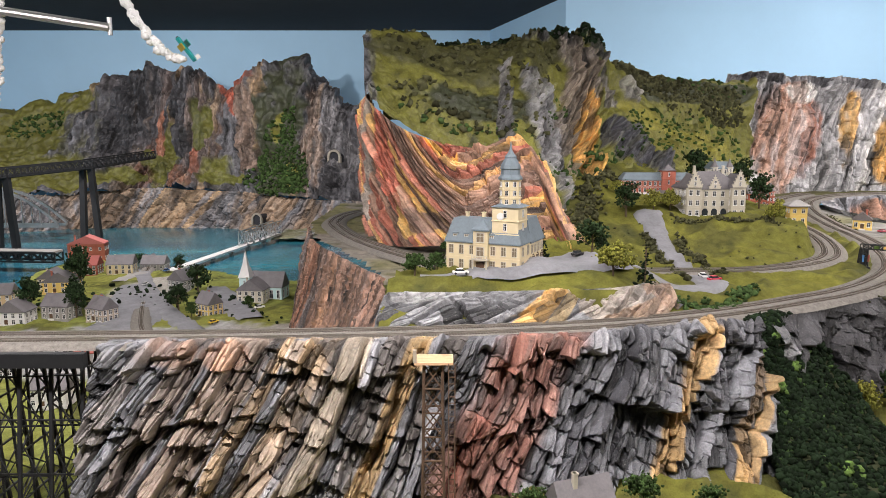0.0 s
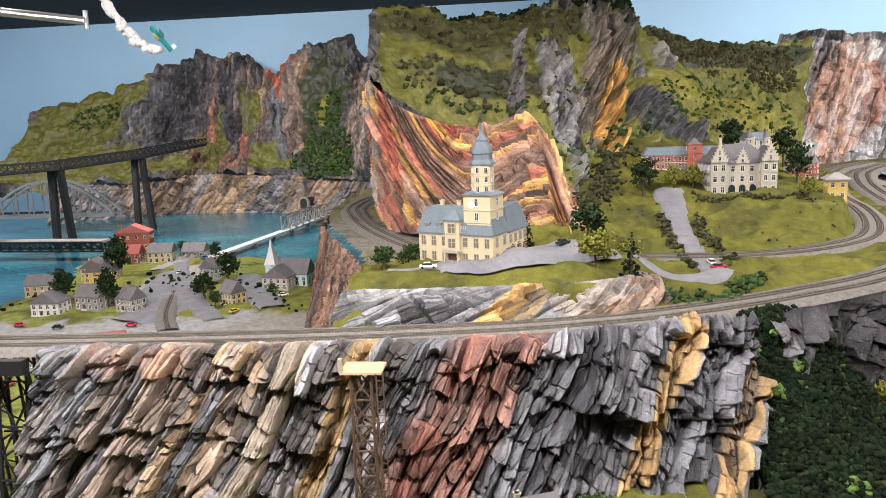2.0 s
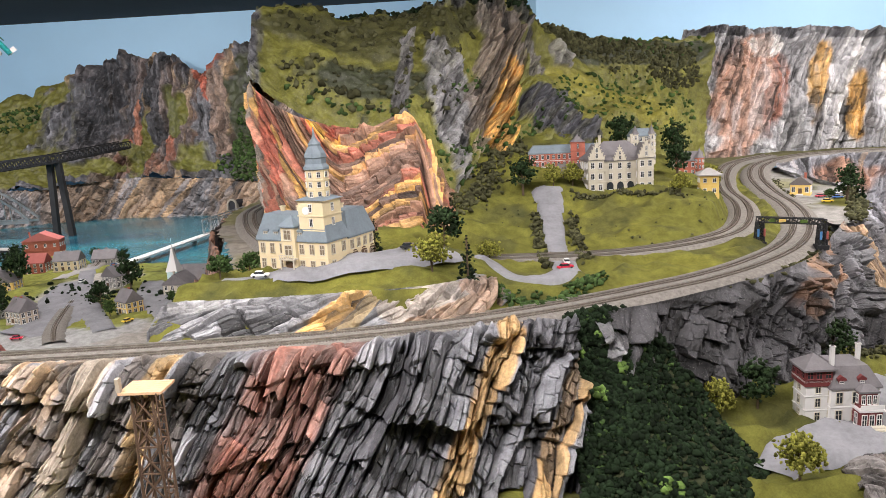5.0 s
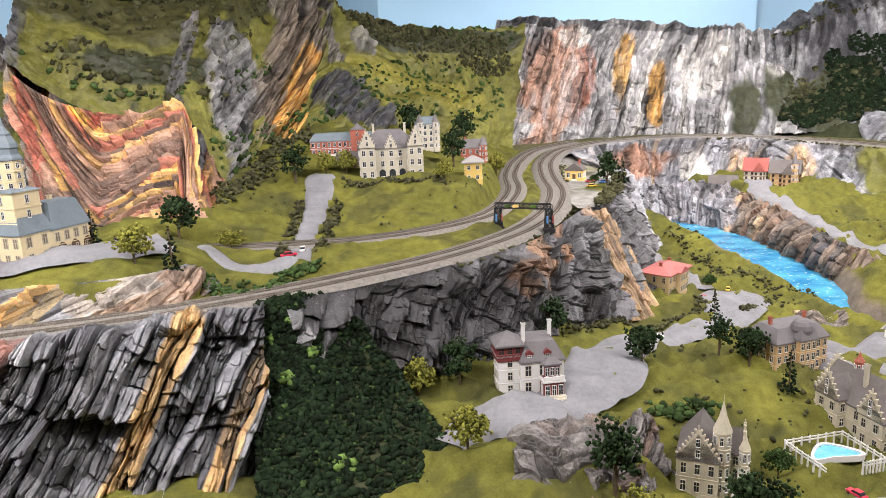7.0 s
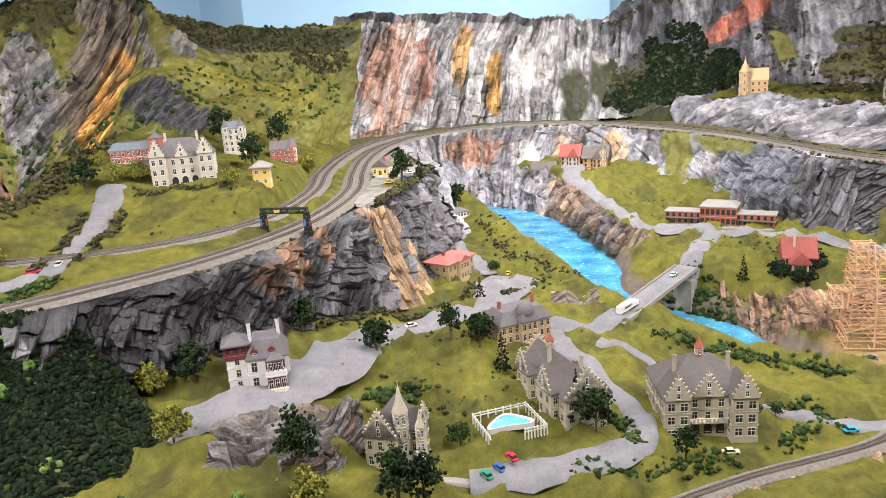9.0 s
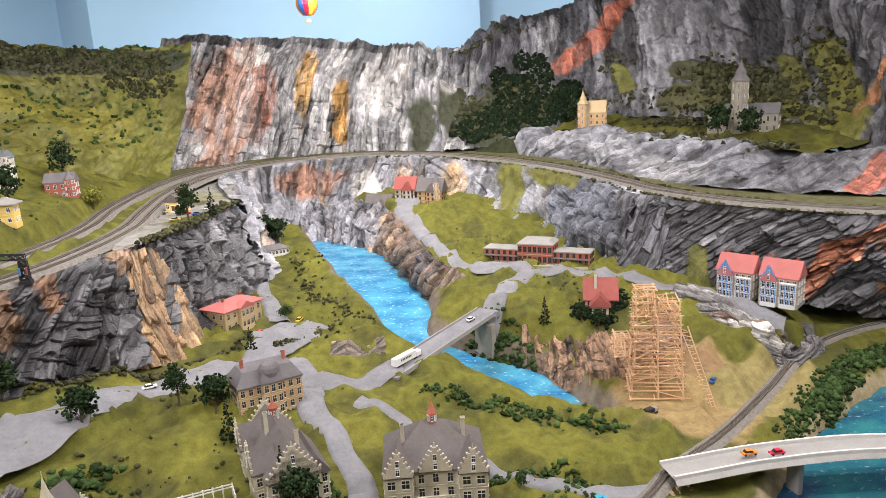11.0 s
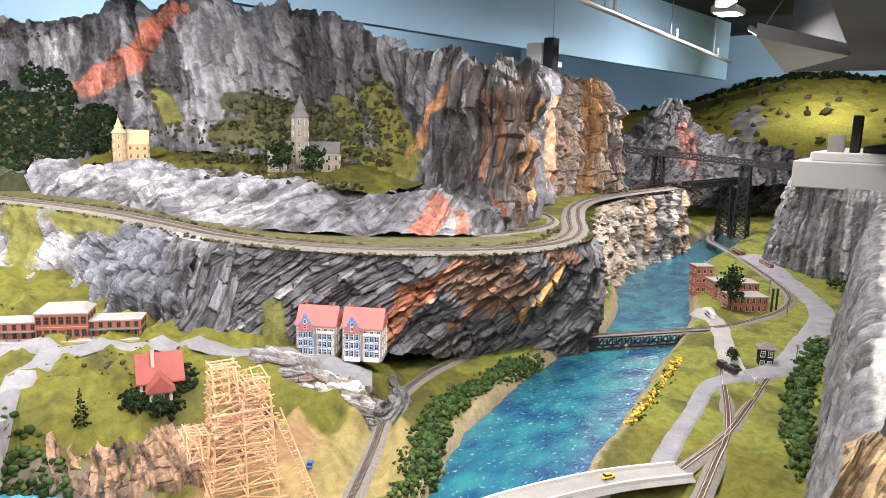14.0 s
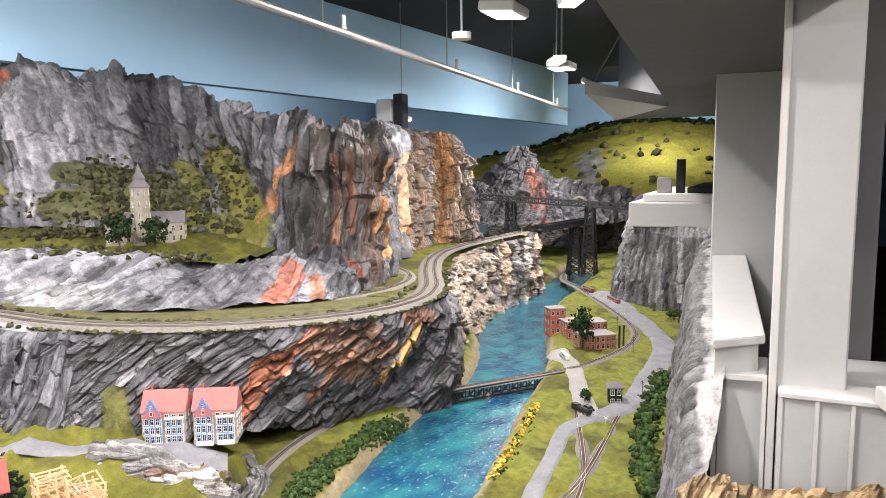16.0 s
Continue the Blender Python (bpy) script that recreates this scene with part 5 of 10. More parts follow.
# far bluff past the bend, and the wall by the river below it
cliff("pale and orange bluff at the bend of the river", "cliff_bluff",
      [[(8.2, 3.55, 0.8), (8.9, 3.62, 0.8), (9.6, 3.66, 0.8), (10.20, 3.42, 0.8), (10.7, 4.4, 0.8)],
       [(8.4, 3.66, 1.4), (9.0, 3.74, 1.4), (9.7, 3.76, 1.4), (10.25, 3.57, 1.39), (10.6, 4.5, 1.4)],
       [(8.5, 3.72, 1.86), (9.0, 3.84, 1.94), (9.7, 3.86, 1.95), (10.20, 3.77, 1.92), (10.4, 4.7, 1.95)]],
      300, 180, (0.19, 0.14, 0.105), dip=78, slab=0.07, length=0.3, depth=0.09, rough=0.05, crag=0.12, crag_size=0.4, tier=(0.2, 0.06), seed=25.0, alt=((0.24, 0.235, 0.23), (0.08, 0.07, 0.07), (0.32, 0.17, 0.07), (0.28, 0.22, 0.16)), mix=0.19)
cliff("stepped pale rock wall along the river", "cliff_quay",
      [[(7.4, 2.60, 0.08), (8.2, 2.70, 0.08), (9.0, 2.96, 0.08), (9.9, 3.06, 0.08), (11.0, 2.98, 0.08), (11.3, 3.3, 0.08)],
       [(7.4, 2.60, 0.79), (8.3, 2.92, 0.80), (9.0, 3.14, 0.795), (9.9, 3.20, 0.785), (11.0, 3.08, 0.78), (11.2, 3.4, 0.78)]],
      260, 90, (0.29, 0.235, 0.18), crag=0.08, crag_size=0.25, dip=65, slab=0.08, length=0.25, depth=0.10, rough=0.03, seed=27.0, tier=(0.18, 0.07), alt=((0.36, 0.345, 0.32), (0.15, 0.15, 0.17), (0.36, 0.22, 0.12)), mix=0.2)

# mountains across the lake
cliff("tan rock wall above the lake", "cliff_lake",
      [[(-6.2, 9.4, 0.15), (-5.4, 9.9, 0.15), (-4.5, 10.2, 0.15), (-3.3, 10.1, 0.15), (-2.4, 9.7, 0.15), (-1.6, 9.5, 0.15), (-0.6, 9.0, 0.15)],
       [(-6.2, 9.7, 0.66), (-5.5, 10.2, 0.68), (-4.54, 10.4, 0.75), (-3.2, 10.3, 0.72), (-2.3, 9.95, 0.68), (-1.6, 9.75, 0.64), (-0.6, 9.3, 0.6)]],
      320, 60, (0.26, 0.19, 0.135), dip=60, slab=0.10, length=0.3, depth=0.08, rough=0.05, crag=0.12, crag_size=0.45, seed=29.0, alt=(GREY, TANR), mix=0.2, zones=[(0.1, 0.5, 0.12, 0.8, (0.17, 0.17, 0.18), 1), (0.52, 0.5, 0.05, 0.8, (0.17, 0.17, 0.18), 1), (0.9, 0.5, 0.1, 0.8, GREY, 1)])
far_P, far_u, far_v = cliff("dark crags and green slopes across the lake", "mountain_lake",
      [[(-7.6, 9.6, 0.5), (-6.0, 10.0, 0.62), (-4.6, 10.4, 0.72), (-3.9, 10.4, 0.73), (-3.1, 10.35, 0.7), (-2.4, 10.0, 0.66), (-1.6, 9.8, 0.62), (-0.3, 9.3, 0.58)],
       [(-7.4, 10.4, 1.1), (-6.0, 10.6, 1.2), (-4.6, 10.9, 1.35), (-3.9, 10.8, 1.3), (-3.1, 10.7, 1.4), (-2.4, 10.4, 1.5), (-1.6, 10.2, 1.3), (-0.3, 9.9, 1.0)],
       [(-7.2, 11.2, 1.75), (-5.8, 11.2, 2.1), (-4.6, 11.3, 2.52), (-3.9, 11.2, 2.42), (-3.2, 11.1, 2.30), (-2.3, 10.9, 2.62), (-1.6, 10.8, 2.15), (-0.5, 10.6, 1.4)],
       [(-7.2, 12.0, 1.2), (-5.8, 12.0, 1.4), (-4.6, 12.0, 1.6), (-3.9, 12, 1.6), (-3.1, 12, 1.6), (-2.3, 11.8, 1.6), (-1.6, 11.7, 1.5), (-0.5, 11.5, 1.0)]],
      440, 180, (0.10, 0.098, 0.105), dip=82, slab=0.10, length=0.6, depth=0.09, rough=0.14, shelf=0.10, crag=0.26, crag_size=0.6, seed=31.0, alt=(BROWN, DARK, TANR), mix=0.17,
      zones=[(0.10, 0.42, 0.13, 0.42, GREEN, 0.1), (0.20, 0.42, 0.05, 0.12, (0.13, 0.13, 0.14), 1), (0.27, 0.5, 0.055, 0.3, (0.09, 0.085, 0.09), 1), (0.31, 0.18, 0.025, 0.16, (0.20, 0.11, 0.08), 1), (0.315, 0.27, 0.015, 0.05, (0.40, 0.10, 0.06), 1), (0.37, 0.2, 0.05, 0.22, GREEN, 0.1), (0.44, 0.12, 0.04, 0.12, (0.24, 0.13, 0.09), 1), (0.47, 0.38, 0.05, 0.36, (0.15, 0.12, 0.11), 1), (0.465, 0.3, 0.012, 0.2, (0.30, 0.12, 0.08), 1), (0.53, 0.16, 0.045, 0.14, GREEN, 0.1), (0.50, 0.44, 0.02, 0.1, GREEN, 0.1), (0.58, 0.3, 0.045, 0.4, (0.15, 0.15, 0.16), 1), (0.575, 0.62, 0.045, 0.07, (0.42, 0.13, 0.08), 1), (0.64, 0.5, 0.02, 0.3, TANR, 1), (0.72, 0.28, 0.085, 0.36, MOSS, 0.1), (0.72, 0.35, 0.014, 0.07, LIMEG, 0.1), (0.76, 0.14, 0.016, 0.07, LIMEG, 0.1), (0.82, 0.3, 0.03, 0.3, (0.22, 0.17, 0.14), 1)],
      marks=[(0.555, 0.62, 0.585, 0.50, 0.20, 0.13, (0.33, 0.10, 0.065), 1), (0.605, 0.52, 0.625, 0.18, 0.18, 0.22, (0.20, 0.145, 0.115), 1), (0.335, 0.46, 0.345, 0.2, 0.08, 0.12, (0.26, 0.12, 0.08), 1), (0.28, 0.56, 0.25, 0.36, 0.35, 0.22, (0.05, 0.05, 0.055), 1), (0.40, 0.55, 0.42, 0.34, 0.22, 0.14, (0.055, 0.055, 0.06), 1), (0.46, 0.5, 0.47, 0.36, 0.10, 0.14, (0.10, 0.105, 0.03), 0.1), (0.30, 0.28, 0.38, 0.18, 0.14, 0.18, (0.115, 0.115, 0.03), 0.1), (0.10, 0.15, 0.24, 0.10, 0.30, 0.22, GREEN, 0.05), (0.26, 0.14, 0.30, 0.10, 0.16, 0.14, (0.14, 0.14, 0.03), 0.05), (0.50, 0.12, 0.62, 0.08, 0.14, 0.10, (0.13, 0.135, 0.03), 0.05), (0.84, 0.58, 0.88, 0.3, 0.12, 0.25, (0.16, 0.155, 0.16), 1)])

tagged(ribbon("ground_roadbed", offset_line(MAIN[15:30], 0.36, 200), 0.86, mat("roadbed_scatter", (0.13, 0.125, 0.06), 0.95, 0, 0.5, 90, 0.8), -0.012, 7, 0.03), "gravel and moss roadbed beside the back line", "ground", kind="structure")
railway("railway_track", MAIN, (-0.033, 0.033), "double model railway track on grey ballast, curving along the cliff edge", 0.075)
railway("railway_track", INNER, (-0.028, 0.028), "double model railway track on grey ballast beside the lawn", 0.07)
railway("railway_track", WESTLINE, (-0.028, 0.028), "double model railway track round the red mountain", 0.08)
railway("railway_track", [(-2.84, 6.87, 0.285), (-2.73, 6.44, 0.285), (-2.54, 5.95, 0.285), (-2.33, 5.42, 0.285), (-2.14, 4.91, 0.285), (-1.96, 4.47, 0.285), (-1.79, 4.17, 0.285)], (0.0,), "single model railway track through the lakeside village", 0.09)
railway("railway_track", LOWLINE, (0.0,), "single model railway track through the valley", 0.05)
railway("railway_track", [(6.5, 2.84, 0.845), (6.85, 2.74, 0.84), (7.25, 2.76, 0.835), (7.6, 2.92, 0.83), (7.9, 3.2, 0.82)], (0.0,), "single model railway track in the loop under the mountain", 0.06)

# ---- hall: floor, walls, ceiling ----
flat("floor", -10, -3, 20, 13.5, 0.0, FLOORM, "dark carpet floor of the hall", "floor")
bm = bmesh.new()
box(bm, -10, -3, 3.3, 20, 13.5, 3.4)
tagged(part("ceiling", bm, DARKCEIL), "matt dark grey ceiling", "ceiling", kind="structure")


def wall(name, x0, y0, x1, y1, z0, z1, material, label, thick=0.1):
    d = Vector((x1 - x0, y1 - y0, 0))
    m = Matrix.Translation((x0, y0, 0)) @ Matrix.Rotation(math.atan2(d.y, d.x), 4, "Z")
    bm = bmesh.new()
    box(bm, 0, 0, z0, d.length, thick, z1, m)
    return tagged(part(name, bm, material), label, "wall", kind="structure")


SKY = "sky-blue painted backdrop wall"
wall("wall_sky_west", -9.9, -3, -9.9, 12.8, 0, 3.3, SKYPAINT, SKY)
wall("wall_sky_north", -9.9, 12.6, 0.8, 12.6, 0, 3.3, SKYPAINT, SKY)
wall("wall_sky_bend", 0.8, 12.6, 1.6, 9.6, 0, 3.3, SKYPAINT, SKY)
wall("wall_sky_middle", 1.6, 9.6, 6.3, 9.0, 0, 3.3, SKYPAINT, SKY)
wall("wall_sky_east", 6.3, 9.8, 20, 9.8, 0, 3.3, SKYPAINT, SKY)
wall("wall_fascia", 5.3, 5.22, 16.6, 4.23, 2.32, 3.3, SKYPAINT, "sky-blue painted ceiling fascia above the mountains", 0.12)
wall("wall_east", 18.6, -3, 18.6, 9.6, 0, 3.3, SKYPAINT, SKY)
wall("wall_south", 20, -2.9, -10, -2.9, 0, 3.3, GREYWALL, "plain grey wall behind the aisle")

# ---- plants ----
def ico(level):
    bm = bmesh.new()
    bmesh.ops.create_icosphere(bm, subdivisions=level, radius=1.0)
    v = np.array([x.co[:] for x in bm.verts])
    f = np.array([[x.index for x in face.verts] for face in bm.faces])
    bm.free()
    return v, f


ICO = {1: ico(1), 2: ico(2)}


def clumps(name, places, radii, material, parent=None, level=2, ragged=0.45, squash=0.85, seed=0):
    """Foam foliage: many small ragged lumps in one mesh."""
    rs = np.random.RandomState(seed)
    v, f = ICO[level]
    n = len(places)
    radial = 1 + ragged * (rs.rand(n, len(v)) - 0.5) * 2
    ang = rs.rand(n) * 6.283
    c, s = np.cos(ang)[:, None], np.sin(ang)[:, None]
    X = v[None, :, 0] * c - v[None, :, 1] * s
    Y = v[None, :, 0] * s + v[None, :, 1] * c
    Z = np.repeat(v[None, :, 2], n, 0) * squash
    V = np.stack([X, Y, Z], -1) * radial[..., None] * np.asarray(radii)[:, None, None] + np.asarray(places)[:, None, :]
    F = (np.arange(n)[:, None, None] * len(v) + f[None]).reshape(-1, 3)
    me = bpy.data.meshes.new(name)
    me.vertices.add(n * len(v))
    me.vertices.foreach_set("co", V.reshape(-1).astype(np.float32))
    me.loops.add(F.size)
    me.loops.foreach_set("vertex_index", F.reshape(-1).astype(np.int32))
    me.polygons.add(len(F))
    me.polygons.foreach_set("loop_start", np.arange(0, F.size, 3, dtype=np.int32))
    me.update(calc_edges=True)
    me.materials.append(material)
    ob = new(name, me)
    ob.parent = parent
    return ob


def leafy_tree(material, label, height, spread, seed):
    """Trunk, limbs and a crown of foam lumps round the limbs' ends, with gaps."""
    rs = np.random.RandomState(seed)
    root = thing("tree", Matrix(), label, "tree", "model trees")
    bm = bmesh.new()
    bar(bm, (0, 0, -0.01), (0.002, 0, height * 0.35), height * 0.075, sides=6)
    bar(bm, (0.002, 0, height * 0.33), (0, 0.003, height * 0.75), height * 0.045, sides=6)
    tips = []
    for k in range(16):
        a, z = k * 2.4 + rs.rand(), height * (0.30 + 0.5 * rs.rand())
        r = spread * (0.22 + 0.26 * rs.rand()) * (1.15 - 0.55 * z / height)
        tip = (r * math.cos(a), r * math.sin(a), z + 0.10 * height)
        bar(bm, (0, 0, z - 0.10 * height), tip, height * 0.022, sides=5)
        tips.append(tip)
    tips += [(0, 0, height * 0.90), (0.1 * spread, 0, height * 0.78), (-0.1 * spread, 0.05 * spread, height * 0.7)]
    part("trunk", bm, BARK, root)
    P, R = [], []
    for tip in tips:
        for _ in range(30):
            d = rs.normal(size=3) * np.array((spread * 0.12, spread * 0.12, height * 0.06))
            P.append(np.array(tip) + d)
            R.append(spread * (0.016 + 0.046 * rs.rand()))
    clumps("crown", P, R, material, root, 1, 0.55, 0.8, seed)
    return root


def fir_tree(material, label, height, spread, seed):
    """A straight trunk with whorls of drooping foam branches."""
    rs = np.random.RandomState(seed)
    root = thing("fir_tree", Matrix(), label, "tree", "model trees")
    bm = bmesh.new()
    bar(bm, (0, 0, -0.01), (0, 0, height * 0.96), height * 0.04, sides=6)
    part("trunk", bm, BARK, root)
    P, R = [], []
    for k in range(16):
        z = height * (0.1 + 0.88 * k / 15)
        r = spread * 0.5 * (1.03 - k / 15) ** 0.85
        for q in range(max(3, int(9 * (1 - k / 18)))):
            a = rs.rand() * 6.283
            e = r * (0.35 + 0.65 * rs.rand())
            P.append((e * math.cos(a), e * math.sin(a), z - 0.12 * e))
            R.append(spread * (0.05 + 0.07 * rs.rand()) * (1.05 - 0.6 * k / 15))
    clumps("crown", P, R, material, root, 1, 0.5, 0.7, seed)
    return root


TREES = {
    "dark": [leafy_tree(LEAFTREE, "dark green foam-foliage tree with a brown trunk", 0.15, 0.11, 3), leafy_tree(LEAFTREE, "dark green foam-foliage tree with a brown trunk", 0.12, 0.12, 4)],
    "green": [leafy_tree(LEAF, "mid-green foam-foliage tree with a brown trunk", 0.12, 0.12, 5), leafy_tree(LEAF, "mid-green foam-foliage tree with a brown trunk", 0.11, 0.13, 6)],
    "olive": [leafy_tree(LEAFGOLD, "olive-yellow foam-foliage tree with a brown trunk", 0.105, 0.115, 7), leafy_tree(LEAFGOLD, "olive-yellow foam-foliage tree with a brown trunk", 0.10, 0.12, 8)],
    "fir": [fir_tree(LEAFDARK, "dark green model fir tree", 0.13, 0.075, 9), fir_tree(LEAFDARK, "dark green model fir tree", 0.12, 0.07, 10)],
    "lime": [leafy_tree(LEAFLIME, "light green foam-foliage bush tree", 0.08, 0.10, 11)],
}
first_use = set()


def plant(kind, x, y, z, size=1.0, turn=0.0):
    proto = TREES[kind][int((x * 71 + y * 37) * 10) % len(TREES[kind])]
    m = pose(x, y, z, 0, 0, turn or (x * 777 + y * 333) % 360) @ Matrix.Diagonal((size, size, size * 1.15, 1))
    if proto.name in first_use:
        copy_thing(proto, m)
    else:
        first_use.add(proto.name)
        proto.matrix_world = m


def on(land, kind, *spots):
    for x, y, size in spots:
        plant(kind, x, y, float(land.z(x, y)), size)


on(plateau, "dark", (0.61, 2.87, 1.1), (0.97, 3.74, 1.1), (1.60, 4.5, 1.1), (1.94, 4.62, 1.1), (1.79, 4.0, 1.0))
on(plateau, "olive", (0.59, 2.41, 0.95), (0.78, 2.95, 0.7), (1.12, 3.76, 0.85), (1.22, 3.80, 0.85), (1.69, 3.60, 1.0), (2.10, 4.42, 1.0), (0.98, 4.0, 0.8))
on(plateau, "fir", (0.70, 2.41, 1.1), (0.38, 2.67, 0.9))
on(plateau, "green", (-0.10, 2.46, 0.62), (-0.03, 2.55, 0.6), (-0.02, 2.68, 0.75), (-0.12, 2.58, 0.55), (0.02, 2.95, 0.75))
on(yard, "dark", (2.62, 3.92, 0.95))
on(yard, "fir", (2.74, 4.02, 0.85))
on(yard, "green", (2.58, 4.02, 0.7))
on(valley, "olive", (1.44, 2.32, 0.95), (1.55, 2.0, 1.0), (1.95, 1.72, 0.95))
on(valley, "dark", (1.58, 2.36, 0.85), (1.97, 2.70, 0.89), (2.25, 2.48, 0.89), (1.93, 1.86, 1.02), (2.20, 1.66, 0.98), (2.28, 1.68, 0.85), (2.56, 2.52, 0.72), (2.68, 2.52, 0.85), (3.14, 1.70, 0.59), (2.90, 1.86, 0.85), (3.14, 4.86, 1.06), (3.08, 4.95, 0.94), (4.40, 2.92, 0.51), (4.46, 2.86, 0.51))
on(valley, "green", (2.45, 1.94, 1.0), (3.04, 3.55, 0.9), (0.23, 1.70, 1.25), (0.51, 1.70, 1.05), (0.69, 1.70, 1.1), (0.36, 1.64, 0.7), (2.80, 4.66, 0.8), (2.32, 2.22, 0.5), (3.60, 1.88, 0.5))
on(valley, "fir", (2.72, 2.33, 1.15), (2.84, 3.10, 1.0), (4.26, 3.04, 1.05), (2.86, 1.93, 1.0))
on(valley, "lime", (1.45, 1.72, 0.7), (1.75, 1.68, 0.8))
on(lawn, "dark", (5.98, 3.93, 1.2), (6.05, 3.72, 1.1), (5.6, 5.15, 1.3))
on(shore, "dark", (-1.90, 5.38, 1.25), (-1.87, 4.89, 1.10), (-2.99, 5.72, 1.60), (-2.61, 4.92, 1.20), (-2.98, 5.70, 1.50), (-2.85, 4.77, 1.30), (-2.54, 4.78, 1.10), (-2.33, 6.16, 0.80), (-3.03, 6.98, 0.90))
on(shore, "green", (-1.70, 4.67, 1.10), (-1.38, 4.91, 0.90), (-1.51, 5.76, 0.80))
on(flats, "dark", (8.28, 1.82, 1.5), (7.1, 1.5, 0.5))


def undergrowth(name, P, u, v, spots, count, sizes, material, label, seed, sink=0.3, level=1):
    """Bushes over parts of a hillside: spots of (u, v, half-width, half-height)."""
    rs = np.random.RandomState(seed)
    places, radii = [], []
    nu, nv = u.shape
    weights = np.array([ru * rv for _, _, ru, rv in spots])
    for k in rs.choice(len(spots), count, p=weights / weights.sum()):
        cu, cv, ru, rv = spots[k]
        a, r = rs.rand() * 6.283, math.sqrt(rs.rand())
        i, j = int((cu + ru * r * math.cos(a)) * (nu - 1)), int((cv + rv * r * math.sin(a)) * (nv - 1))
        if 0 <= i < nu and 0 <= j < nv:
            rad = sizes[0] + (sizes[1] - sizes[0]) * rs.rand() ** 2
            places.append(P[i, j] + np.array((0, 0, rad * sink)))
            radii.append(rad)
    return tagged(clumps(name, places, radii, material, None, level, 0.62, 0.9, seed), label, "bushes", kind="stuff")


undergrowth("forest", wood_P, wood_u, wood_v, [(0.5, 0.5, 0.68, 0.64)], 11000, (0.004, 0.013), LEAFDARK, "dense dark green foam forest on the slope", 21)
undergrowth("forest", wood_P, wood_u, wood_v, [(0.5, 0.5, 0.55, 0.5)], 500, (0.004, 0.011), LEAF, "mid-green foam bushes in the forest", 22)
undergrowth("shrubs", wood_P, wood_u, wood_v, [(0.22, 0.8, 0.05, 0.02), (0.6, 0.72, 0.05, 0.02), (0.3, 0.6, 0.06, 0.025), (0.55, 0.3, 0.06, 0.03), (0.5, 0.88, 0.05, 0.02)], 70, (0.008, 0.014), LEAFLIME, "light green foam shrubs", 23, 0.8)
undergrowth("hill_bushes", mountain_P, mountain_u, mountain_v, [(0.85, 0.5, 0.13, 0.13), (0.18, 0.22, 0.14, 0.12), (0.2, 0.5, 0.18, 0.12), (0.1, 0.62, 0.09, 0.04), (0.3, 0.64, 0.12, 0.03), (0.72, 0.55, 0.1, 0.08), (0.55, 0.62, 0.1, 0.04)], 520, (0.008, 0.026), BUSH, "dark olive lichen bushes on the green mountain", 24)
undergrowth("hill_bushes", mountain_P, mountain_u, mountain_v, [(0.9, 0.58, 0.10, 0.08), (0.16, 0.12, 0.14, 0.04), (0.8, 0.25, 0.16, 0.16), (0.4, 0.05, 0.1, 0.05), (0.5, 0.1, 0.2, 0.06), (0.36, 0.3, 0.04, 0.06)], 520, (0.008, 0.022), LEAF, "green foam bushes on the green mountain", 25)
undergrowth("forest", mountain_P, mountain_u, mountain_v, [(0.82, 0.53, 0.15, 0.07), (0.92, 0.45, 0.06, 0.08), (0.70, 0.56, 0.06, 0.05)], 1100, (0.010, 0.024), BUSH, "dark foam forest along the ridge of the green mountain", 81)
undergrowth("forest", mountain_P, mountain_u, mountain_v, [(0.2, 0.655, 0.20, 0.02), (0.38, 0.62, 0.06, 0.04), (0.53, 0.6, 0.05, 0.05)], 420, (0.010, 0.024), LEAFDARK, "dark foam trees on the crest", 82)
undergrowth("hill_bushes", east_P, east_u, east_v, [(0.10, 0.18, 0.08, 0.16), (0.02, 0.15, 0.05, 0.12), (0.33, 0.1, 0.12, 0.08), (0.36, 0.22, 0.05, 0.1), (0.08, 0.62, 0.08, 0.03)], 800, (0.010, 0.026), BUSH, "dark olive lichen bushes on the eastern mountain", 26)
undergrowth("hill_bushes", east_P, east_u, east_v, [(0.45, 0.26, 0.05, 0.24), (0.40, 0.2, 0.04, 0.15), (0.33, 0.27, 0.03, 0.09), (0.36, 0.3, 0.03, 0.07), (0.245, 0.33, 0.02, 0.05)], 420, (0.010, 0.028), BUSH, "scattered olive bushes above the abbey", 29)
undergrowth("forest", east_P, east_u, east_v, [(0.12, 0.2, 0.035, 0.18), (0.08, 0.12, 0.06, 0.07), (0.155, 0.34, 0.018, 0.12), (0.04, 0.08, 0.05, 0.05), (0.17, 0.12, 0.04, 0.10), (0.185, 0.16, 0.022, 0.13), (0.10, 0.36, 0.015, 0.06), (0.135, 0.44, 0.012, 0.05)], 3400, (0.010, 0.022), LEAFDARK, "dark foam forest on the eastern mountain", 27)
undergrowth("hill_bushes", far_P, far_u, far_v, [(0.72, 0.09, 0.09, 0.09), (0.69, 0.2, 0.03, 0.08), (0.76, 0.2, 0.05, 0.10), (0.715, 0.32, 0.03, 0.08), (0.745, 0.38, 0.025, 0.09), (0.78, 0.08, 0.04, 0.06), (0.12, 0.5, 0.05, 0.06)], 1150, (0.014, 0.036), LEAF, "dark foam woods across the lake", 28)


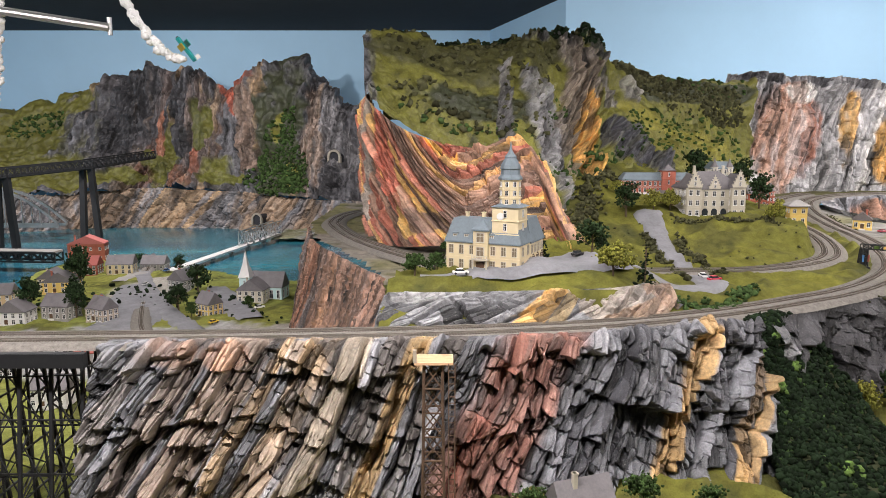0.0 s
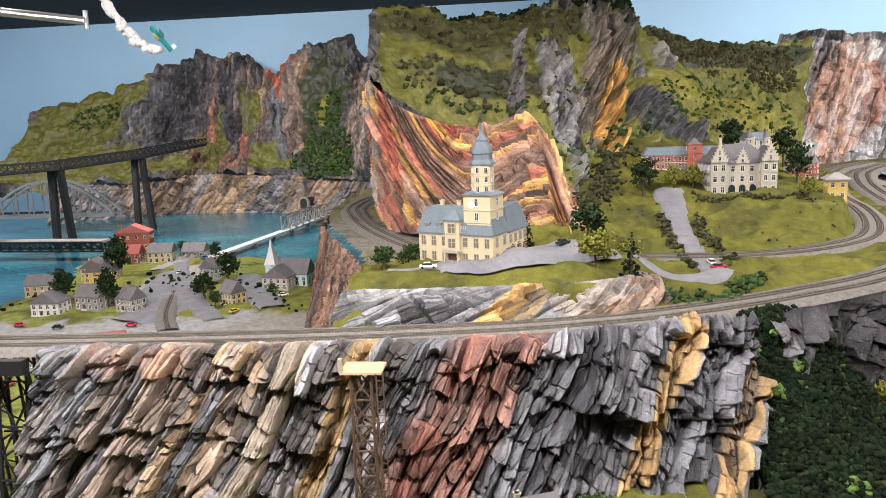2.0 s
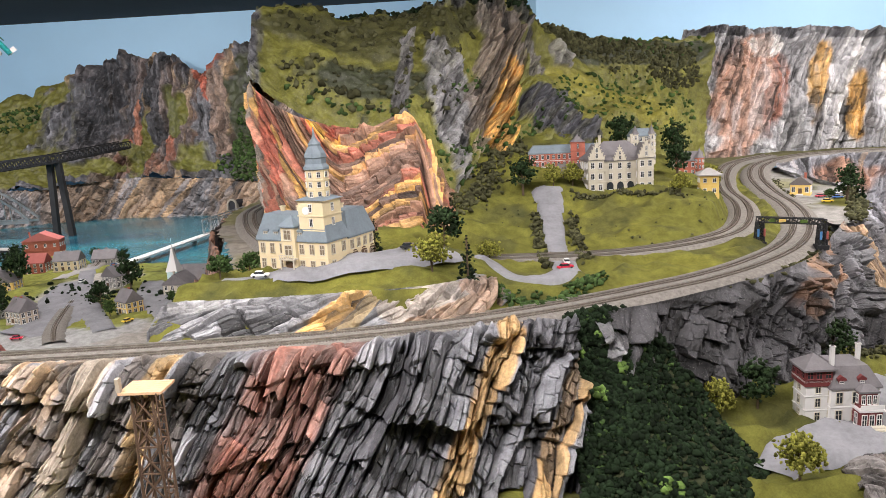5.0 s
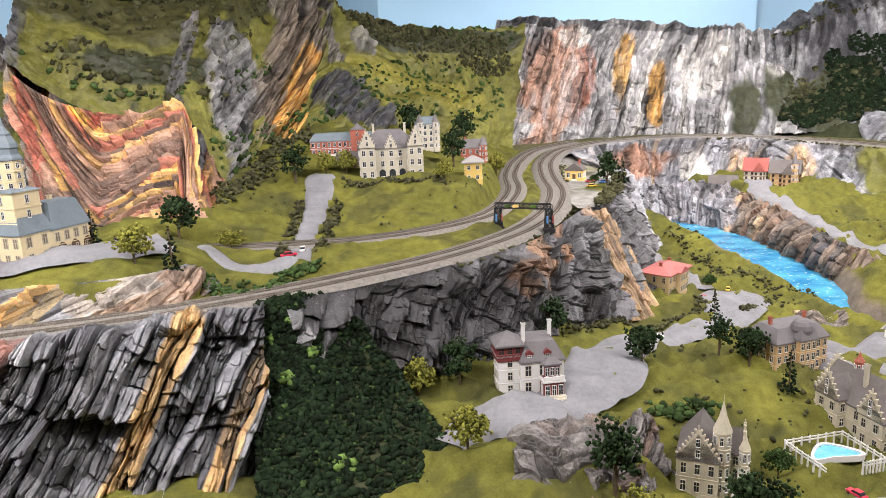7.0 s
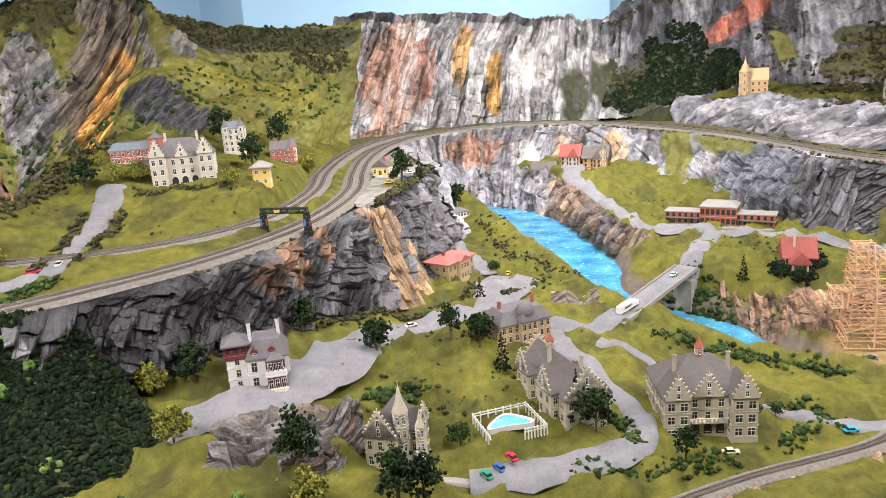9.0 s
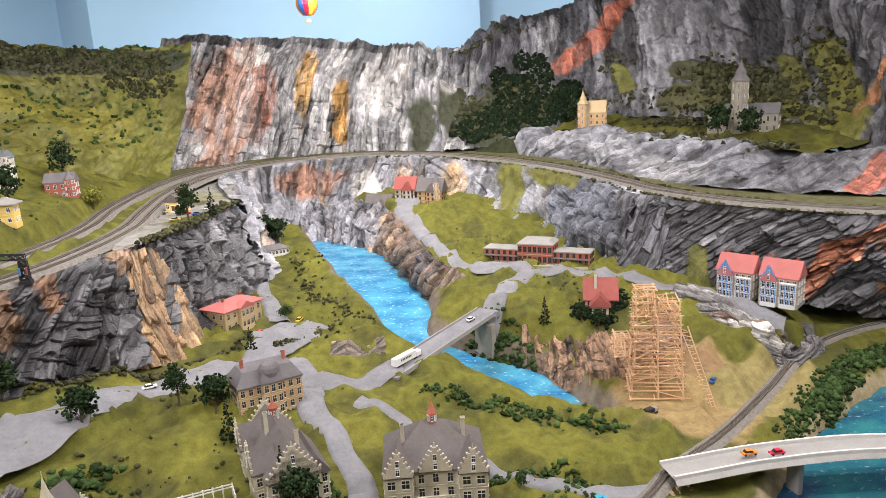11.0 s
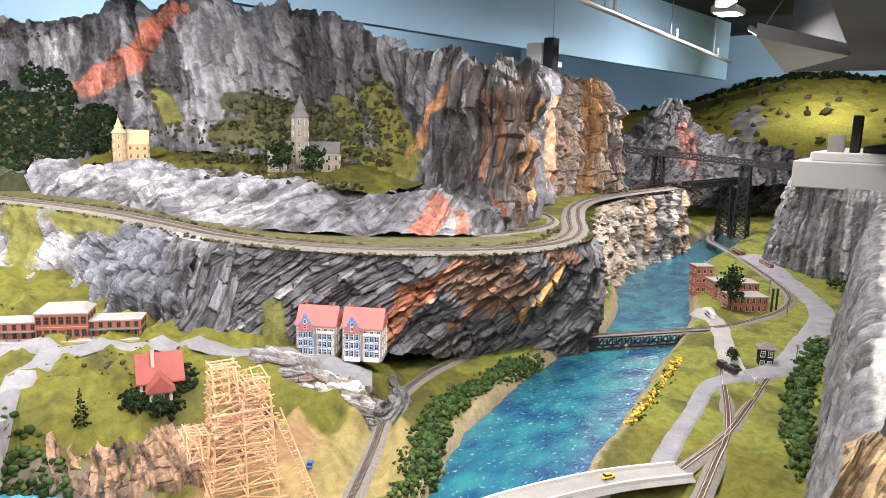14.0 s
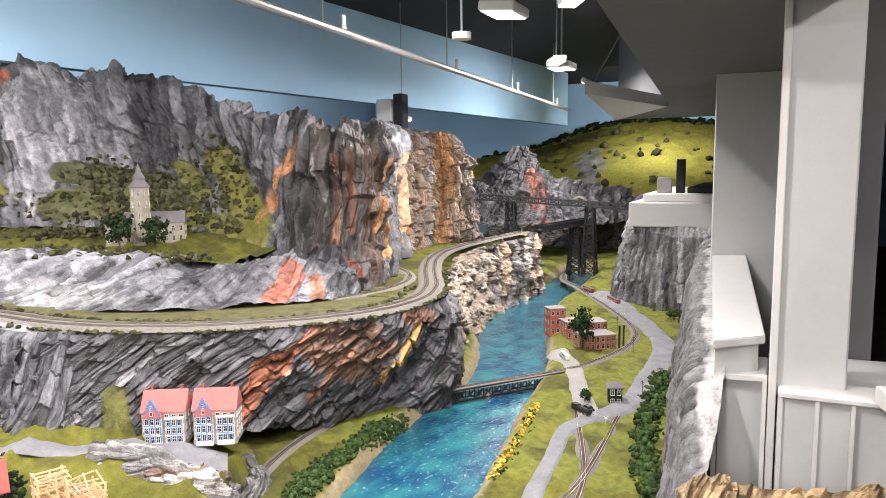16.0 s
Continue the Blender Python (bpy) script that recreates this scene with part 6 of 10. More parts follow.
def hedge(name, land, line, count, spread, sizes, material, label, seed, lift=0.3):
    rs = np.random.RandomState(seed)
    count, sizes = int(count * 2.4), (sizes[0] * 0.6, sizes[1] * 0.62)
    p = spline([(x, y, 0) for x, y in line], 200, True)
    k = rs.randint(0, 200, count)
    x = p[k, 0] + rs.normal(size=count) * spread
    y = p[k, 1] + rs.normal(size=count) * spread
    r = sizes[0] + (sizes[1] - sizes[0]) * rs.rand(count) ** 1.5
    z = land.z(x, y) + r * (lift + 1.1 * rs.rand(count))
    return tagged(clumps(name, np.stack([x, y, z], 1), r, material, None, 1, 0.6, 0.85, seed), label, "bushes", kind="stuff")


hedge("hedge", plateau, [(0.985, 2.8), (0.99, 3.1), (1.0, 3.5)], 120, 0.012, (0.008, 0.020), BUSH, "grey-olive lichen hedge along the drive", 31)
hedge("hedge", plateau, [(1.13, 2.8), (1.14, 3.1), (1.17, 3.5)], 120, 0.012, (0.008, 0.020), BUSH, "grey-olive lichen hedge along the drive", 32)
hedge("hedge", plateau, [(0.75, 2.45), (0.85, 2.38), (0.95, 2.36), (1.05, 2.46), (1.13, 2.55)], 130, 0.02, (0.008, 0.018), LEAF, "green foam bushes beside the crossing", 33)
hedge("hedge", plateau, [(1.2, 3.70), (1.45, 3.66), (1.7, 3.58)], 90, 0.012, (0.008, 0.016), BUSH, "low olive bushes before the mansion", 34)
hedge("hedge", plateau, [(0.62, 3.5), (0.75, 3.7), (0.85, 4.1), (1.0, 4.3)], 160, 0.04, (0.012, 0.026), BUSH, "olive bushes at the foot of the crags", 35)
hedge("hedge", yard, [(2.42, 3.46), (2.52, 3.64), (2.63, 3.82), (2.75, 4.1), (2.86, 4.4)], 190, 0.02, (0.008, 0.024), BUSH, "olive bushes along the edge of the yard", 62)
hedge("hedge", valley, [(2.05, 2.72), (2.3, 2.88), (2.5, 2.95), (2.75, 3.1), (2.85, 3.25)], 170, 0.014, (0.008, 0.018), BUSH, "grey-olive lichen hedge along the road", 36)
hedge("hedge", valley, [(2.95, 3.05), (3.05, 3.15), (3.15, 3.2)], 60, 0.014, (0.008, 0.018), BUSH, "grey-olive lichen hedge along the road", 37)
hedge("hedge", valley, [(3.2, 4.4), (3.22, 3.9), (3.34, 3.5), (3.42, 3.3)], 70, 0.02, (0.008, 0.018), BUSH, "low bushes on the creek bank", 38)
hedge("hedge", valley, [(3.5, 2.55), (3.7, 2.4), (3.9, 2.3), (4.15, 2.2)], 130, 0.03, (0.008, 0.022), LEAF, "green bushes along the creek bank", 39)
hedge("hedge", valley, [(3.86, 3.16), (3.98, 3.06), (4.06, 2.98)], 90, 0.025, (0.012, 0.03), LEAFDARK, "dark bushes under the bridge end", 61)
hedge("hedge", valley, [(3.95, 3.2), (4.05, 3.05), (4.12, 2.98)], 120, 0.04, (0.012, 0.028), LEAF, "green bushes at the bridge end", 40)
hedge("hedge", valley, [(4.80, 1.98), (5.1, 2.16), (5.42, 2.33), (5.75, 2.43), (6.0, 2.45)], 420, 0.028, (0.007, 0.020), LEAF, "green foam bushes along the track", 41)
hedge("hedge", valley, [(2.95, 2.1), (3.0, 2.0), (3.02, 1.86), (3.0, 1.78)], 90, 0.012, (0.008, 0.018), LEAF, "green hedge beside the drive", 42)
hedge("hedge", valley, [(3.45, 1.95), (3.65, 1.95), (3.85, 1.9), (3.5, 1.7)], 80, 0.02, (0.008, 0.02), LEAF, "green bushes beside the mansion", 43)
hedge("hedge", valley, [(2.2, 2.2), (2.3, 2.16), (2.36, 2.2)], 50, 0.025, (0.012, 0.026), LEAF, "green bushes beside the chapel", 44)
hedge("hedge", valley, [(4.42, 3.05), (4.5, 2.88), (4.62, 2.95), (4.68, 3.05)], 120, 0.02, (0.010, 0.022), LEAFDARK, "dark bushes round the red-roofed house", 45)
hedge("hedge", valley, [(2.75, 1.7), (3.0, 1.66), (3.3, 1.66)], 60, 0.02, (0.008, 0.018), LEAF, "green bushes along the drive", 46)
hedge("hedge", flats, [(5.95, 0.93), (6.6, 1.08), (7.2, 1.13), (7.9, 1.17)], 420, 0.03, (0.012, 0.032), LEAF, "green bushes at the foot of the aisle wall", 47)
hedge("hedge", flats, [(6.0, 1.655), (6.2, 1.672), (6.45, 1.69), (6.73, 1.72), (6.99, 1.755)], 70, 0.012, (0.006, 0.016), FLOWER, "yellow-flowering bushes on the river bank", 48)
hedge("hedge", flats, [(9.2, 2.5), (10.2, 2.8), (11.2, 3.0)], 160, 0.05, (0.015, 0.035), LEAF, "green bushes on the far bank", 49)
hedge("hedge", flats, [(9.0, 1.1), (9.6, 1.2), (10.4, 1.6)], 160, 0.04, (0.015, 0.04), LEAF, "green bushes below the rock block", 50)
hedge("hedge", lawn, [(5.72, 4.4), (5.8, 3.9), (5.9, 3.66), (6.1, 3.5)], 260, 0.05, (0.012, 0.03), BUSH, "olive bushes along the edge of the lawn", 51)
hedge("hedge", lawn, [(6.0, 4.8), (6.2, 4.5), (6.35, 4.2), (6.45, 3.9)], 200, 0.08, (0.012, 0.03), BUSH, "olive bushes behind the castles", 52)
hedge("hedge", valley, [(5.05, 2.08), (5.35, 2.27), (5.7, 2.4), (6.0, 2.42)], 420, 0.03, (0.008, 0.026), LEAF, "green foam bushes along the river bank", 54)
hedge("hedge", flats, [(6.06, 2.43), (6.3, 2.42), (6.55, 2.37)], 260, 0.03, (0.008, 0.024), LEAF, "green foam bushes along the river bank", 55)
hedge("hedge", flats, [(5.98, 1.64), (6.3, 1.67), (6.6, 1.70), (6.9, 1.74)], 40, 0.02, (0.006, 0.016), LEAF, "small green bushes among the flowers", 56)
hedge("hedge", valley, [(2.2, 2.0), (2.4, 2.3), (2.55, 2.15), (2.85, 2.3), (2.95, 2.6), (2.6, 2.65)], 55, 0.08, (0.005, 0.017), BUSH, "scattered olive tufts on the meadow", 57)
hedge("hedge", valley, [(3.1, 3.1), (3.3, 3.4), (3.25, 3.9), (3.3, 4.5)], 55, 0.08, (0.005, 0.017), BUSH, "scattered olive tufts on the creek meadow", 58)
hedge("hedge", valley, [(4.2, 3.5), (4.4, 3.3), (4.6, 3.1), (4.3, 4.1), (4.4, 3.95)], 55, 0.08, (0.005, 0.017), BUSH, "scattered olive tufts before the depot", 59)
hedge("hedge", plateau, [(0.75, 3.2), (0.8, 3.6), (1.3, 3.2), (1.7, 3.4), (1.9, 3.7), (2.0, 4.1)], 30, 0.08, (0.005, 0.014), BUSH, "scattered olive tufts on the lawn", 60)
def verge(name, line, off, count, sizes, material, label, seed):
    """Tufts along the edge of a line of track."""
    rs = np.random.RandomState(seed)
    p = offset_line(line, off, 900)[rs.randint(0, 900, count)]
    r = sizes[0] + (sizes[1] - sizes[0]) * rs.rand(count) ** 2
    q = p[:, :3] + rs.normal(size=(count, 3)) * np.array((0.012, 0.012, 0.0))
    q[:, 2] += 0.2 * r - 0.012
    return tagged(clumps(name, q, r, material, None, 1, 0.5, 0.7, seed), label, "bushes", kind="stuff")


verge("verge_tufts", MAIN[19:31], -0.10, 420, (0.006, 0.016), BUSH, "olive tufts and gravel along the edge of the line", 71)
verge("verge_tufts", MAIN[19:30], 0.13, 420, (0.006, 0.020), BUSH, "olive tufts beside the line", 72)
verge("verge_tufts", MAIN[8:16], -0.10, 160, (0.004, 0.012), BUSH, "olive tufts along the edge of the curve", 73)
hedge("hedge", shore, [(-3.3, 4.9), (-2.7, 5.3), (-1.9, 5.3), (-1.6, 5.0), (-1.2, 4.7)], 60, 0.15, (0.014, 0.04), LEAFDARK, "dark bushes among the village houses", 53)

# ---- roads ----
def road(name, land, line, material, label, lift=0.006):
    pts = spline([(x, y, w) for x, y, w in line], max(12, int(sum(math.dist(line[k][:2], line[k + 1][:2]) for k in range(len(line) - 1)) / 0.03)), True)
    x, y, w = pts.T
    t = np.gradient(pts[:, :2], axis=0)
    t /= np.linalg.norm(t, axis=1, keepdims=True) + 1e-9
    n = np.stack([-t[:, 1], t[:, 0]], 1)
    s = np.linspace(-0.5, 0.5, 9)
    G = np.zeros((len(x), 9, 3))
    for k, q in enumerate(s):
        wk = w * (1 + (0.10 * fbm(np.arange(len(x)) * 0.4, np.full(len(x), q * 3), 2, len(x)) if k in (0, 8) else 0))
        G[:, k, :2] = pts[:, :2] + n * (q * wk)[:, None]
    zc = land.z(G[..., 0], G[..., 1])
    G[..., 2] = 0.5 * zc + 0.5 * zc.max(axis=1, keepdims=True) + lift
    G[:, 0, 2] = G[:, 8, 2] = G[:, 1, 2] - 0.02
    G[:, 8, 2] = G[:, 7, 2] - 0.02
    return tagged(new(name, grid_mesh(name, G, None, material)), label, "road", kind="structure")


road("road_drive", plateau, [(1.09, 3.75, 0.16), (1.07, 3.4, 0.11), (1.05, 3.0, 0.10), (1.05, 2.75, 0.11), (1.05, 2.66, 0.11), (0.98, 2.58, 0.11), (0.86, 2.58, 0.08), (0.74, 2.68, 0.07)], ROAD, "pale grey drive over the crossing")
road("road_terrace", plateau, [(-0.08, 2.42, 0.06), (0.08, 2.42, 0.12), (0.26, 2.45, 0.20), (0.46, 2.55, 0.26), (0.62, 2.64, 0.28)], ROAD, "pale paved terrace round the hall")
road("road_valley", valley, [(1.50, 2.05, 0.14), (1.62, 2.14, 0.18), (1.86, 2.22, 0.22), (2.08, 2.42, 0.30), (2.22, 2.62, 0.20), (2.42, 2.78, 0.13), (2.62, 2.86, 0.14), (2.85, 3.0, 0.16), (2.98, 3.22, 0.34), (3.1, 3.42, 0.30)], ROAD, "pale grey winding valley road")
road("road_bridge", valley, [(2.95, 2.95, 0.2), (3.05, 2.72, 0.16), (3.25, 2.68, 0.13), (3.42, 2.76, 0.12)], ROAD, "pale grey road to the bridge")
road("road_depot", valley, [(3.96, 3.14, 0.12), (4.2, 3.36, 0.12), (4.42, 3.6, 0.13), (4.2, 3.72, 0.12), (4.08, 3.95, 0.11), (4.02, 4.3, 0.11), (4.02, 4.75, 0.13), (4.12, 5.0, 0.2)], ROAD, "pale grey road up to the depot")
road("road_east", valley, [(4.42, 3.58, 0.12), (4.7, 3.3, 0.11), (4.95, 3.12, 0.11), (5.2, 2.88, 0.16), (5.4, 2.66, 0.18)], ROAD, "pale grey road before the twin houses")
road("road_mansions", valley, [(2.44, 1.78, 0.13), (2.64, 1.74, 0.15), (2.86, 1.74, 0.14), (3.02, 1.80, 0.12), (3.10, 1.96, 0.11), (3.08, 2.2, 0.10), (3.02, 2.5, 0.11), (3.05, 2.7, 0.12)], ROAD, "pale grey drive between the mansions")
road("road_pink", valley, [(3.0, 3.5, 0.12), (2.98, 3.8, 0.09), (2.96, 4.2, 0.10), (2.98, 4.5, 0.2)], ROAD, "pale grey lane behind the pink-roofed house")
road("road_south", valley, [(3.2, 2.5, 0.07), (3.36, 2.3, 0.06), (3.5, 2.05, 0.06), (3.75, 1.86, 0.08), (4.05, 1.8, 0.09)], ROAD, "narrow grey lane along the creek")
road("path_chapel", valley, [(2.26, 1.86, 0.04), (2.36, 1.82, 0.035), (2.47, 1.77, 0.035)], CONCRETE, "pale footpath to the chapel")
road("road_flats", flats, [(5.58, 1.38, 0.09), (5.82, 1.42, 0.10), (6.3, 1.46, 0.10), (6.66, 1.50, 0.11), (6.9, 1.40, 0.14), (7.2, 1.26, 0.16), (7.8, 1.24, 0.18), (8.4, 1.24, 0.2), (8.9, 1.33, 0.2), (9.5, 1.6, 0.24), (10.6, 2.2, 0.3)], ROAD, "pale grey road along the river flats")
road("road_quay", flats, [(6.9, 1.42, 0.16), (7.3, 1.58, 0.13), (7.8, 1.76, 0.14), (8.2, 2.0, 0.2)], CONCRETE, "pale road to the plant")
road("road_village", shore, [(-1.57, 4.35, 0.16), (-1.85, 4.75, 0.16), (-2.22, 5.31, 0.16), (-2.53, 5.90, 0.14), (-2.81, 6.51, 0.20), (-2.85, 6.92, 0.25), (-2.79, 7.22, 0.12), (-2.79, 7.38, 0.10)], ROAD, "pale grey village street")
road("road_village_east", shore, [(-2.72, 5.81, 0.14), (-2.72, 6.13, 0.18), (-2.78, 6.50, 0.20)], CONCRETE, "pale village street by the causeway")
road("road_village_west", shore, [(-2.21, 4.43, 0.40), (-2.13, 4.62, 0.50), (-2.22, 4.98, 0.45), (-2.40, 5.40, 0.35), (-2.54, 5.70, 0.20)], ROAD, "grey village square")
road("road_church", shore, [(-1.27, 4.59, 0.20), (-1.49, 4.95, 0.26), (-1.69, 5.29, 0.26), (-1.81, 5.56, 0.18)], ROAD, "grey lane before the church")

# ---- model buildings ----
MESHES = {}


def shared(key, build, material):
    """One mesh for alike pieces."""
    if key not in MESHES:
        bm = bmesh.new()
        build(bm)
        me = bpy.data.meshes.new(key[0])
        bm.to_mesh(me)
        bm.free()
        me.materials.append(material)
        MESHES[key] = me
    return MESHES[key]


def piece(name, me, parent, m):
    ob = new(name, me)
    ob.parent = parent
    ob.matrix_local = m
    return ob


def window_at(parent, m, w, h, frame_mat, glass_mat, arched=False):
    """A window: a proud frame with mullions and sill, and its pane."""
    def build(bm):
        t = max(0.0009, w * 0.10)
        xs = (-w / 2 - t, -w / 2, -t * 0.3, t * 0.3, w / 2, w / 2 + t)
        zs = (-t * 1.4, 0, h * 0.6, h * 0.6 + t * 0.6, h, h + t)
        g = [[bm.verts.new((x, 0.001, z)) for z in zs] for x in xs]
        fs = [bm.faces.new((g[i][j], g[i + 1][j], g[i + 1][j + 1], g[i][j + 1])) for i in range(5) for j in range(5) if not (i in (1, 3) and j in (1, 3))]
        out = bmesh.ops.extrude_face_region(bm, geom=fs)["geom"]
        for v in out:
            if isinstance(v, bmesh.types.BMVert):
                v.co.y = -0.0022 if v.co.z > -0.0001 else -0.0036

    def glass(bm):
        box(bm, -w / 2, -0.0007, 0, w / 2, 0.0006, h)
    ob = piece("window", shared(("window", round(w, 4), round(h, 4), frame_mat.name), build, frame_mat), parent, m)
    piece("pane", shared(("pane", round(w, 4), round(h, 4), glass_mat.name), glass, glass_mat), ob, Matrix())
    return ob


def roof_mesh(bm, kind, x0, y0, x1, y1, z, h, over, along):
    x0, y0, x1, y1 = x0 - over, y0 - over, x1 + over, y1 + over
    t = 0.003
    lo = [bm.verts.new(p) for p in ((x0, y0, z - t), (x1, y0, z - t), (x1, y1, z - t), (x0, y1, z - t))]
    hi = [bm.verts.new(p) for p in ((x0, y0, z + t), (x1, y0, z + t), (x1, y1, z + t), (x0, y1, z + t))]
    bm.faces.new(lo[::-1])
    for k in range(4):
        bm.faces.new((lo[k], lo[(k + 1) % 4], hi[(k + 1) % 4], hi[k]))
    cx, cy = (x0 + x1) / 2, (y0 + y1) / 2
    if kind == "flat":
        bm.faces.new(hi)
    elif kind == "pyramid":
        top = bm.verts.new((cx, cy, z + h))
        for k in range(4):
            bm.faces.new((hi[k], hi[(k + 1) % 4], top))
    elif kind == "mansard":
        i = min(x1 - x0, y1 - y0) * 0.2
        up = [bm.verts.new(p) for p in ((x0 + i, y0 + i, z + h), (x1 - i, y0 + i, z + h), (x1 - i, y1 - i, z + h), (x0 + i, y1 - i, z + h))]
        for k in range(4):
            bm.faces.new((hi[k], hi[(k + 1) % 4], up[(k + 1) % 4], up[k]))
        bm.faces.new(up)
    else:
        inset = min(x1 - x0, y1 - y0) * 0.5 if kind == "hip" else 0.0
        if along == "x":
            a, b = bm.verts.new((x0 + inset, cy, z + h)), bm.verts.new((x1 - inset, cy, z + h))
            bm.faces.new((hi[0], hi[1], b, a)); bm.faces.new((hi[2], hi[3], a, b))
            bm.faces.new((hi[1], hi[2], b)); bm.faces.new((hi[3], hi[0], a))
        else:
            a, b = bm.verts.new((cx, y0 + inset, z + h)), bm.verts.new((cx, y1 - inset, z + h))
            bm.faces.new((hi[1], hi[2], b, a)); bm.faces.new((hi[3], hi[0], a, b))
            bm.faces.new((hi[0], hi[1], a)); bm.faces.new((hi[2], hi[3], b))


def block(root, x, y, w, d, h, wall, roof=("gable", 0.05, "x"), roofmat=None, floors=2, cols=4, side=2, win=(0.010, 0.017), frames=WHITE, glass=DARKGLASS, z=0.0, over=0.005, cornice=None, door=None, chimneys=(), dormers=0, sides="FRL"):
    """One wing of a building: wall, plinth, cornice, roof, rows of windows on its sides, dormers and chimneys."""
    bm = bmesh.new()
    box(bm, x, y, z - 0.02, x + w, y + d, z + h, None, 0.0008)
    kind, rh, along = roof
    if kind == "gable":
        if along == "x":
            tri = [[(xx, y, z + h), (xx, y + d, z + h), (xx, y + d / 2, z + h + rh * 0.96)] for xx in (x, x + w)]
        else:
            tri = [[(x, yy, z + h), (x + w, yy, z + h), (x + w / 2, yy, z + h + rh * 0.96)] for yy in (y, y + d)]
        a = [bm.verts.new(q) for q in tri[0]]
        b = [bm.verts.new(q) for q in tri[1]]
        bm.faces.new(a); bm.faces.new(b[::-1])
        for k in range(3):
            bm.faces.new((a[k], b[k], b[(k + 1) % 3], a[(k + 1) % 3]))
    part("wall", bm, wall, root)
    bm = bmesh.new()
    roof_mesh(bm, kind, x, y, x + w, y + d, z + h, rh, over, along)
    part("roof", bm, roofmat or SLATE, root)
    for q in range(floors):
        zz = z + h * (q + 1) / floors
        part("cornice", box(bmesh.new(), x - 0.0022, y - 0.0022, zz - 0.0035, x + w + 0.0022, y + d + 0.0022, zz - 0.001), cornice or wall, root)
    part("plinth", box(bmesh.new(), x - 0.002, y - 0.002, z - 0.018, x + w + 0.002, y + d + 0.002, z + 0.004), cornice or wall, root)
    fh = h / floors
    ww, wh = min(win[0], w / cols * 0.6) if cols else win[0], min(win[1], fh * 0.66)
    for q in range(floors):
        zz = z + fh * q + (fh - wh) * 0.45
        for k in range(cols):
            cx = x + w * (k + 0.5) / cols
            if "F" in sides and not (door is not None and q == 0 and k == door):
                window_at(root, pose(cx, y - 0.0005, zz), ww, wh, frames, glass)
            if "B" in sides:
                window_at(root, pose(cx, y + d + 0.0005, zz, 0, 0, 180), ww, wh, frames, glass)
        for k in range(side):
            cy = y + d * (k + 0.5) / side
            if "R" in sides:
                window_at(root, pose(x + w + 0.0005, cy, zz, 0, 0, 90), ww, wh, frames, glass)
            if "L" in sides:
                window_at(root, pose(x - 0.0005, cy, zz, 0, 0, -90), ww, wh, frames, glass)
    if door is not None:
        cx = x + w * (door + 0.5) / cols
        bm = bmesh.new()
        box(bm, cx - ww * 0.6, y - 0.0015, z, cx + ww * 0.6, y + 0.001, z + wh * 1.25, None, 0.0004)
        part("door", bm, DOORWOOD, root)
        part("door_step", box(bmesh.new(), cx - ww, y - 0.008, z - 0.01, cx + ww, y, z + 0.002), frames, root)
        part("door_hood", box(bmesh.new(), cx - ww * 0.8, y - 0.005, z + wh * 1.3, cx + ww * 0.8, y, z + wh * 1.36), frames, root)
    for cx, cy, ch in chimneys:
        bm = bmesh.new()
        box(bm, cx - 0.006, cy - 0.006, z + h, cx + 0.006, cy + 0.006, z + h + ch, None, 0.0006)
        box(bm, cx - 0.0075, cy - 0.0075, z + h + ch - 0.004, cx + 0.0075, cy + 0.0075, z + h + ch)
        part("chimney", bm, wall if wall in (MANSION, CREAM, IVORY, GREYSTONE, WHITE) else BRICKRED, root)
    for k in range(dormers):
        cx = x + w * (k + 0.5) / dormers
        cy = y + d * 0.08
        bm = bmesh.new()
        box(bm, cx - 0.008, cy, z + h, cx + 0.008, cy + d * 0.3, z + h + 0.016)
        dm = part("dormer", bm, wall, root)
        bm = bmesh.new()
        roof_mesh(bm, "gable", cx - 0.008, cy, cx + 0.008, cy + d * 0.3, z + h + 0.016, 0.010, 0.002, "y")
        part("dormer_roof", bm, roofmat or SLATE, dm)
        window_at(root, pose(cx, cy - 0.0005, z + h + 0.002), 0.009, 0.011, frames, glass)


def step_gable(root, x, y, w, z, h, wall, steps=5, thick=0.006, turn=0.0, win=True):
    """A gable with stepped shoulders and finial, standing up from a wall."""
    m = pose(x, y, z, 0, 0, turn)
    bm = bmesh.new()
    for k in range(steps):
        half = w / 2 * (1 - k / steps)
        box(bm, -half, -thick / 2, h * k / steps, half, thick / 2, h * (k + 1) / steps, m)
        for sgn in (-1, 1):
            box(bm, sgn * half - 0.003, -thick / 2 - 0.001, h * (k + 1) / steps, sgn * half + 0.003, thick / 2 + 0.001, h * (k + 1) / steps + 0.004, m)
    bar(bm, m @ Vector((0, 0, h)), m @ Vector((0, 0, h + 0.016)), 0.003)
    g = part("gable", bm, wall, root)
    if win:
        for dx, dz in ((0, h * 0.12), (0, h * 0.48)):
            window_at(root, m @ pose(dx, -thick / 2 - 0.0006, dz), 0.010, h * 0.24, WHITE, DARKGLASS)


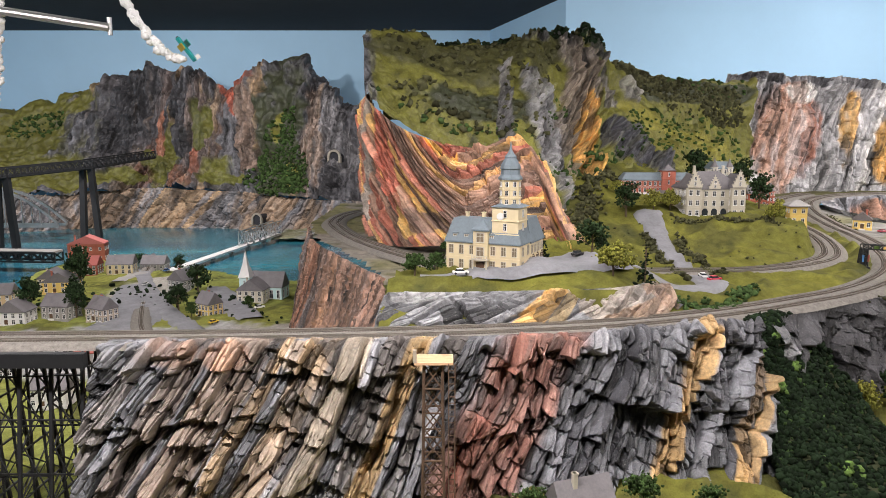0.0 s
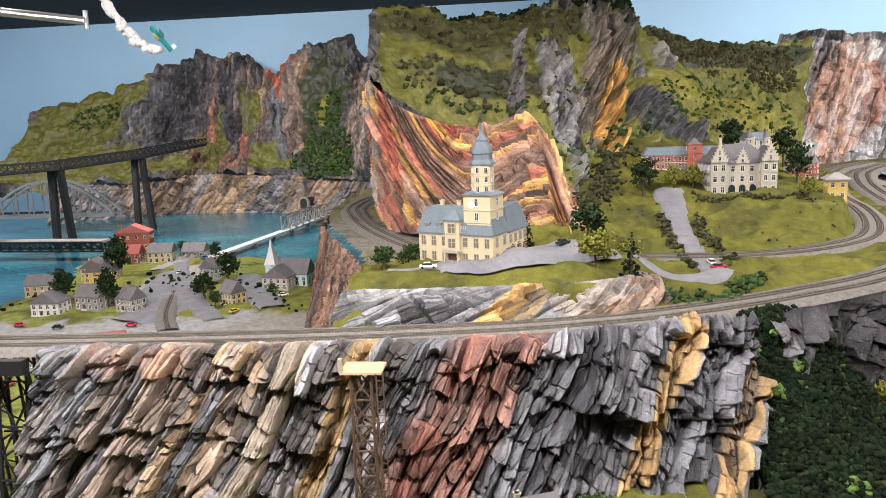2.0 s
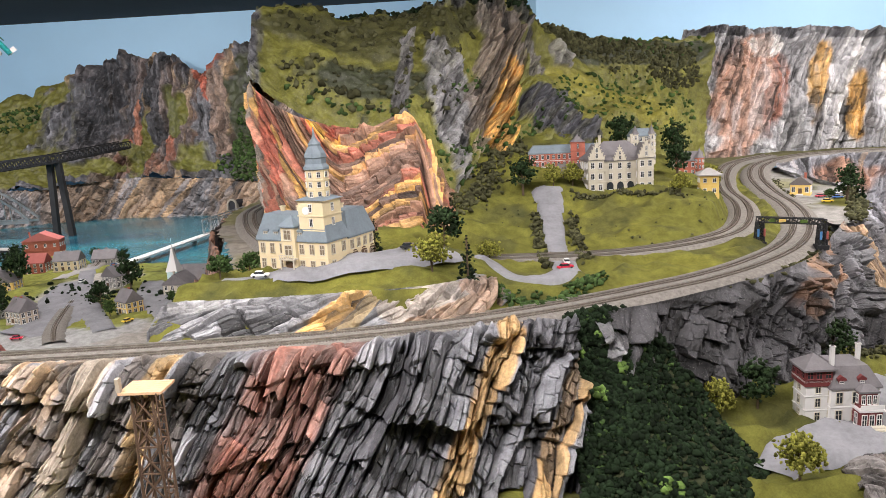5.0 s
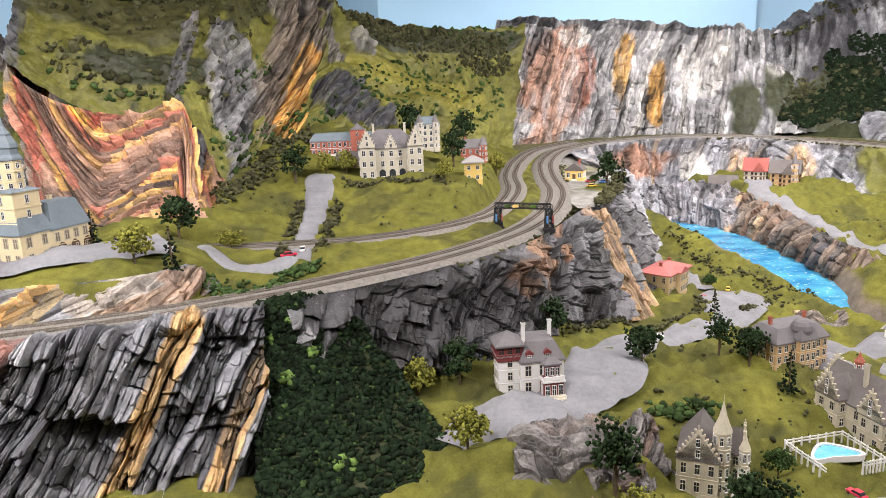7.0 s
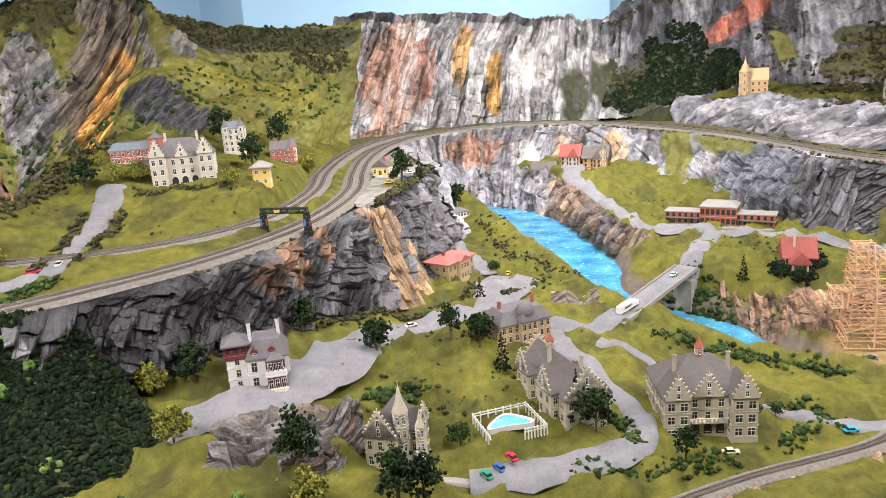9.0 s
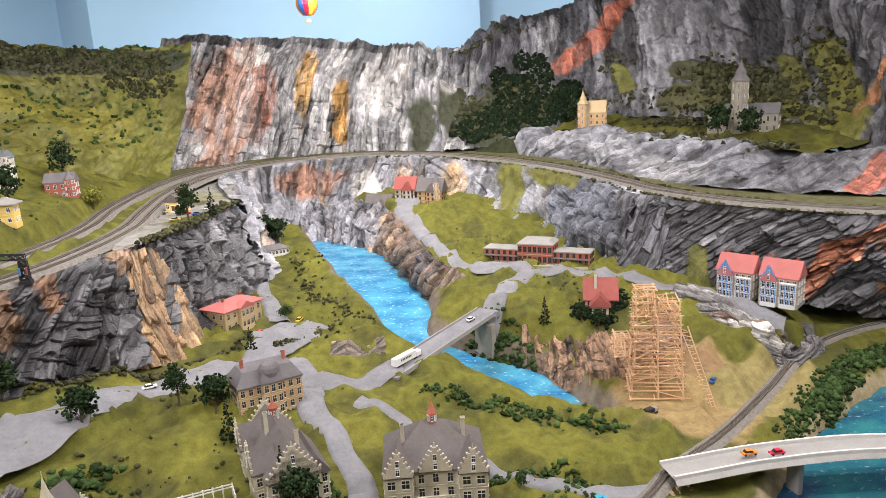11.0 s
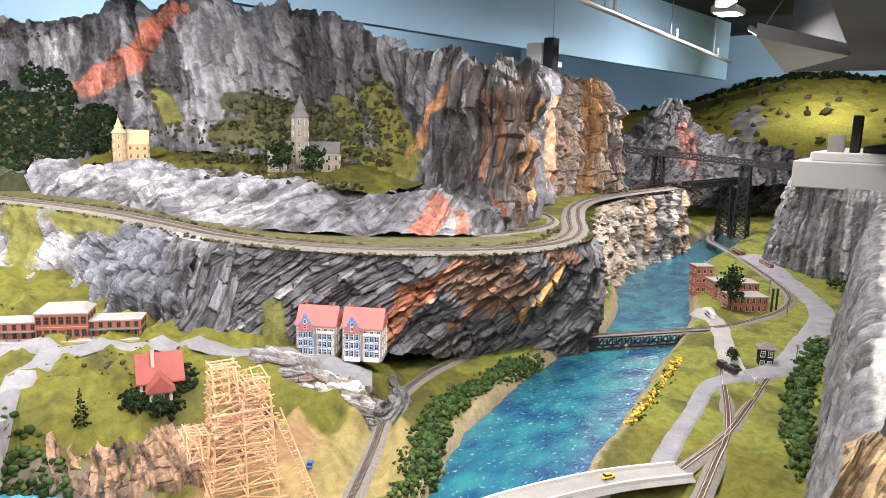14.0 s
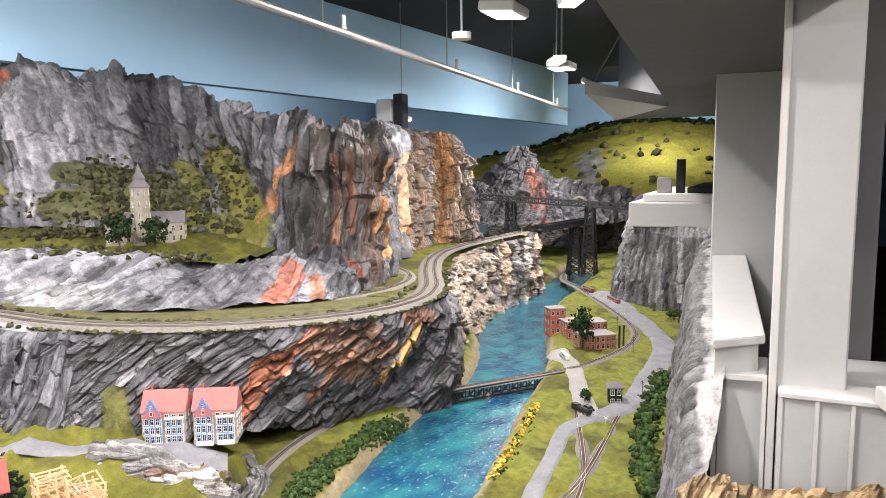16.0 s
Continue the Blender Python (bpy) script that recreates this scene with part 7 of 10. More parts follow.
def turret(root, x, y, r, z, h, wall, roofmat, tip=0.06, sides=8, floors=3, tiers=1, win=0.008, name="turret"):
    """A round or square tower with tiered roof, windows and a finial."""
    q2 = math.sqrt(2) if sides == 4 else 1.0

    def lathe(bm, prof):
        rings = [[bm.verts.new((x + rr * q2 * math.cos(2 * math.pi * (k + 0.5) / sides), y + rr * q2 * math.sin(2 * math.pi * (k + 0.5) / sides), zz)) for k in range(sides)] for rr, zz in prof]
        for a, b in zip(rings, rings[1:]):
            for k in range(sides):
                bm.faces.new((a[k], a[(k + 1) % sides], b[(k + 1) % sides], b[k]))
        bm.faces.new(rings[0][::-1])
        bm.faces.new(rings[-1])
    bm = bmesh.new()
    body = [(r, z - 0.02)]
    for q in range(floors):
        zz = z + h * (q + 1) / floors
        body += [(r, zz - 0.004), (r + 0.003, zz - 0.0035), (r + 0.003, zz - 0.0005), (r, zz)]
    lathe(bm, body)
    t = part(name, bm, wall, root)
    bm = bmesh.new()
    prof = []
    for k in range(tiers):
        a, b = 1 - k / (tiers + 0.6), 1 - (k + 0.75) / (tiers + 0.6)
        zz, dz = z + h + tip * 0.75 * k / tiers, tip * 0.75 / tiers
        prof += [(r * 1.18 * a, zz), (r * 0.92 * b, zz + dz * 0.7), (r * 0.86 * b, zz + dz)]
    prof += [(r * 0.14, z + h + tip * 0.86), (0.0008, z + h + tip)]
    if tiers == 1:
        prof = [(r * 1.15, z + h), (r * 0.5, z + h + tip * 0.45), (0.0008, z + h + tip)]
    lathe(bm, prof + [(0.0008, z + h + tip * 1.2)])
    part("spire", bm, roofmat, t)
    fh = h / floors
    ap = r if sides == 4 else r * math.cos(math.pi / sides)
    for q in range(floors):
        for k in range(sides):
            a = 2 * math.pi * k / sides + (0 if sides == 4 else 0)
            window_at(root, Matrix.Translation((x + (ap + 0.0006) * math.cos(a), y + (ap + 0.0006) * math.sin(a), z + fh * q + fh * 0.25)) @ Matrix.Rotation(a + math.pi / 2, 4, "Z"), win, fh * 0.5, WHITE, DARKGLASS)
    return t


def building(label, category, x, y, z, turn, group=""):
    return thing(category.replace(" ", "_"), pose(x, y, z, 0, 0, turn), label, category, group)


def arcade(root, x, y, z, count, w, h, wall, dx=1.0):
    """Round-headed dark panels on the wall, whose colour stands in for the shade inside open arches."""
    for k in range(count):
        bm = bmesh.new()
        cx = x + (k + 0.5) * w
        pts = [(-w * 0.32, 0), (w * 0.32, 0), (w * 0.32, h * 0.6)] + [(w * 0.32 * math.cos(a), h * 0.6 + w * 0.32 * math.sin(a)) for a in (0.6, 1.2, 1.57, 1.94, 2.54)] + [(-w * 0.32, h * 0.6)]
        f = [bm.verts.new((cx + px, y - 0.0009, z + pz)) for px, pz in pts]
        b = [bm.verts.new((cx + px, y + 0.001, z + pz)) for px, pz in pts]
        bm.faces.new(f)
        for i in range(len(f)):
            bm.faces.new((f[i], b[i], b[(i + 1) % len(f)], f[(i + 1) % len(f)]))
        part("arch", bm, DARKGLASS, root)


# the hall with its tower
hall = building("cream plaster town hall with blue-grey mansard roof and clock tower", "town hall", 0.012, 2.535, 1.026, -25)
block(hall, 0, 0, 0.28, 0.115, 0.104, CREAM, ("mansard", 0.082, "x"), SLATEBLUE, 2, 7, 2, (0.016, 0.030), IVORY, HALLGLASS, door=3, dormers=0, chimneys=((0.05, 0.08, 0.10), (0.11, 0.09, 0.10)))
for dx in (0.035, 0.078, 0.175):
    bm = bmesh.new()
    box(bm, dx - 0.010, 0.002, 0.108, dx + 0.010, 0.05, 0.134, None, 0.0006)
    dm = part("dormer", bm, CREAM, hall)
    bm = bmesh.new()
    roof_mesh(bm, "hip", dx - 0.010, 0.002, dx + 0.010, 0.05, 0.134, 0.008, 0.003, "y")
    part("dormer_roof", bm, SLATEBLUE, dm)
    window_at(hall, pose(dx, 0.0015, 0.112), 0.013, 0.018, IVORY, HALLGLASS)
block(hall, 0.110, -0.014, 0.055, 0.06, 0.150, CREAM, ("hip", 0.035, "y"), SLATEBLUE, 3, 1, 1, (0.026, 0.030), IVORY, HALLGLASS, sides="F", door=0)
block(hall, 0.165, 0.115, 0.115, 0.15, 0.098, CREAM, ("mansard", 0.085, "y"), SLATEBLUE, 2, 3, 4, (0.016, 0.028), IVORY, HALLGLASS, sides="RLB", chimneys=((0.2, 0.2, 0.10),))
arch_m = Matrix.Translation((0.2805, 0.118, 0.0)) @ Matrix.Rotation(math.pi / 2, 4, "Z")
# Flat panels on the solid wall; dark colour gives the shade of open arches.
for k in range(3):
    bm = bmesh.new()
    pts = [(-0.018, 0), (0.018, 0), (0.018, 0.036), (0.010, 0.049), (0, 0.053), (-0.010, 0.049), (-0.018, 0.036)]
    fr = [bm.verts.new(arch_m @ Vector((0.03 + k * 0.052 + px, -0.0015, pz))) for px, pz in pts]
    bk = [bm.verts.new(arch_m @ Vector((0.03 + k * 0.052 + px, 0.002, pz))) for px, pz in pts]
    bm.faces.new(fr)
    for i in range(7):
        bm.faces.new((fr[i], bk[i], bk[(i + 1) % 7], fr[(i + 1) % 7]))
    part("arch", bm, DOORWOOD, hall, "dark round-headed panel coloured as the shade of an opening")
turret(hall, 0.222, 0.054, 0.048, 0, 0.232, CREAM, SLATEBLUE, 0.03, 4, 5, 1, 0.011, "tower")
turret(hall, 0.222, 0.054, 0.037, 0.234, 0.092, CREAM, SLATEBLUE, 0.022, 8, 3, 1, 0.010, "tower")
bm = bmesh.new()
rings = [[bm.verts.new((0.222 + r * math.cos(math.pi * (k + 0.5) / 4), 0.054 + r * math.sin(math.pi * (k + 0.5) / 4), z + 0.014)) for k in range(8)] for r, z in ((0.043, 0.313), (0.042, 0.320), (0.034, 0.330), (0.033, 0.346), (0.037, 0.350), (0.034, 0.362), (0.026, 0.376), (0.020, 0.386), (0.021, 0.392), (0.012, 0.402), (0.005, 0.415), (0.0012, 0.445))]
for a, b in zip(rings, rings[1:]):
    for k in range(8):
        bm.faces.new((a[k], a[(k + 1) % 8], b[(k + 1) % 8], b[k]))
bm.faces.new(rings[0][::-1])
bm.faces.new(rings[-1])
part("dome", bm, SLATEBLUE, hall, "blue-grey tiered dome with a fine finial")
bm = bmesh.new()
bar(bm, (0.205, 0.0065, 0.200), (0.205, 0.0018, 0.200), 0.026, sides=14)
part("clock", bm, WHITE, hall, "round white clock face")
bm = bmesh.new()
box(bm, 0.112, -0.036, 0.046, 0.173, -0.014, 0.050)
for k in range(7):
    box(bm, 0.113 + k * 0.0092, -0.036, 0.050, 0.116 + k * 0.0092, -0.034, 0.060)
box(bm, 0.112, -0.0365, 0.060, 0.173, -0.0335, 0.062)
for cx in (0.117, 0.168):
    bar(bm, (cx, -0.033, -0.01), (cx, -0.033, 0.046), 0.005, sides=8)
part("balcony", bm, IVORY, hall)

mans = building("ivory stone mansion with stepped gables and grey roof", "mansion", 1.29, 3.775, 1.075, 2)
block(mans, 0, 0, 0.315, 0.2, 0.15, IVORY, ("hip", 0.09, "x"), SLATE, 3, 7, 4, (0.016, 0.026), WHITE, DARKGLASS, chimneys=((0.08, 0.1, 0.12), (0.24, 0.1, 0.12)))
block(mans, 0.0, -0.03, 0.075, 0.12, 0.16, IVORY, ("gable", 0.07, "y"), SLATE, 3, 2, 2, (0.016, 0.026))
block(mans, 0.24, -0.03, 0.075, 0.12, 0.16, IVORY, ("gable", 0.07, "y"), SLATE, 3, 2, 2, (0.016, 0.026))
step_gable(mans, 0.0375, -0.033, 0.078, 0.16, 0.078, IVORY)
step_gable(mans, 0.2775, -0.033, 0.078, 0.16, 0.078, IVORY)
step_gable(mans, 0.157, -0.003, 0.06, 0.15, 0.06, IVORY)
arcade(mans, 0.085, -0.002, 0.0, 3, 0.05, 0.05, IVORY)

brick = building("long red brick manor with white trim and grey mansard roof", "manor", 1.03, 4.08, 1.18, -4)
block(brick, 0, 0, 0.40, 0.12, 0.075, BRICKRED, ("mansard", 0.04, "x"), SLATEBLUE, 2, 14, 3, (0.012, 0.02), WHITE, DARKGLASS, cornice=WHITE, dormers=8)
turret(brick, 0.255, 0.01, 0.036, 0, 0.13, BRICKRED, SLATE, 0.035, 4, 3, 1)
greyh = building("tall grey stone house with mansard tower roofs", "house", 1.62, 4.30, 1.17, 0)
block(greyh, 0, 0, 0.13, 0.11, 0.14, IVORY, ("mansard", 0.04, "x"), SLATEBLUE, 4, 4, 3, (0.014, 0.022), WHITE, DARKGLASS, dormers=3)
turret(greyh, 0.02, 0.01, 0.022, 0, 0.15, IVORY, SLATE, 0.05, 8, 4)
turret(greyh, 0.11, 0.01, 0.022, 0, 0.15, IVORY, SLATE, 0.05, 8, 4)
redh2 = building("red brick house with a corner turret", "house", 1.88, 4.36, 1.07, -6)
block(redh2, 0, 0, 0.15, 0.11, 0.085, BRICKRED, ("gable", 0.05, "x"), SLATE, 2, 4, 3, (0.013, 0.022), WHITE, DARKGLASS, chimneys=((0.03, 0.06, 0.06),))
turret(redh2, 0.13, 0.01, 0.026, 0, 0.10, BRICKRED, SLATE, 0.055, 8, 3)
barn = building("dark brown timber lodge behind trees", "lodge", 1.17, 3.92, 1.10, 0)
block(barn, 0, 0, 0.12, 0.09, 0.06, DOORWOOD, ("gable", 0.045, "x"), BROWNROOF, 2, 4, 2, (0.012, 0.016), TAN, DARKGLASS)
cabin = building("small cream signal cabin with pale hipped roof", "signal cabin", 1.80, 3.66, 1.05, -8)
block(cabin, 0, 0, 0.085, 0.07, 0.095, YELLOW, ("hip", 0.032, "x"), CONCRETE, 2, 2, 2, (0.014, 0.018), WHITE, DARKGLASS, over=0.014)
depoth = building("small yellow trackside station with brown roof", "station", 2.49, 4.28, 0.948, -30)
block(depoth, 0, 0, 0.10, 0.09, 0.055, YELLOW, ("gable", 0.045, "y"), BROWNROOF, 1, 3, 3, (0.016, 0.026), WHITE, DARKGLASS, door=1, chimneys=((0.07, 0.05, 0.06),))

villa = building("white villa with grey mansard roof and dark red tower top", "villa", 1.702, 2.284, 0.522, 1.8)
block(villa, 0.07, 0.015, 0.145, 0.15, 0.115, WHITE, ("mansard", 0.060, "x"), SLATE, 2, 3, 3, (0.018, 0.034), IVORY, DARKGLASS, chimneys=((0.09, 0.06, 0.12), (0.19, 0.10, 0.11)))
block(villa, 0, 0.03, 0.075, 0.075, 0.135, WHITE, ("flat", 0.004, "x"), WHITE, 3, 1, 1, (0.014, 0.026), IVORY, DARKGLASS)
block(villa, -0.003, 0.027, 0.081, 0.081, 0.034, REDTRIM, ("pyramid", 0.040, "x"), SLATE, 1, 3, 3, (0.016, 0.020), REDTRIM, DARKGLASS, z=0.138, over=0.009)
block(villa, 0.135, -0.03, 0.065, 0.045, 0.060, REDTRIM, ("flat", 0.004, "x"), WHITE, 1, 3, 1, (0.015, 0.036), WHITE, DARKGLASS)
block(villa, 0.142, -0.012, 0.05, 0.03, 0.045, REDTRIM, ("hip", 0.02, "x"), SLATE, 1, 3, 1, (0.012, 0.026), WHITE, DARKGLASS, z=0.066)
for dx in (0.10, 0.16):
    bm = bmesh.new()
    box(bm, dx - 0.010, 0.018, 0.118, dx + 0.010, 0.06, 0.142, None, 0.0006)
    dm = part("dormer", bm, REDTRIM, villa)
    bm = bmesh.new()
    roof_mesh(bm, "gable", dx - 0.010, 0.018, dx + 0.010, 0.06, 0.142, 0.012, 0.003, "y")
    part("dormer_roof", bm, REDTRIM, dm)
    window_at(villa, pose(dx, 0.0175, 0.121), 0.011, 0.016, WHITE, DARKGLASS)
for k in range(3):
    bm = bmesh.new()
    box(bm, 0.13 - 0.008 * k, -0.045 - 0.010 * k, -0.02, 0.205 + 0.008 * k, -0.03 - 0.010 * k, 0.014 - 0.005 * k, None, 0.001)
    part("step", bm, IVORY, villa)
bm = bmesh.new()
box(bm, 0.133, -0.033, 0.064, 0.202, -0.030, 0.078, None, 0.0006)
part("balustrade", bm, WHITE, villa)

pink = building("tan stone house with salmon hipped roof", "house", 2.745, 3.38, 0.468, 42)
block(pink, 0, 0, 0.24, 0.15, 0.105, TAN, ("hip", 0.035, "x"), PINKROOF, 2, 6, 3, (0.013, 0.026), IVORY, DARKGLASS, over=0.014, door=3, chimneys=((0.06, 0.07, 0.045), (0.18, 0.08, 0.045)))
block(pink, 0.08, -0.025, 0.08, 0.04, 0.105, TAN, ("gable", 0.03, "y"), PINKROOF, 2, 3, 1, (0.013, 0.026), IVORY, DARKGLASS, sides="F")

chateau = building("ochre brick chateau with grey mansard roof and dome", "chateau", 2.765, 2.49, 0.425, 12)
block(chateau, 0, 0, 0.24, 0.15, 0.12, OCHRE, ("mansard", 0.05, "x"), SLATE, 3, 8, 4, (0.014, 0.024), IVORY, DARKGLASS, door=4, dormers=6, cornice=TAN, chimneys=((0.04, 0.08, 0.08), (0.2, 0.08, 0.08)))
block(chateau, 0.085, -0.025, 0.075, 0.05, 0.13, OCHRE, ("mansard", 0.04, "x"), SLATE, 3, 3, 1, (0.014, 0.026), IVORY, DARKGLASS, cornice=TAN)
bm = bmesh.new()
bmesh.ops.create_uvsphere(bm, u_segments=16, v_segments=8, radius=0.04, matrix=pose(0.122, 0.01, 0.165))
part("dome", bm, SLATE, chateau)

m1 = building("ivory-olive stone mansion with stepped gables and dark grey roof", "mansion", 2.815, 1.91, 0.345, 8)
block(m1, 0, 0, 0.16, 0.35, 0.14, MANSION, ("gable", 0.09, "y"), BROWNROOF, 3, 4, 7, (0.015, 0.026), IVORY, DARKGLASS, chimneys=((0.05, 0.2, 0.13), (0.12, 0.1, 0.1)))
block(m1, -0.03, 0.05, 0.07, 0.09, 0.15, MANSION, ("gable", 0.07, "x"), BROWNROOF, 3, 2, 2, (0.015, 0.026), IVORY, DARKGLASS)
block(m1, -0.03, 0.22, 0.07, 0.09, 0.15, MANSION, ("gable", 0.07, "x"), BROWNROOF, 3, 2, 2, (0.015, 0.026), IVORY, DARKGLASS)
block(m1, 0.13, 0.02, 0.06, 0.2, 0.12, MANSION, ("gable", 0.05, "y"), BROWNROOF, 3, 2, 4, (0.015, 0.026), IVORY, DARKGLASS)
step_gable(m1, -0.032, 0.095, 0.092, 0.15, 0.08, MANSION, turn=-90)
step_gable(m1, -0.032, 0.265, 0.092, 0.15, 0.08, MANSION, turn=-90)
step_gable(m1, 0.08, -0.002, 0.16, 0.14, 0.10, MANSION, 7)
step_gable(m1, 0.08, 0.352, 0.16, 0.14, 0.10, MANSION, 7)
turret(m1, 0.09, 0.27, 0.014, 0.2, 0.05, BRICKRED, BRICKRED, 0.03, 8, 1, 1, 0.005)

m2 = building("ivory-olive stone mansion with dark grey hipped roof and copper cupola", "mansion", 3.15, 1.865, 0.312, -15)
block(m2, 0, 0.02, 0.31, 0.24, 0.14, MANSION, ("hip", 0.11, "x"), BROWNROOF, 3, 7, 5, (0.016, 0.028), IVORY, DARKGLASS, chimneys=((0.06, 0.1, 0.12), (0.25, 0.12, 0.12)), dormers=3)
block(m2, 0.0, -0.02, 0.085, 0.10, 0.15, MANSION, ("gable", 0.07, "y"), BROWNROOF, 3, 2, 2, (0.022, 0.026), IVORY, DARKGLASS)
block(m2, 0.225, -0.02, 0.085, 0.10, 0.15, MANSION, ("gable", 0.07, "y"), BROWNROOF, 3, 2, 2, (0.022, 0.026), IVORY, DARKGLASS)
step_gable(m2, 0.0425, -0.024, 0.088, 0.15, 0.078, MANSION)
step_gable(m2, 0.2675, -0.024, 0.088, 0.15, 0.078, MANSION)
step_gable(m2, 0.155, 0.016, 0.10, 0.14, 0.08, MANSION, 6)
arcade(m2, 0.093, 0.018, 0.0, 3, 0.042, 0.046, MANSION)
bm = bmesh.new()
box(bm, 0.095, -0.01, 0.052, 0.215, 0.02, 0.056)
for k in range(9):
    box(bm, 0.098 + k * 0.0137, -0.010, 0.056, 0.104 + k * 0.0137, -0.006, 0.068)
box(bm, 0.095, -0.011, 0.068, 0.215, -0.005, 0.071)
part("balcony", bm, IVORY, m2)
turret(m2, 0.155, 0.14, 0.014, 0.24, 0.035, BRICKRED, BRICKRED, 0.04, 8, 1, 1, 0.005)

chapel = building("ivory stone chapel house with stepped gables and tall turret", "chapel", 2.135, 1.93, 0.362, -30)
block(chapel, 0, 0, 0.11, 0.17, 0.11, MANSION, ("gable", 0.08, "y"), BROWNROOF, 2, 3, 4, (0.013, 0.030), IVORY, DARKGLASS)
step_gable(chapel, 0.055, -0.002, 0.112, 0.11, 0.09, MANSION, 7)
block(chapel, 0.10, 0.05, 0.07, 0.09, 0.12, MANSION, ("gable", 0.06, "x"), BROWNROOF, 3, 2, 3, (0.012, 0.024), IVORY, DARKGLASS)
step_gable(chapel, 0.172, 0.095, 0.092, 0.12, 0.07, MANSION, turn=90)
turret(chapel, 0.115, 0.04, 0.024, 0, 0.19, MANSION, MANSION, 0.09, 8, 4)
turret(chapel, 0.175, 0.05, 0.014, 0, 0.14, MANSION, MANSION, 0.05, 8, 3, 1, 0.006)

depot = building("long red brick railway depot with pale flat roof wings", "railway depot", 4.275, 3.885, 0.522, -42)
bm = bmesh.new()
box(bm, -0.03, -0.05, -0.03, 0.67, 0.14, 0.004, None, 0.001)
part("platform", bm, CONCRETE, depot)
block(depot, 0, 0, 0.22, 0.11, 0.075, BRICKRED, ("hip", 0.015, "x"), CONCRETE, 2, 6, 3, (0.014, 0.022), DOORWOOD, DARKGLASS, cornice=STONE, z=0.004)
block(depot, 0.42, 0, 0.22, 0.11, 0.075, BRICKRED, ("hip", 0.015, "x"), CONCRETE, 2, 6, 3, (0.014, 0.022), DOORWOOD, DARKGLASS, cornice=STONE, z=0.004)
block(depot, 0.215, -0.015, 0.21, 0.14, 0.115, BRICKRED, ("mansard", 0.025, "x"), CONCRETE, 2, 7, 3, (0.018, 0.03), DOORWOOD, DARKGLASS, cornice=STONE, door=3, z=0.004)
for x0, x1 in ((0.0, 0.21), (0.43, 0.64)):
    bm = bmesh.new()
    box(bm, x0, -0.03, 0.042, x1, 0.0, 0.045)
    for k in range(5):
        bar(bm, (x0 + 0.01 + k * 0.0475, -0.027, 0.0), (x0 + 0.01 + k * 0.0475, -0.027, 0.042), 0.003)
    part("canopy", bm, BROWNROOF, depot)

redh = building("half-timbered house with steep red tile roof", "house", 4.46, 2.99, 0.44, -28)
block(redh, 0, 0, 0.15, 0.12, 0.06, IVORY, ("gable", 0.10, "x"), REDROOF, 2, 4, 3, (0.014, 0.02), DOORWOOD, DARKGLASS, cornice=DOORWOOD, chimneys=((0.05, 0.03, 0.12),), over=0.012)
block(redh, 0.03, -0.06, 0.08, 0.08, 0.045, IVORY, ("gable", 0.06, "y"), REDROOF, 1, 2, 2, (0.014, 0.02), DOORWOOD, DARKGLASS, cornice=DOORWOOD, over=0.012)

for k, (bx, by) in enumerate(((5.255, 3.005), (5.365, 2.815))):
    tw = building("grey stone town house with blue bays and pink-red roof", "town house", bx, by, 0.415, -60, "twin houses")
    block(tw, 0, 0, 0.185, 0.13, 0.135, STONE, ("gable", 0.085, "x"), PINKROOF, 3, 6, 3, (0.016, 0.026), WHITE, DARKGLASS, cornice=CONCRETE, door=1, chimneys=((0.03, 0.07, 0.10), (0.16, 0.07, 0.10)))
    block(tw, 0.015, -0.018, 0.07, 0.03, 0.12, BLUEPLANK, ("gable", 0.05, "y"), PINKROOF, 3, 3, 1, (0.015, 0.028), WHITE, DARKGLASS, cornice=WHITE)
    block(tw, 0.105, -0.012, 0.07, 0.02, 0.11, BLUEPLANK, ("flat", 0.004, "x"), WHITE, 3, 3, 1, (0.015, 0.026), WHITE, DARKGLASS, cornice=WHITE)
    step_gable(tw, 0.05, -0.020, 0.072, 0.12, 0.07, BLUEPLANK, 5, 0.005, 0, True)

cast = building("ochre castle house with onion-capped tower", "castle", 5.56, 4.98, 1.15, -35)
block(cast, 0, 0, 0.17, 0.13, 0.15, OCHRE, ("gable", 0.09, "x"), TAN, 3, 4, 3, (0.014, 0.022), CREAM, DARKGLASS)
turret(cast, 0.0, 0.0, 0.042, 0, 0.22, OCHRE, TAN, 0.10, 8, 4, 2)
abbey = building("grey stone abbey church with tall square tower", "abbey", 6.12, 4.05, 1.16, -50)
block(abbey, 0, 0, 0.34, 0.13, 0.12, GREYSTONE, ("gable", 0.07, "x"), SLATE, 2, 8, 3, (0.014, 0.03), IVORY, DARKGLASS)
block(abbey, -0.10, -0.03, 0.11, 0.15, 0.14, GREYSTONE, ("gable", 0.05, "y"), REDROOF, 3, 3, 3, (0.012, 0.02), WHITE, DARKGLASS)
turret(abbey, 0.10, -0.02, 0.055, 0, 0.34, GREYSTONE, SLATE, 0.14, 8, 5, 2)

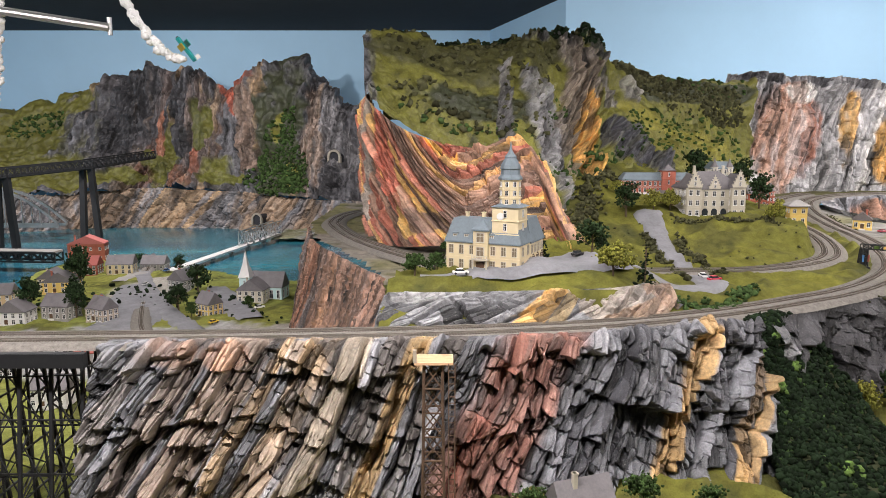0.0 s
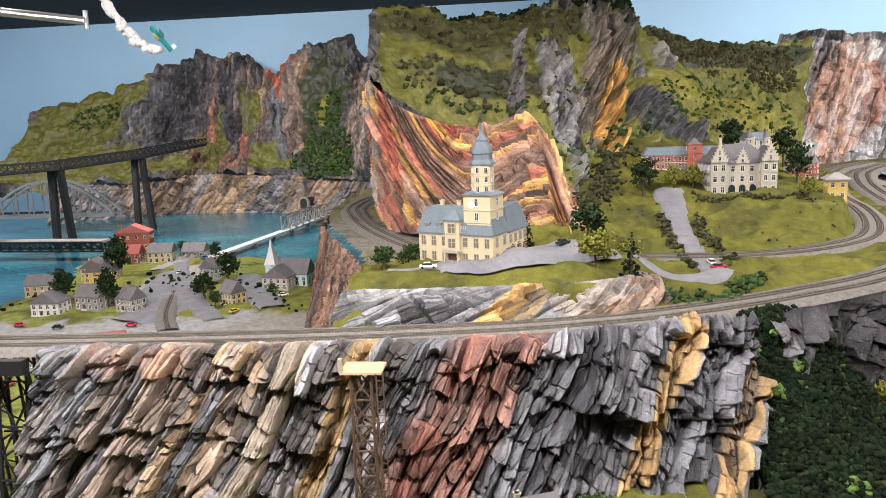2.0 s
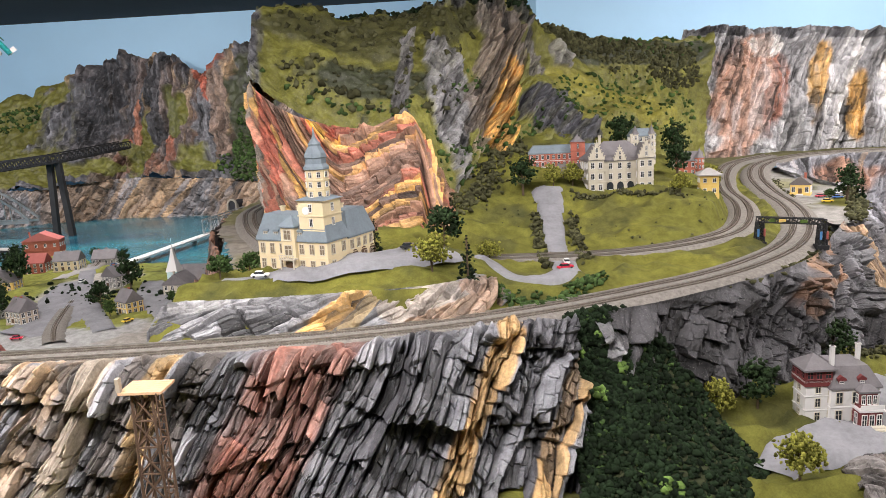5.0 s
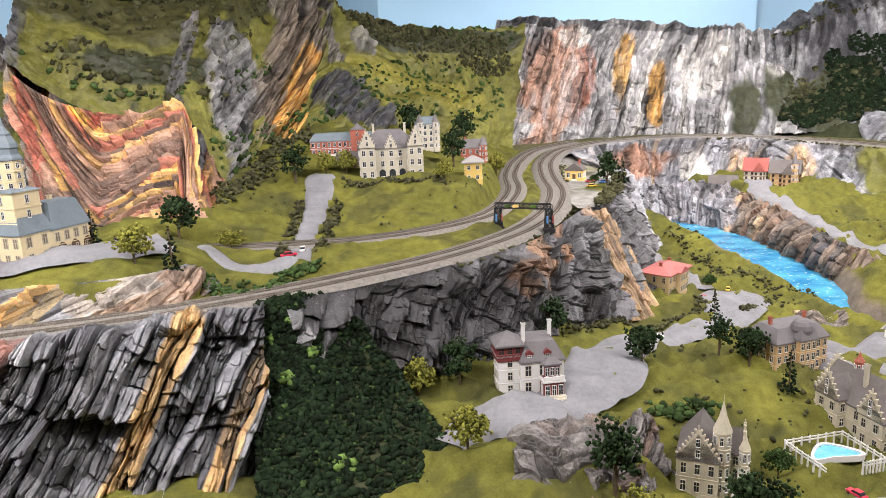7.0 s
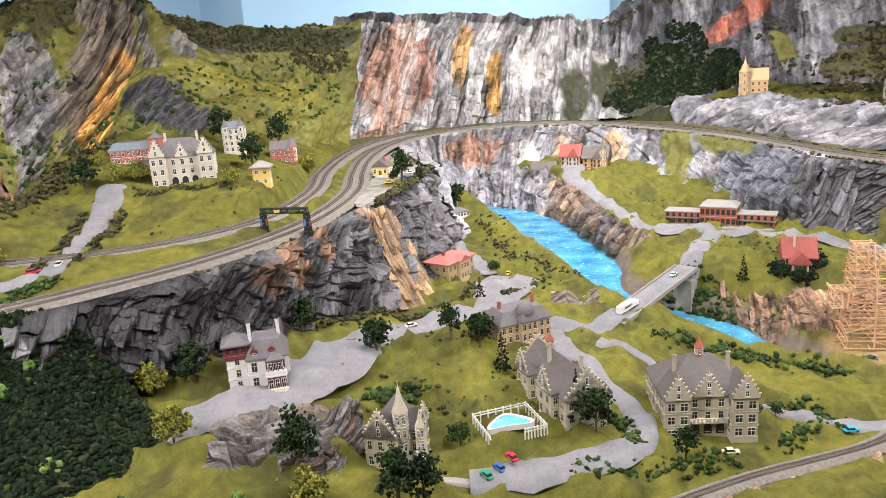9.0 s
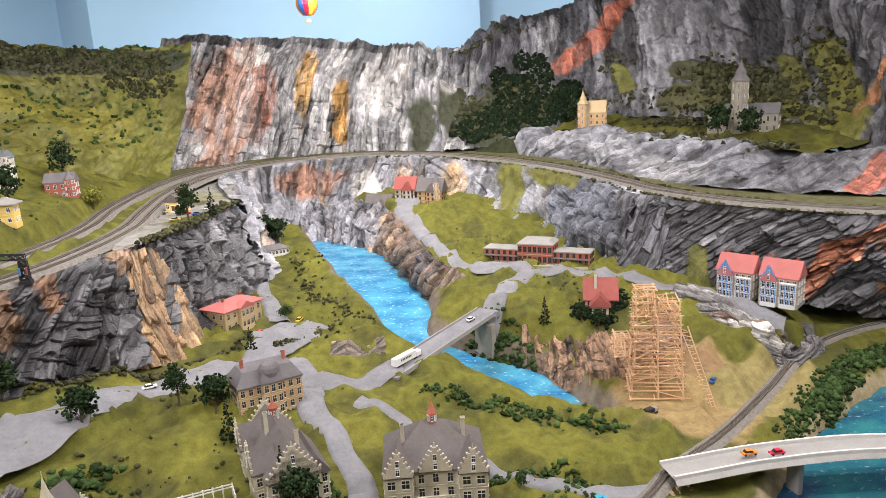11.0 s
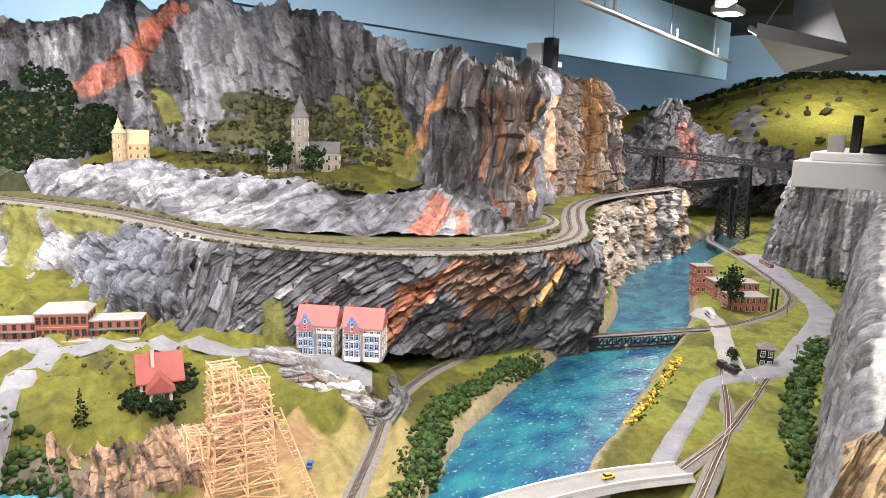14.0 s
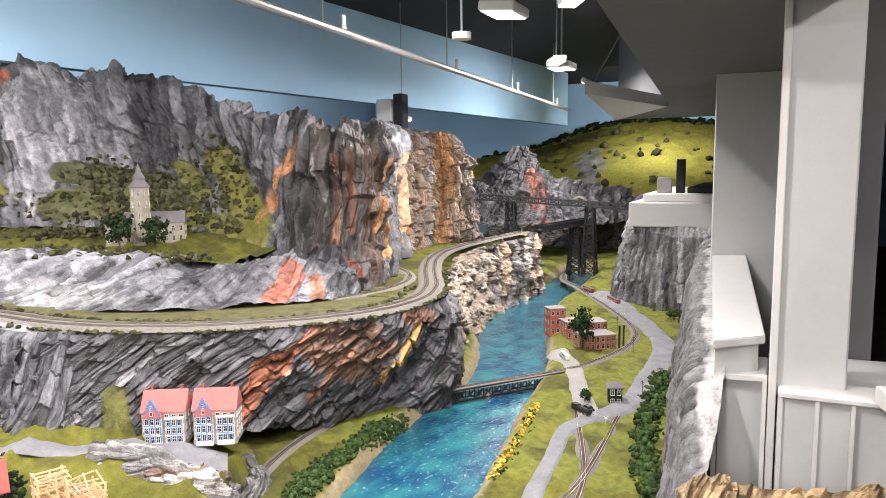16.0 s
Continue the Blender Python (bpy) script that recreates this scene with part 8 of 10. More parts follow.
for bx, by, turn, wall_m, roof_m, w in ((3.83, 5.16, -30, OCHRE, BROWNROOF, 0.19), (4.03, 5.04, -35, IVORY, REDROOF, 0.15), (4.17, 4.94, -40, OCHRE, BROWNROOF, 0.19)):
    hs = building("half-timbered village house with a steep tiled roof", "village house", bx, by, float(valley.z(bx + 0.06, by - 0.05)) - 0.006, turn, "village row")
    block(hs, 0, 0, w, 0.11, 0.10, wall_m, ("gable", 0.09, "x"), roof_m, 3, 4, 3, (0.013, 0.018), DOORWOOD, DARKGLASS, cornice=DOORWOOD, over=0.010, door=1)
    block(hs, w * 0.45, -0.03, 0.065, 0.05, 0.10, wall_m, ("gable", 0.06, "y"), roof_m, 3, 2, 1, (0.012, 0.018), DOORWOOD, DARKGLASS, cornice=DOORWOOD, over=0.007)
turret(hs, 0.16, -0.015, 0.022, 0, 0.17, OCHRE, SLATE, 0.09, 8, 4)
inn = building("low white lakeside inn with long veranda", "inn", 2.98, 4.62, 0.50, 15)
block(inn, 0, 0, 0.22, 0.10, 0.07, WHITE, ("hip", 0.03, "x"), SLATE, 2, 9, 3, (0.014, 0.02), WHITE, DARKGLASS)
gate = building("house with steep slate-grey roof below the cliff", "house", 0.30, 1.60, 0.47, 20)
block(gate, 0, 0, 0.15, 0.12, 0.09, IVORY, ("gable", 0.09, "x"), SLATE, 2, 4, 3, (0.014, 0.022), WHITE, DARKGLASS, chimneys=((0.05, 0.05, 0.11),))

# lakeside village
chap = building("pale teal clapboard church with white steeple", "church", -1.46, 5.2, 0.29, -8)
block(chap, 0, 0, 0.26, 0.16, 0.10, TEAL, ("gable", 0.11, "x"), SLATE, 1, 5, 2, (0.02, 0.06), WHITE, DARKGLASS)
turret(chap, -0.02, 0.02, 0.04, 0, 0.17, TEAL, WHITE, 0.20, 4, 2)
COTTAGES = [(-2.98, 4.58, 0, WHITE, SLATE, 0.20), (-2.76, 4.74, -10, CONCRETE, SLATE, 0.20), (-2.44, 4.71, 12, STONE, SLATE, 0.16), (-1.71, 4.77, -35, YELLOW, SLATE, 0.14), (-1.51, 5.07, -8, IVORY, SLATE, 0.20), (-2.43, 4.72, -30, STONE, SLATE, 0.16), (-3.68, 6.86, 10, BRICKRED, PINKROOF, 0.34), (-3.03, 6.26, 5, TAN, SLATE, 0.22), (-3.22, 5.57, 5, YELLOW, SLATE, 0.26), (-2.84, 6.55, 0, CONCRETE, SLATE, 0.22), (-2.17, 5.48, -25, CONCRETE, SLATE, 0.16), (-3.32, 6.23, 5, BRICKRED, REDROOF, 0.22), (-3.36, 5.75, 5, CREAM, SLATE, 0.20), (-2.98, 6.18, 5, CREAM, SLATE, 0.22), (-2.89, 6.64, 10, CONCRETE, SLATE, 0.20), (-3.50, 5.23, 8, TAN, SLATE, 0.22)]
NAMES = {"white_paint": "white", "pale_concrete": "pale grey", "ivory_stone": "ivory", "tan_plaster": "tan", "yellow_plank": "yellow", "cream_plaster": "cream", "red_brick": "red brick", "grey_brown_stone": "grey-brown"}
for k, (bx, by, turn, wall_m, roof_m, w) in enumerate(COTTAGES):
    hs = building(NAMES[wall_m.name] + " village house with a pitched roof on the lake shore", "cottage", bx, by, float(shore.z(bx + 0.1, by + 0.07)), turn, "lakeside cottages")
    block(hs, 0, 0, w, 0.15 if w > 0.18 else 0.12, 0.085 + 0.10 * (w > 0.3), wall_m, ("gable", 0.08, "x" if k % 2 else "y"), roof_m, 2, 4, 3, (0.02, 0.03), WHITE, DARKGLASS, door=1, chimneys=((0.05, 0.08, 0.08),))
for k, (bx, by) in enumerate(((-2.9, 3.2), (-2.4, 3.5), (-3.4, 3.4), (-1.9, 3.1), (-2.0, 3.7), (-3.0, 2.8))):
    hs = building("white model house in the village below the trestle", "cottage", bx, by, float(shore.z(bx + 0.1, by + 0.07)), 20 * (k % 3), "lakeside cottages")
    block(hs, 0, 0, 0.17, 0.13, 0.08, (WHITE, CONCRETE, IVORY)[k % 3], ("gable", 0.06, "x"), (SLATE, REDROOF, SLATE)[k % 3], 2, 4, 2, (0.016, 0.022), WHITE, DARKGLASS, door=1)
hb = building("red harbour house with white trim across the lake", "harbour house", -1.5, 9.05, 0.24, 0)
block(hb, 0, 0, 0.28, 0.15, 0.12, WHITE, ("gable", 0.08, "x"), REDROOF, 2, 4, 2, (0.03, 0.035), WHITE, DARKGLASS)

# plant by the river
plant_b = building("brown brick power plant with flat roofs and twin stacks", "power plant", 8.30, 1.80, 0.20, -50)
block(plant_b, 0, 0, 0.26, 0.18, 0.11, BRICKRED, ("flat", 0.006, "x"), CONCRETE, 2, 6, 4, (0.02, 0.035), STONE, DARKGLASS)
block(plant_b, 0.04, 0.18, 0.24, 0.16, 0.17, BRICKRED, ("flat", 0.006, "x"), CONCRETE, 3, 5, 3, (0.02, 0.035), STONE, DARKGLASS)
block(plant_b, 0.02, 0.36, 0.2, 0.16, 0.14, BRICKRED, ("flat", 0.006, "x"), CONCRETE, 2, 4, 3, (0.02, 0.035), STONE, DARKGLASS)
block(plant_b, -0.05, 0.54, 0.14, 0.12, 0.22, BRICKRED, ("flat", 0.006, "x"), CONCRETE, 3, 3, 2, (0.02, 0.03), STONE, DARKGLASS)
for sx in (0.30, 0.335):
    bm = bmesh.new()
    bar(bm, (sx, 0.02, 0), (sx, 0.02, 0.17), 0.016, sides=10)
    bar(bm, (sx, 0.02, 0.165), (sx, 0.02, 0.172), 0.020, sides=10)
    part("stack", bm, STEEL, plant_b)
tower_g = building("dark green wooden crossing tower on posts", "watch tower", 7.18, 1.30, 0.20, 20)
block(tower_g, 0, 0, 0.075, 0.075, 0.11, LEAFDARK, ("hip", 0.03, "x"), SLATE, 2, 2, 2, (0.02, 0.03), WHITE, DARKGLASS, over=0.012)

# ---- bridges, trestles and signals ----
def truss(root, a, b, h, panels, material, size=0.004, name="truss"):
    """A flat braced girder between two points, its chords, uprights and diagonals."""
    a, b = Vector(a), Vector(b)
    up = Vector((0, 0, h))
    bm = bmesh.new()
    bar(bm, a, b, size)
    bar(bm, a + up, b + up, size)
    for k in range(panels + 1):
        p = a.lerp(b, k / panels)
        bar(bm, p, p + up, size * 0.8)
        if k < panels:
            q = a.lerp(b, (k + 1) / panels)
            bar(bm, p, q + up, size * 0.6)
            bar(bm, p + up, q, size * 0.6)
    return part(name, bm, material, root)


def mast(root, a, b, w0, w1, material, panels, size=0.004):
    """A lattice tower from a to b, four legs with rungs and crosses."""
    a, b = Vector(a), Vector(b)
    corners = ((-1, -1), (1, -1), (1, 1), (-1, 1))
    for cx, cy in corners:
        bm = bmesh.new()
        bar(bm, a + Vector((cx * w0 / 2, cy * w0 / 2, 0)), b + Vector((cx * w1 / 2, cy * w1 / 2, 0)), size)
        part("leg", bm, material, root)
    bm = bmesh.new()
    for k in range(panels):
        f0, f1 = k / panels, (k + 1) / panels
        p0, p1 = a.lerp(b, f0), a.lerp(b, f1)
        r0, r1 = (w0 + (w1 - w0) * f0) / 2, (w0 + (w1 - w0) * f1) / 2
        for i in range(4):
            (ax, ay), (bx, by) = corners[i], corners[(i + 1) % 4]
            bar(bm, p0 + Vector((ax * r0, ay * r0, 0)), p1 + Vector((bx * r1, by * r1, 0)), size * 0.6)
            bar(bm, p0 + Vector((bx * r0, by * r0, 0)), p1 + Vector((ax * r1, ay * r1, 0)), size * 0.6)
            bar(bm, p1 + Vector((ax * r1, ay * r1, 0)), p1 + Vector((bx * r1, by * r1, 0)), size * 0.7)
    part("bracing", bm, material, root)


def ladder(root, a, b, w, material, rungs):
    a, b = Vector(a), Vector(b)
    s = (b - a).cross(Vector((0, 1, 0))).normalized() * w / 2
    bm = bmesh.new()
    bar(bm, a - s, b - s, 0.0025)
    bar(bm, a + s, b + s, 0.0025)
    for k in range(1, rungs):
        p = a.lerp(b, k / rungs)
        bar(bm, p - s, p + s, 0.0018)
    part("ladder", bm, material, root)


gantry = thing("signal_gantry", Matrix(), "black steel signal gantry with green and yellow panels over the tracks", "signal gantry")
ga, gb = Vector((1.855, 3.085, 0.928)), Vector((2.045, 2.975, 0.928))
for q in (ga, gb):
    mast(gantry, q, q + Vector((0, 0, 0.085)), 0.03, 0.022, STEEL, 4, 0.005)
    bm = bmesh.new()
    box(bm, q.x - 0.022, q.y - 0.022, 0.915, q.x + 0.022, q.y + 0.022, 0.935, None, 0.002)
    part("footing", bm, STEEL, gantry)
    for k in range(2):
        bm = bmesh.new()
        bar(bm, q + Vector((-0.012 + 0.024 * k, -0.02, 0.03)), q + Vector((-0.012 + 0.024 * k, -0.02, 0.06)), 0.008, sides=8)
        part("signal_head", bm, (BLUEPLANK, REDROOF)[k], gantry)
for dy in (-0.012, 0.012):
    truss(gantry, ga + Vector((-0.01, dy, 0.085)), gb + Vector((0.01, dy, 0.085)), 0.02, 8, STEEL, 0.004, "beam")
dirv = (gb - ga).normalized()
nrm = Vector((dirv.y, -dirv.x, 0))
for k, (f, m_) in enumerate(((0.22, LEAFLIME), (0.38, YELLOW), (0.72, LEAFLIME))):
    c = ga.lerp(gb, f) + nrm * 0.017 + Vector((0, 0, 0.09))
    bm = bmesh.new()
    bar(bm, c, c + Vector((0, 0, 0.012)), 0.026, 0.003)
    part("sign_panel", bm, m_, gantry)

crane = thing("coaling_tower", Matrix(), "rust-brown lattice tower with a wooden platform before the cliff", "lattice tower")
mast(crane, (-0.025, 1.735, 0.36), (-0.025, 1.735, 0.935), 0.062, 0.046, RUST, 9, 0.005)
for k in range(6):
    bm = bmesh.new()
    box(bm, -0.072, 1.700 + k * 0.0125, 0.937, 0.026, 1.711 + k * 0.0125, 0.943)
    part("plank", bm, BALSA, crane)
bm = bmesh.new()
box(bm, -0.075, 1.70, 0.943, -0.066, 1.712, 0.975)
part("stub", bm, STONE, crane)
ladder(crane, (0.022, 1.70, 0.36), (0.022, 1.70, 0.94), 0.016, RUST, 34)

trestle = thing("steel_trestle", Matrix(), "black steel trestle carrying the track over the village", "trestle bridge")


def member(name, a, b, w):
    bm = bmesh.new()
    bar(bm, a, b, w)
    part(name, bm, STEEL, trestle)


for k in range(20):
    tx, ty = -1.02 - 0.085 * k, 1.985 - 0.0075 * k
    for s_ in (-1, 1):
        member("leg", (tx, ty + s_ * 0.05, 0.9), (tx, ty + s_ * 0.15, 0.2), 0.009)
        member("leg", (tx, ty + s_ * 0.02, 0.9), (tx, ty + s_ * 0.05, 0.2), 0.006)
    for q in range(5):
        z0, z1 = 0.9 - q * 0.14, 0.9 - (q + 1) * 0.14
        member("strut", (tx, ty - 0.05 - 0.02 * q, z0 - 0.07), (tx - 0.085, ty - 0.05 - 0.02 * q, z0 - 0.07), 0.0045)
        w0, w1 = 0.05 + 0.1 * (q / 5), 0.05 + 0.1 * ((q + 1) / 5)
        member("strut", (tx, ty - w1, z1), (tx, ty + w1, z1), 0.005)
        member("brace", (tx, ty - w0, z0), (tx, ty + w1, z1), 0.0035)
        member("brace", (tx, ty + w0, z0), (tx, ty - w1, z1), 0.0035)
    for s_ in (-1,):
        for q in range(4):
            z0, z1 = 0.86 - q * 0.15, 0.86 - (q + 1) * 0.15
            x0, x1 = -0.97 - 0.085 * k, -1.055 - 0.085 * k
            ya = 1.985 + s_ * (0.06 + 0.025 * q)
            member("strut", (x0, ya, z0), (x1, ya, z0), 0.0045)
            member("brace", (x0, ya, z0), (x1, ya + s_ * 0.025, z1), 0.003)
            member("brace", (x1, ya, z0), (x0, ya + s_ * 0.025, z1), 0.003)
bm = bmesh.new()
box(bm, -3.6, 1.86, 0.875, -0.98, 1.885, 0.915)
box(bm, -3.6, 2.06, 0.875, -0.98, 2.085, 0.915)
part("girder", bm, STEEL, trestle)

viaduct = thing("lake_viaduct", Matrix(), "black steel truss viaduct on tall piers in the lake", "viaduct")
VD = [Vector(p) for p in ((-5.9, 5.9, 1.06), (-4.78, 7.7, 1.07), (-4.40, 8.8, 1.12), (-4.25, 10.35, 1.2))]
for a, b in zip(VD, VD[1:]):
    side = Vector(((b - a).y, -(b - a).x, 0)).normalized() * 0.09
    truss(viaduct, a - side, b - side, 0.09, 14, STEEL, 0.014)
    truss(viaduct, a + side, b + side, 0.09, 14, STEEL, 0.014)
    bm = bmesh.new()
    bar(bm, a - Vector((0, 0, 0.0)), b - Vector((0, 0, 0.0)), 0.17, 0.03)
    part("deck", bm, STEEL, viaduct)
for a in VD[1:3]:
    bm = bmesh.new()
    for s_ in (-1, 1):
        bar(bm, a + Vector((s_ * 0.05, 0, 0)), Vector((a.x + s_ * 0.10, a.y, 0.15)), 0.065)
    part("pier", bm, STEEL, viaduct)
low_v = thing("low_viaduct", Matrix(), "dark steel truss bridge low over the lake", "truss bridge")
truss(low_v, (-5.4, 6.9, 0.30), (-3.75, 6.75, 0.30), 0.09, 14, STEEL, 0.016)
truss(low_v, (-5.4, 7.05, 0.30), (-3.75, 6.9, 0.30), 0.09, 14, STEEL, 0.016)
bm = bmesh.new()
bar(bm, (-5.4, 6.97, 0.395), (-3.75, 6.82, 0.395), 0.15, 0.02)
part("deck", bm, CONCRETE, low_v)
arch = thing("arch_bridge", Matrix(), "grey steel arch bridge behind the viaduct", "arch bridge")
for dy in (0, 0.2):
    bm = bmesh.new()
    prev = None
    for k in range(17):
        f = k / 16
        p = Vector((-6.4 + 1.7 * f, 8.6 + dy, 0.45 + 0.42 * (1 - (2 * f - 1) ** 2)))
        if prev is not None:
            bar(bm, prev, p, 0.03)
            if k % 2 == 0:
                bar(bm, p, (p.x, p.y, 0.42), 0.014)
        prev = p
    bar(bm, (-6.4, 8.6 + dy, 0.42), (-4.7, 8.6 + dy, 0.42), 0.03)
    part("arch", bm, CHROME, arch)
cause = thing("causeway", Matrix(), "white causeway bridge with railings across the lake", "bridge")
bm = bmesh.new()
bar(bm, (-2.58, 6.55, 0.25), (-2.12, 9.0, 0.27), 0.10, 0.02)
part("deck", bm, WHITE, cause)
for s_ in (-0.05, 0.05):
    truss(cause, (-2.28 + s_, 8.0, 0.27), (-2.12 + s_, 9.0, 0.28), 0.16, 6, CHROME, 0.012)
for k in range(7):
    bm = bmesh.new()
    f = k / 6
    bar(bm, (-2.58 + 0.46 * f, 6.55 + 2.45 * f, 0.1), (-2.58 + 0.46 * f, 6.55 + 2.45 * f, 0.25), 0.04)
    part("pier", bm, CONCRETE, cause)
quay = Land([(-1.9, 8.5, 0.22), (-0.9, 8.5, 0.24), (-1.9, 9.5, 0.24), (-0.9, 9.3, 0.26)], 0.02, 12.0)
tagged(quay.mesh("ground_quay", -2.15, -0.7, 8.75, 9.7, 0.06, None, (0.3, 0.3, 0.29)), "grey rock quay at the far shore", "ground", kind="structure")


def portal(name, m, w, h, label):
    """A tunnel mouth: a stone surround round a solid plug, coloured dark for the unlit inside."""
    root = thing(name, m, label, "tunnel portal")
    for k in range(9):
        a0, a1 = math.pi * k / 9, math.pi * (k + 1) / 9
        bm = bmesh.new()
        bar(bm, (w * 0.6 * math.cos(a0), -0.01, h * 0.5 + w * 0.6 * math.sin(a0)), (w * 0.6 * math.cos(a1), -0.01, h * 0.5 + w * 0.6 * math.sin(a1)), w * 0.22)
        part("arch_stone", bm, GREYSTONE, root)
    part("jamb", box(bmesh.new(), -w * 0.7, -0.03, 0, -w * 0.5, 0.02, h * 0.55), GREYSTONE, root)
    part("jamb", box(bmesh.new(), w * 0.5, -0.03, 0, w * 0.7, 0.02, h * 0.55), GREYSTONE, root)
    # solid, not hollow: the tunnel's shade is put into the plug's dark colour
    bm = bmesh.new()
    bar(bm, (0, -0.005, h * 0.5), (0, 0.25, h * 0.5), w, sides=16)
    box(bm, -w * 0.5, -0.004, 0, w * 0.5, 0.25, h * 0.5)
    part("dark_plug", bm, DARKCEIL, root)


portal("tunnel_portal", pose(-2.56, 9.72, 0.30, 0, 0, -15), 0.11, 0.17, "pale stone tunnel mouth above the lake")
portal("tunnel_portal", pose(-1.52, 10.02, 1.14, 0, 0, -15), 0.14, 0.17, "dark tunnel mouth in the far mountain")
portal("tunnel_portal", pose(13.35, 3.15, 0.92, 0, 0, -80), 0.16, 0.20, "pale stone tunnel mouth below the peak")

rb = thing("road_bridge", Matrix(), "grey concrete road bridge over the creek", "bridge")
bm = bmesh.new()
bar(bm, (3.36, 2.70, 0.405), (4.02, 3.18, 0.455), 0.115, 0.012)
part("deck", bm, ROAD, rb)
dv = Vector((0.66, 0.48, 0)).normalized()
sv = Vector((dv.y, -dv.x, 0)) * 0.058
for s_ in (-1, 1):
    bm = bmesh.new()
    bar(bm, Vector((3.40, 2.73, 0.412)) + sv * s_, Vector((4.0, 3.165, 0.46)) + sv * s_, 0.006, 0.02)
    part("parapet", bm, CONCRETE, rb)
for q in ((3.44, 2.76), (3.98, 3.15)):
    bm = bmesh.new()
    box(bm, -0.02, -0.05, 0.1, 0.02, 0.05, 0.40, pose(q[0], q[1], 0, 0, 0, 36))
    part("abutment", bm, GREYSTONE, rb)

tb = thing("rail_bridge", Matrix(), "black steel truss rail bridge over the river", "truss bridge")
dv = Vector((7.62 - 6.88, 1.88 - 2.46, 0)).normalized()
sv = Vector((dv.y, -dv.x, 0)) * 0.032
for s_ in (-1, 1):
    truss(tb, Vector((6.80, 2.52, 0.135)) + sv * s_, Vector((7.72, 1.80, 0.135)) + sv * s_, 0.072, 18, STEEL, 0.009)
bm = bmesh.new()
bar(bm, (6.80, 2.52, 0.20), (7.72, 1.80, 0.20), 0.056, 0.008)
part("deck", bm, STEEL, tb)
for q in ((6.84, 2.49), (7.24, 2.18), (7.68, 1.84)):
    bm = bmesh.new()
    box(bm, q[0] - 0.03, q[1] - 0.03, 0.05, q[0] + 0.03, q[1] + 0.03, 0.15, None, 0.003)
    part("pier", bm, STONE, tb)

hw = thing("highway_bridge", Matrix(), "pale concrete highway bridge over the wide river", "bridge")
HW = [(4.12, 1.83, 0.265), (4.5, 1.78, 0.275), (4.9, 1.68, 0.275), (5.33, 1.50, 0.25), (5.67, 1.31, 0.215)]
ribbon("deck", HW, 0.105, CONCRETE, 0.0, 5, 0.03, hw, 0.014)
for s_ in (-0.05, 0.05):
    sweep("parapet", offset_line(HW, s_, 50), ((-0.004, 0), (0.004, 0), (0.004, 0.012), (-0.004, 0.012)), WHITE, hw)
for x, y in ((4.6, 1.757), (4.95, 1.655), (5.34, 1.495)):
    bm = bmesh.new()
    box(bm, x - 0.010, y - 0.03, 0.05, x + 0.010, y + 0.03, 0.25, None, 0.002)
    part("pier", bm, CONCRETE, hw)

railway("railway_track", [(5.41, 1.186, 0.205), (5.797, 1.228, 0.205), (6.143, 1.268, 0.205), (6.491, 1.361, 0.205), (6.849, 1.475, 0.205), (7.296, 1.608, 0.205)], (0.0,), "single weathered siding on the flats", 0.035, 0.01, BARK)
railway("railway_track", [(5.6, 1.335, 0.205), (5.771, 1.311, 0.205), (6.12, 1.27, 0.205), (6.551, 1.272, 0.205), (7.033, 1.286, 0.205), (7.532, 1.269, 0.205), (8.195, 1.183, 0.205)], (0.0,), "single weathered siding on the flats", 0.035, 0.01, BARK)

# ---- the scaffold tower of sticks ----
scaf = thing("scaffold_tower", pose(4.47, 2.42, 0.245, 0, 0, -25), "tall rickety scaffold of pale balsa sticks on the sand", "scaffold")
rs = random.Random(5)


def stick(a, b, w=0.0042):
    j = lambda: rs.uniform(-0.009, 0.009)
    bm = bmesh.new()
    bar(bm, (a[0] + j(), a[1] + j(), a[2]), (b[0] + j(), b[1] + j(), b[2] + j()), w)
    part("stick", bm, BALSA, scaf)


def stage(cx, cy, z0, z1, w0, w1, d0, d1, levels):
    """One tapered storey of the scaffold: legs, decks of crossing sticks and slanting braces."""
    at = lambda q, sx, sy: (cx + sx * (w0 + (w1 - w0) * q), cy + sy * (d0 + (d1 - d0) * q), z0 + (z1 - z0) * q)
    for sx in (-1, 0, 1):
        for sy in (-1, 1):
            stick(at(0, sx, sy), at(1, sx, sy), 0.0055)
    for k in range(levels + 1):
        q = k / levels
        for sy in (-1, -0.4, 0.3, 1):
            stick(at(q, -1.18, sy), at(q, 1.12 + rs.uniform(0, 0.15), sy))
        for sx in (-1, 0, 1):
            stick(at(q, sx, -1.2), at(q, sx, 1.15))
        if k < levels:
            p = (k + 1) / levels
            for sy in (-1, 1):
                for sx in (-1, 0):
                    if rs.random() < 0.8:
                        a, b = (sx, sx + 1) if rs.random() < 0.5 else (sx + 1, sx)
                        stick(at(q, a, sy), at(p, b, sy), 0.0036)
            stick(at(q, -1, -1 if k % 2 else 1), at(p, -1, 1 if k % 2 else -1), 0.0036)


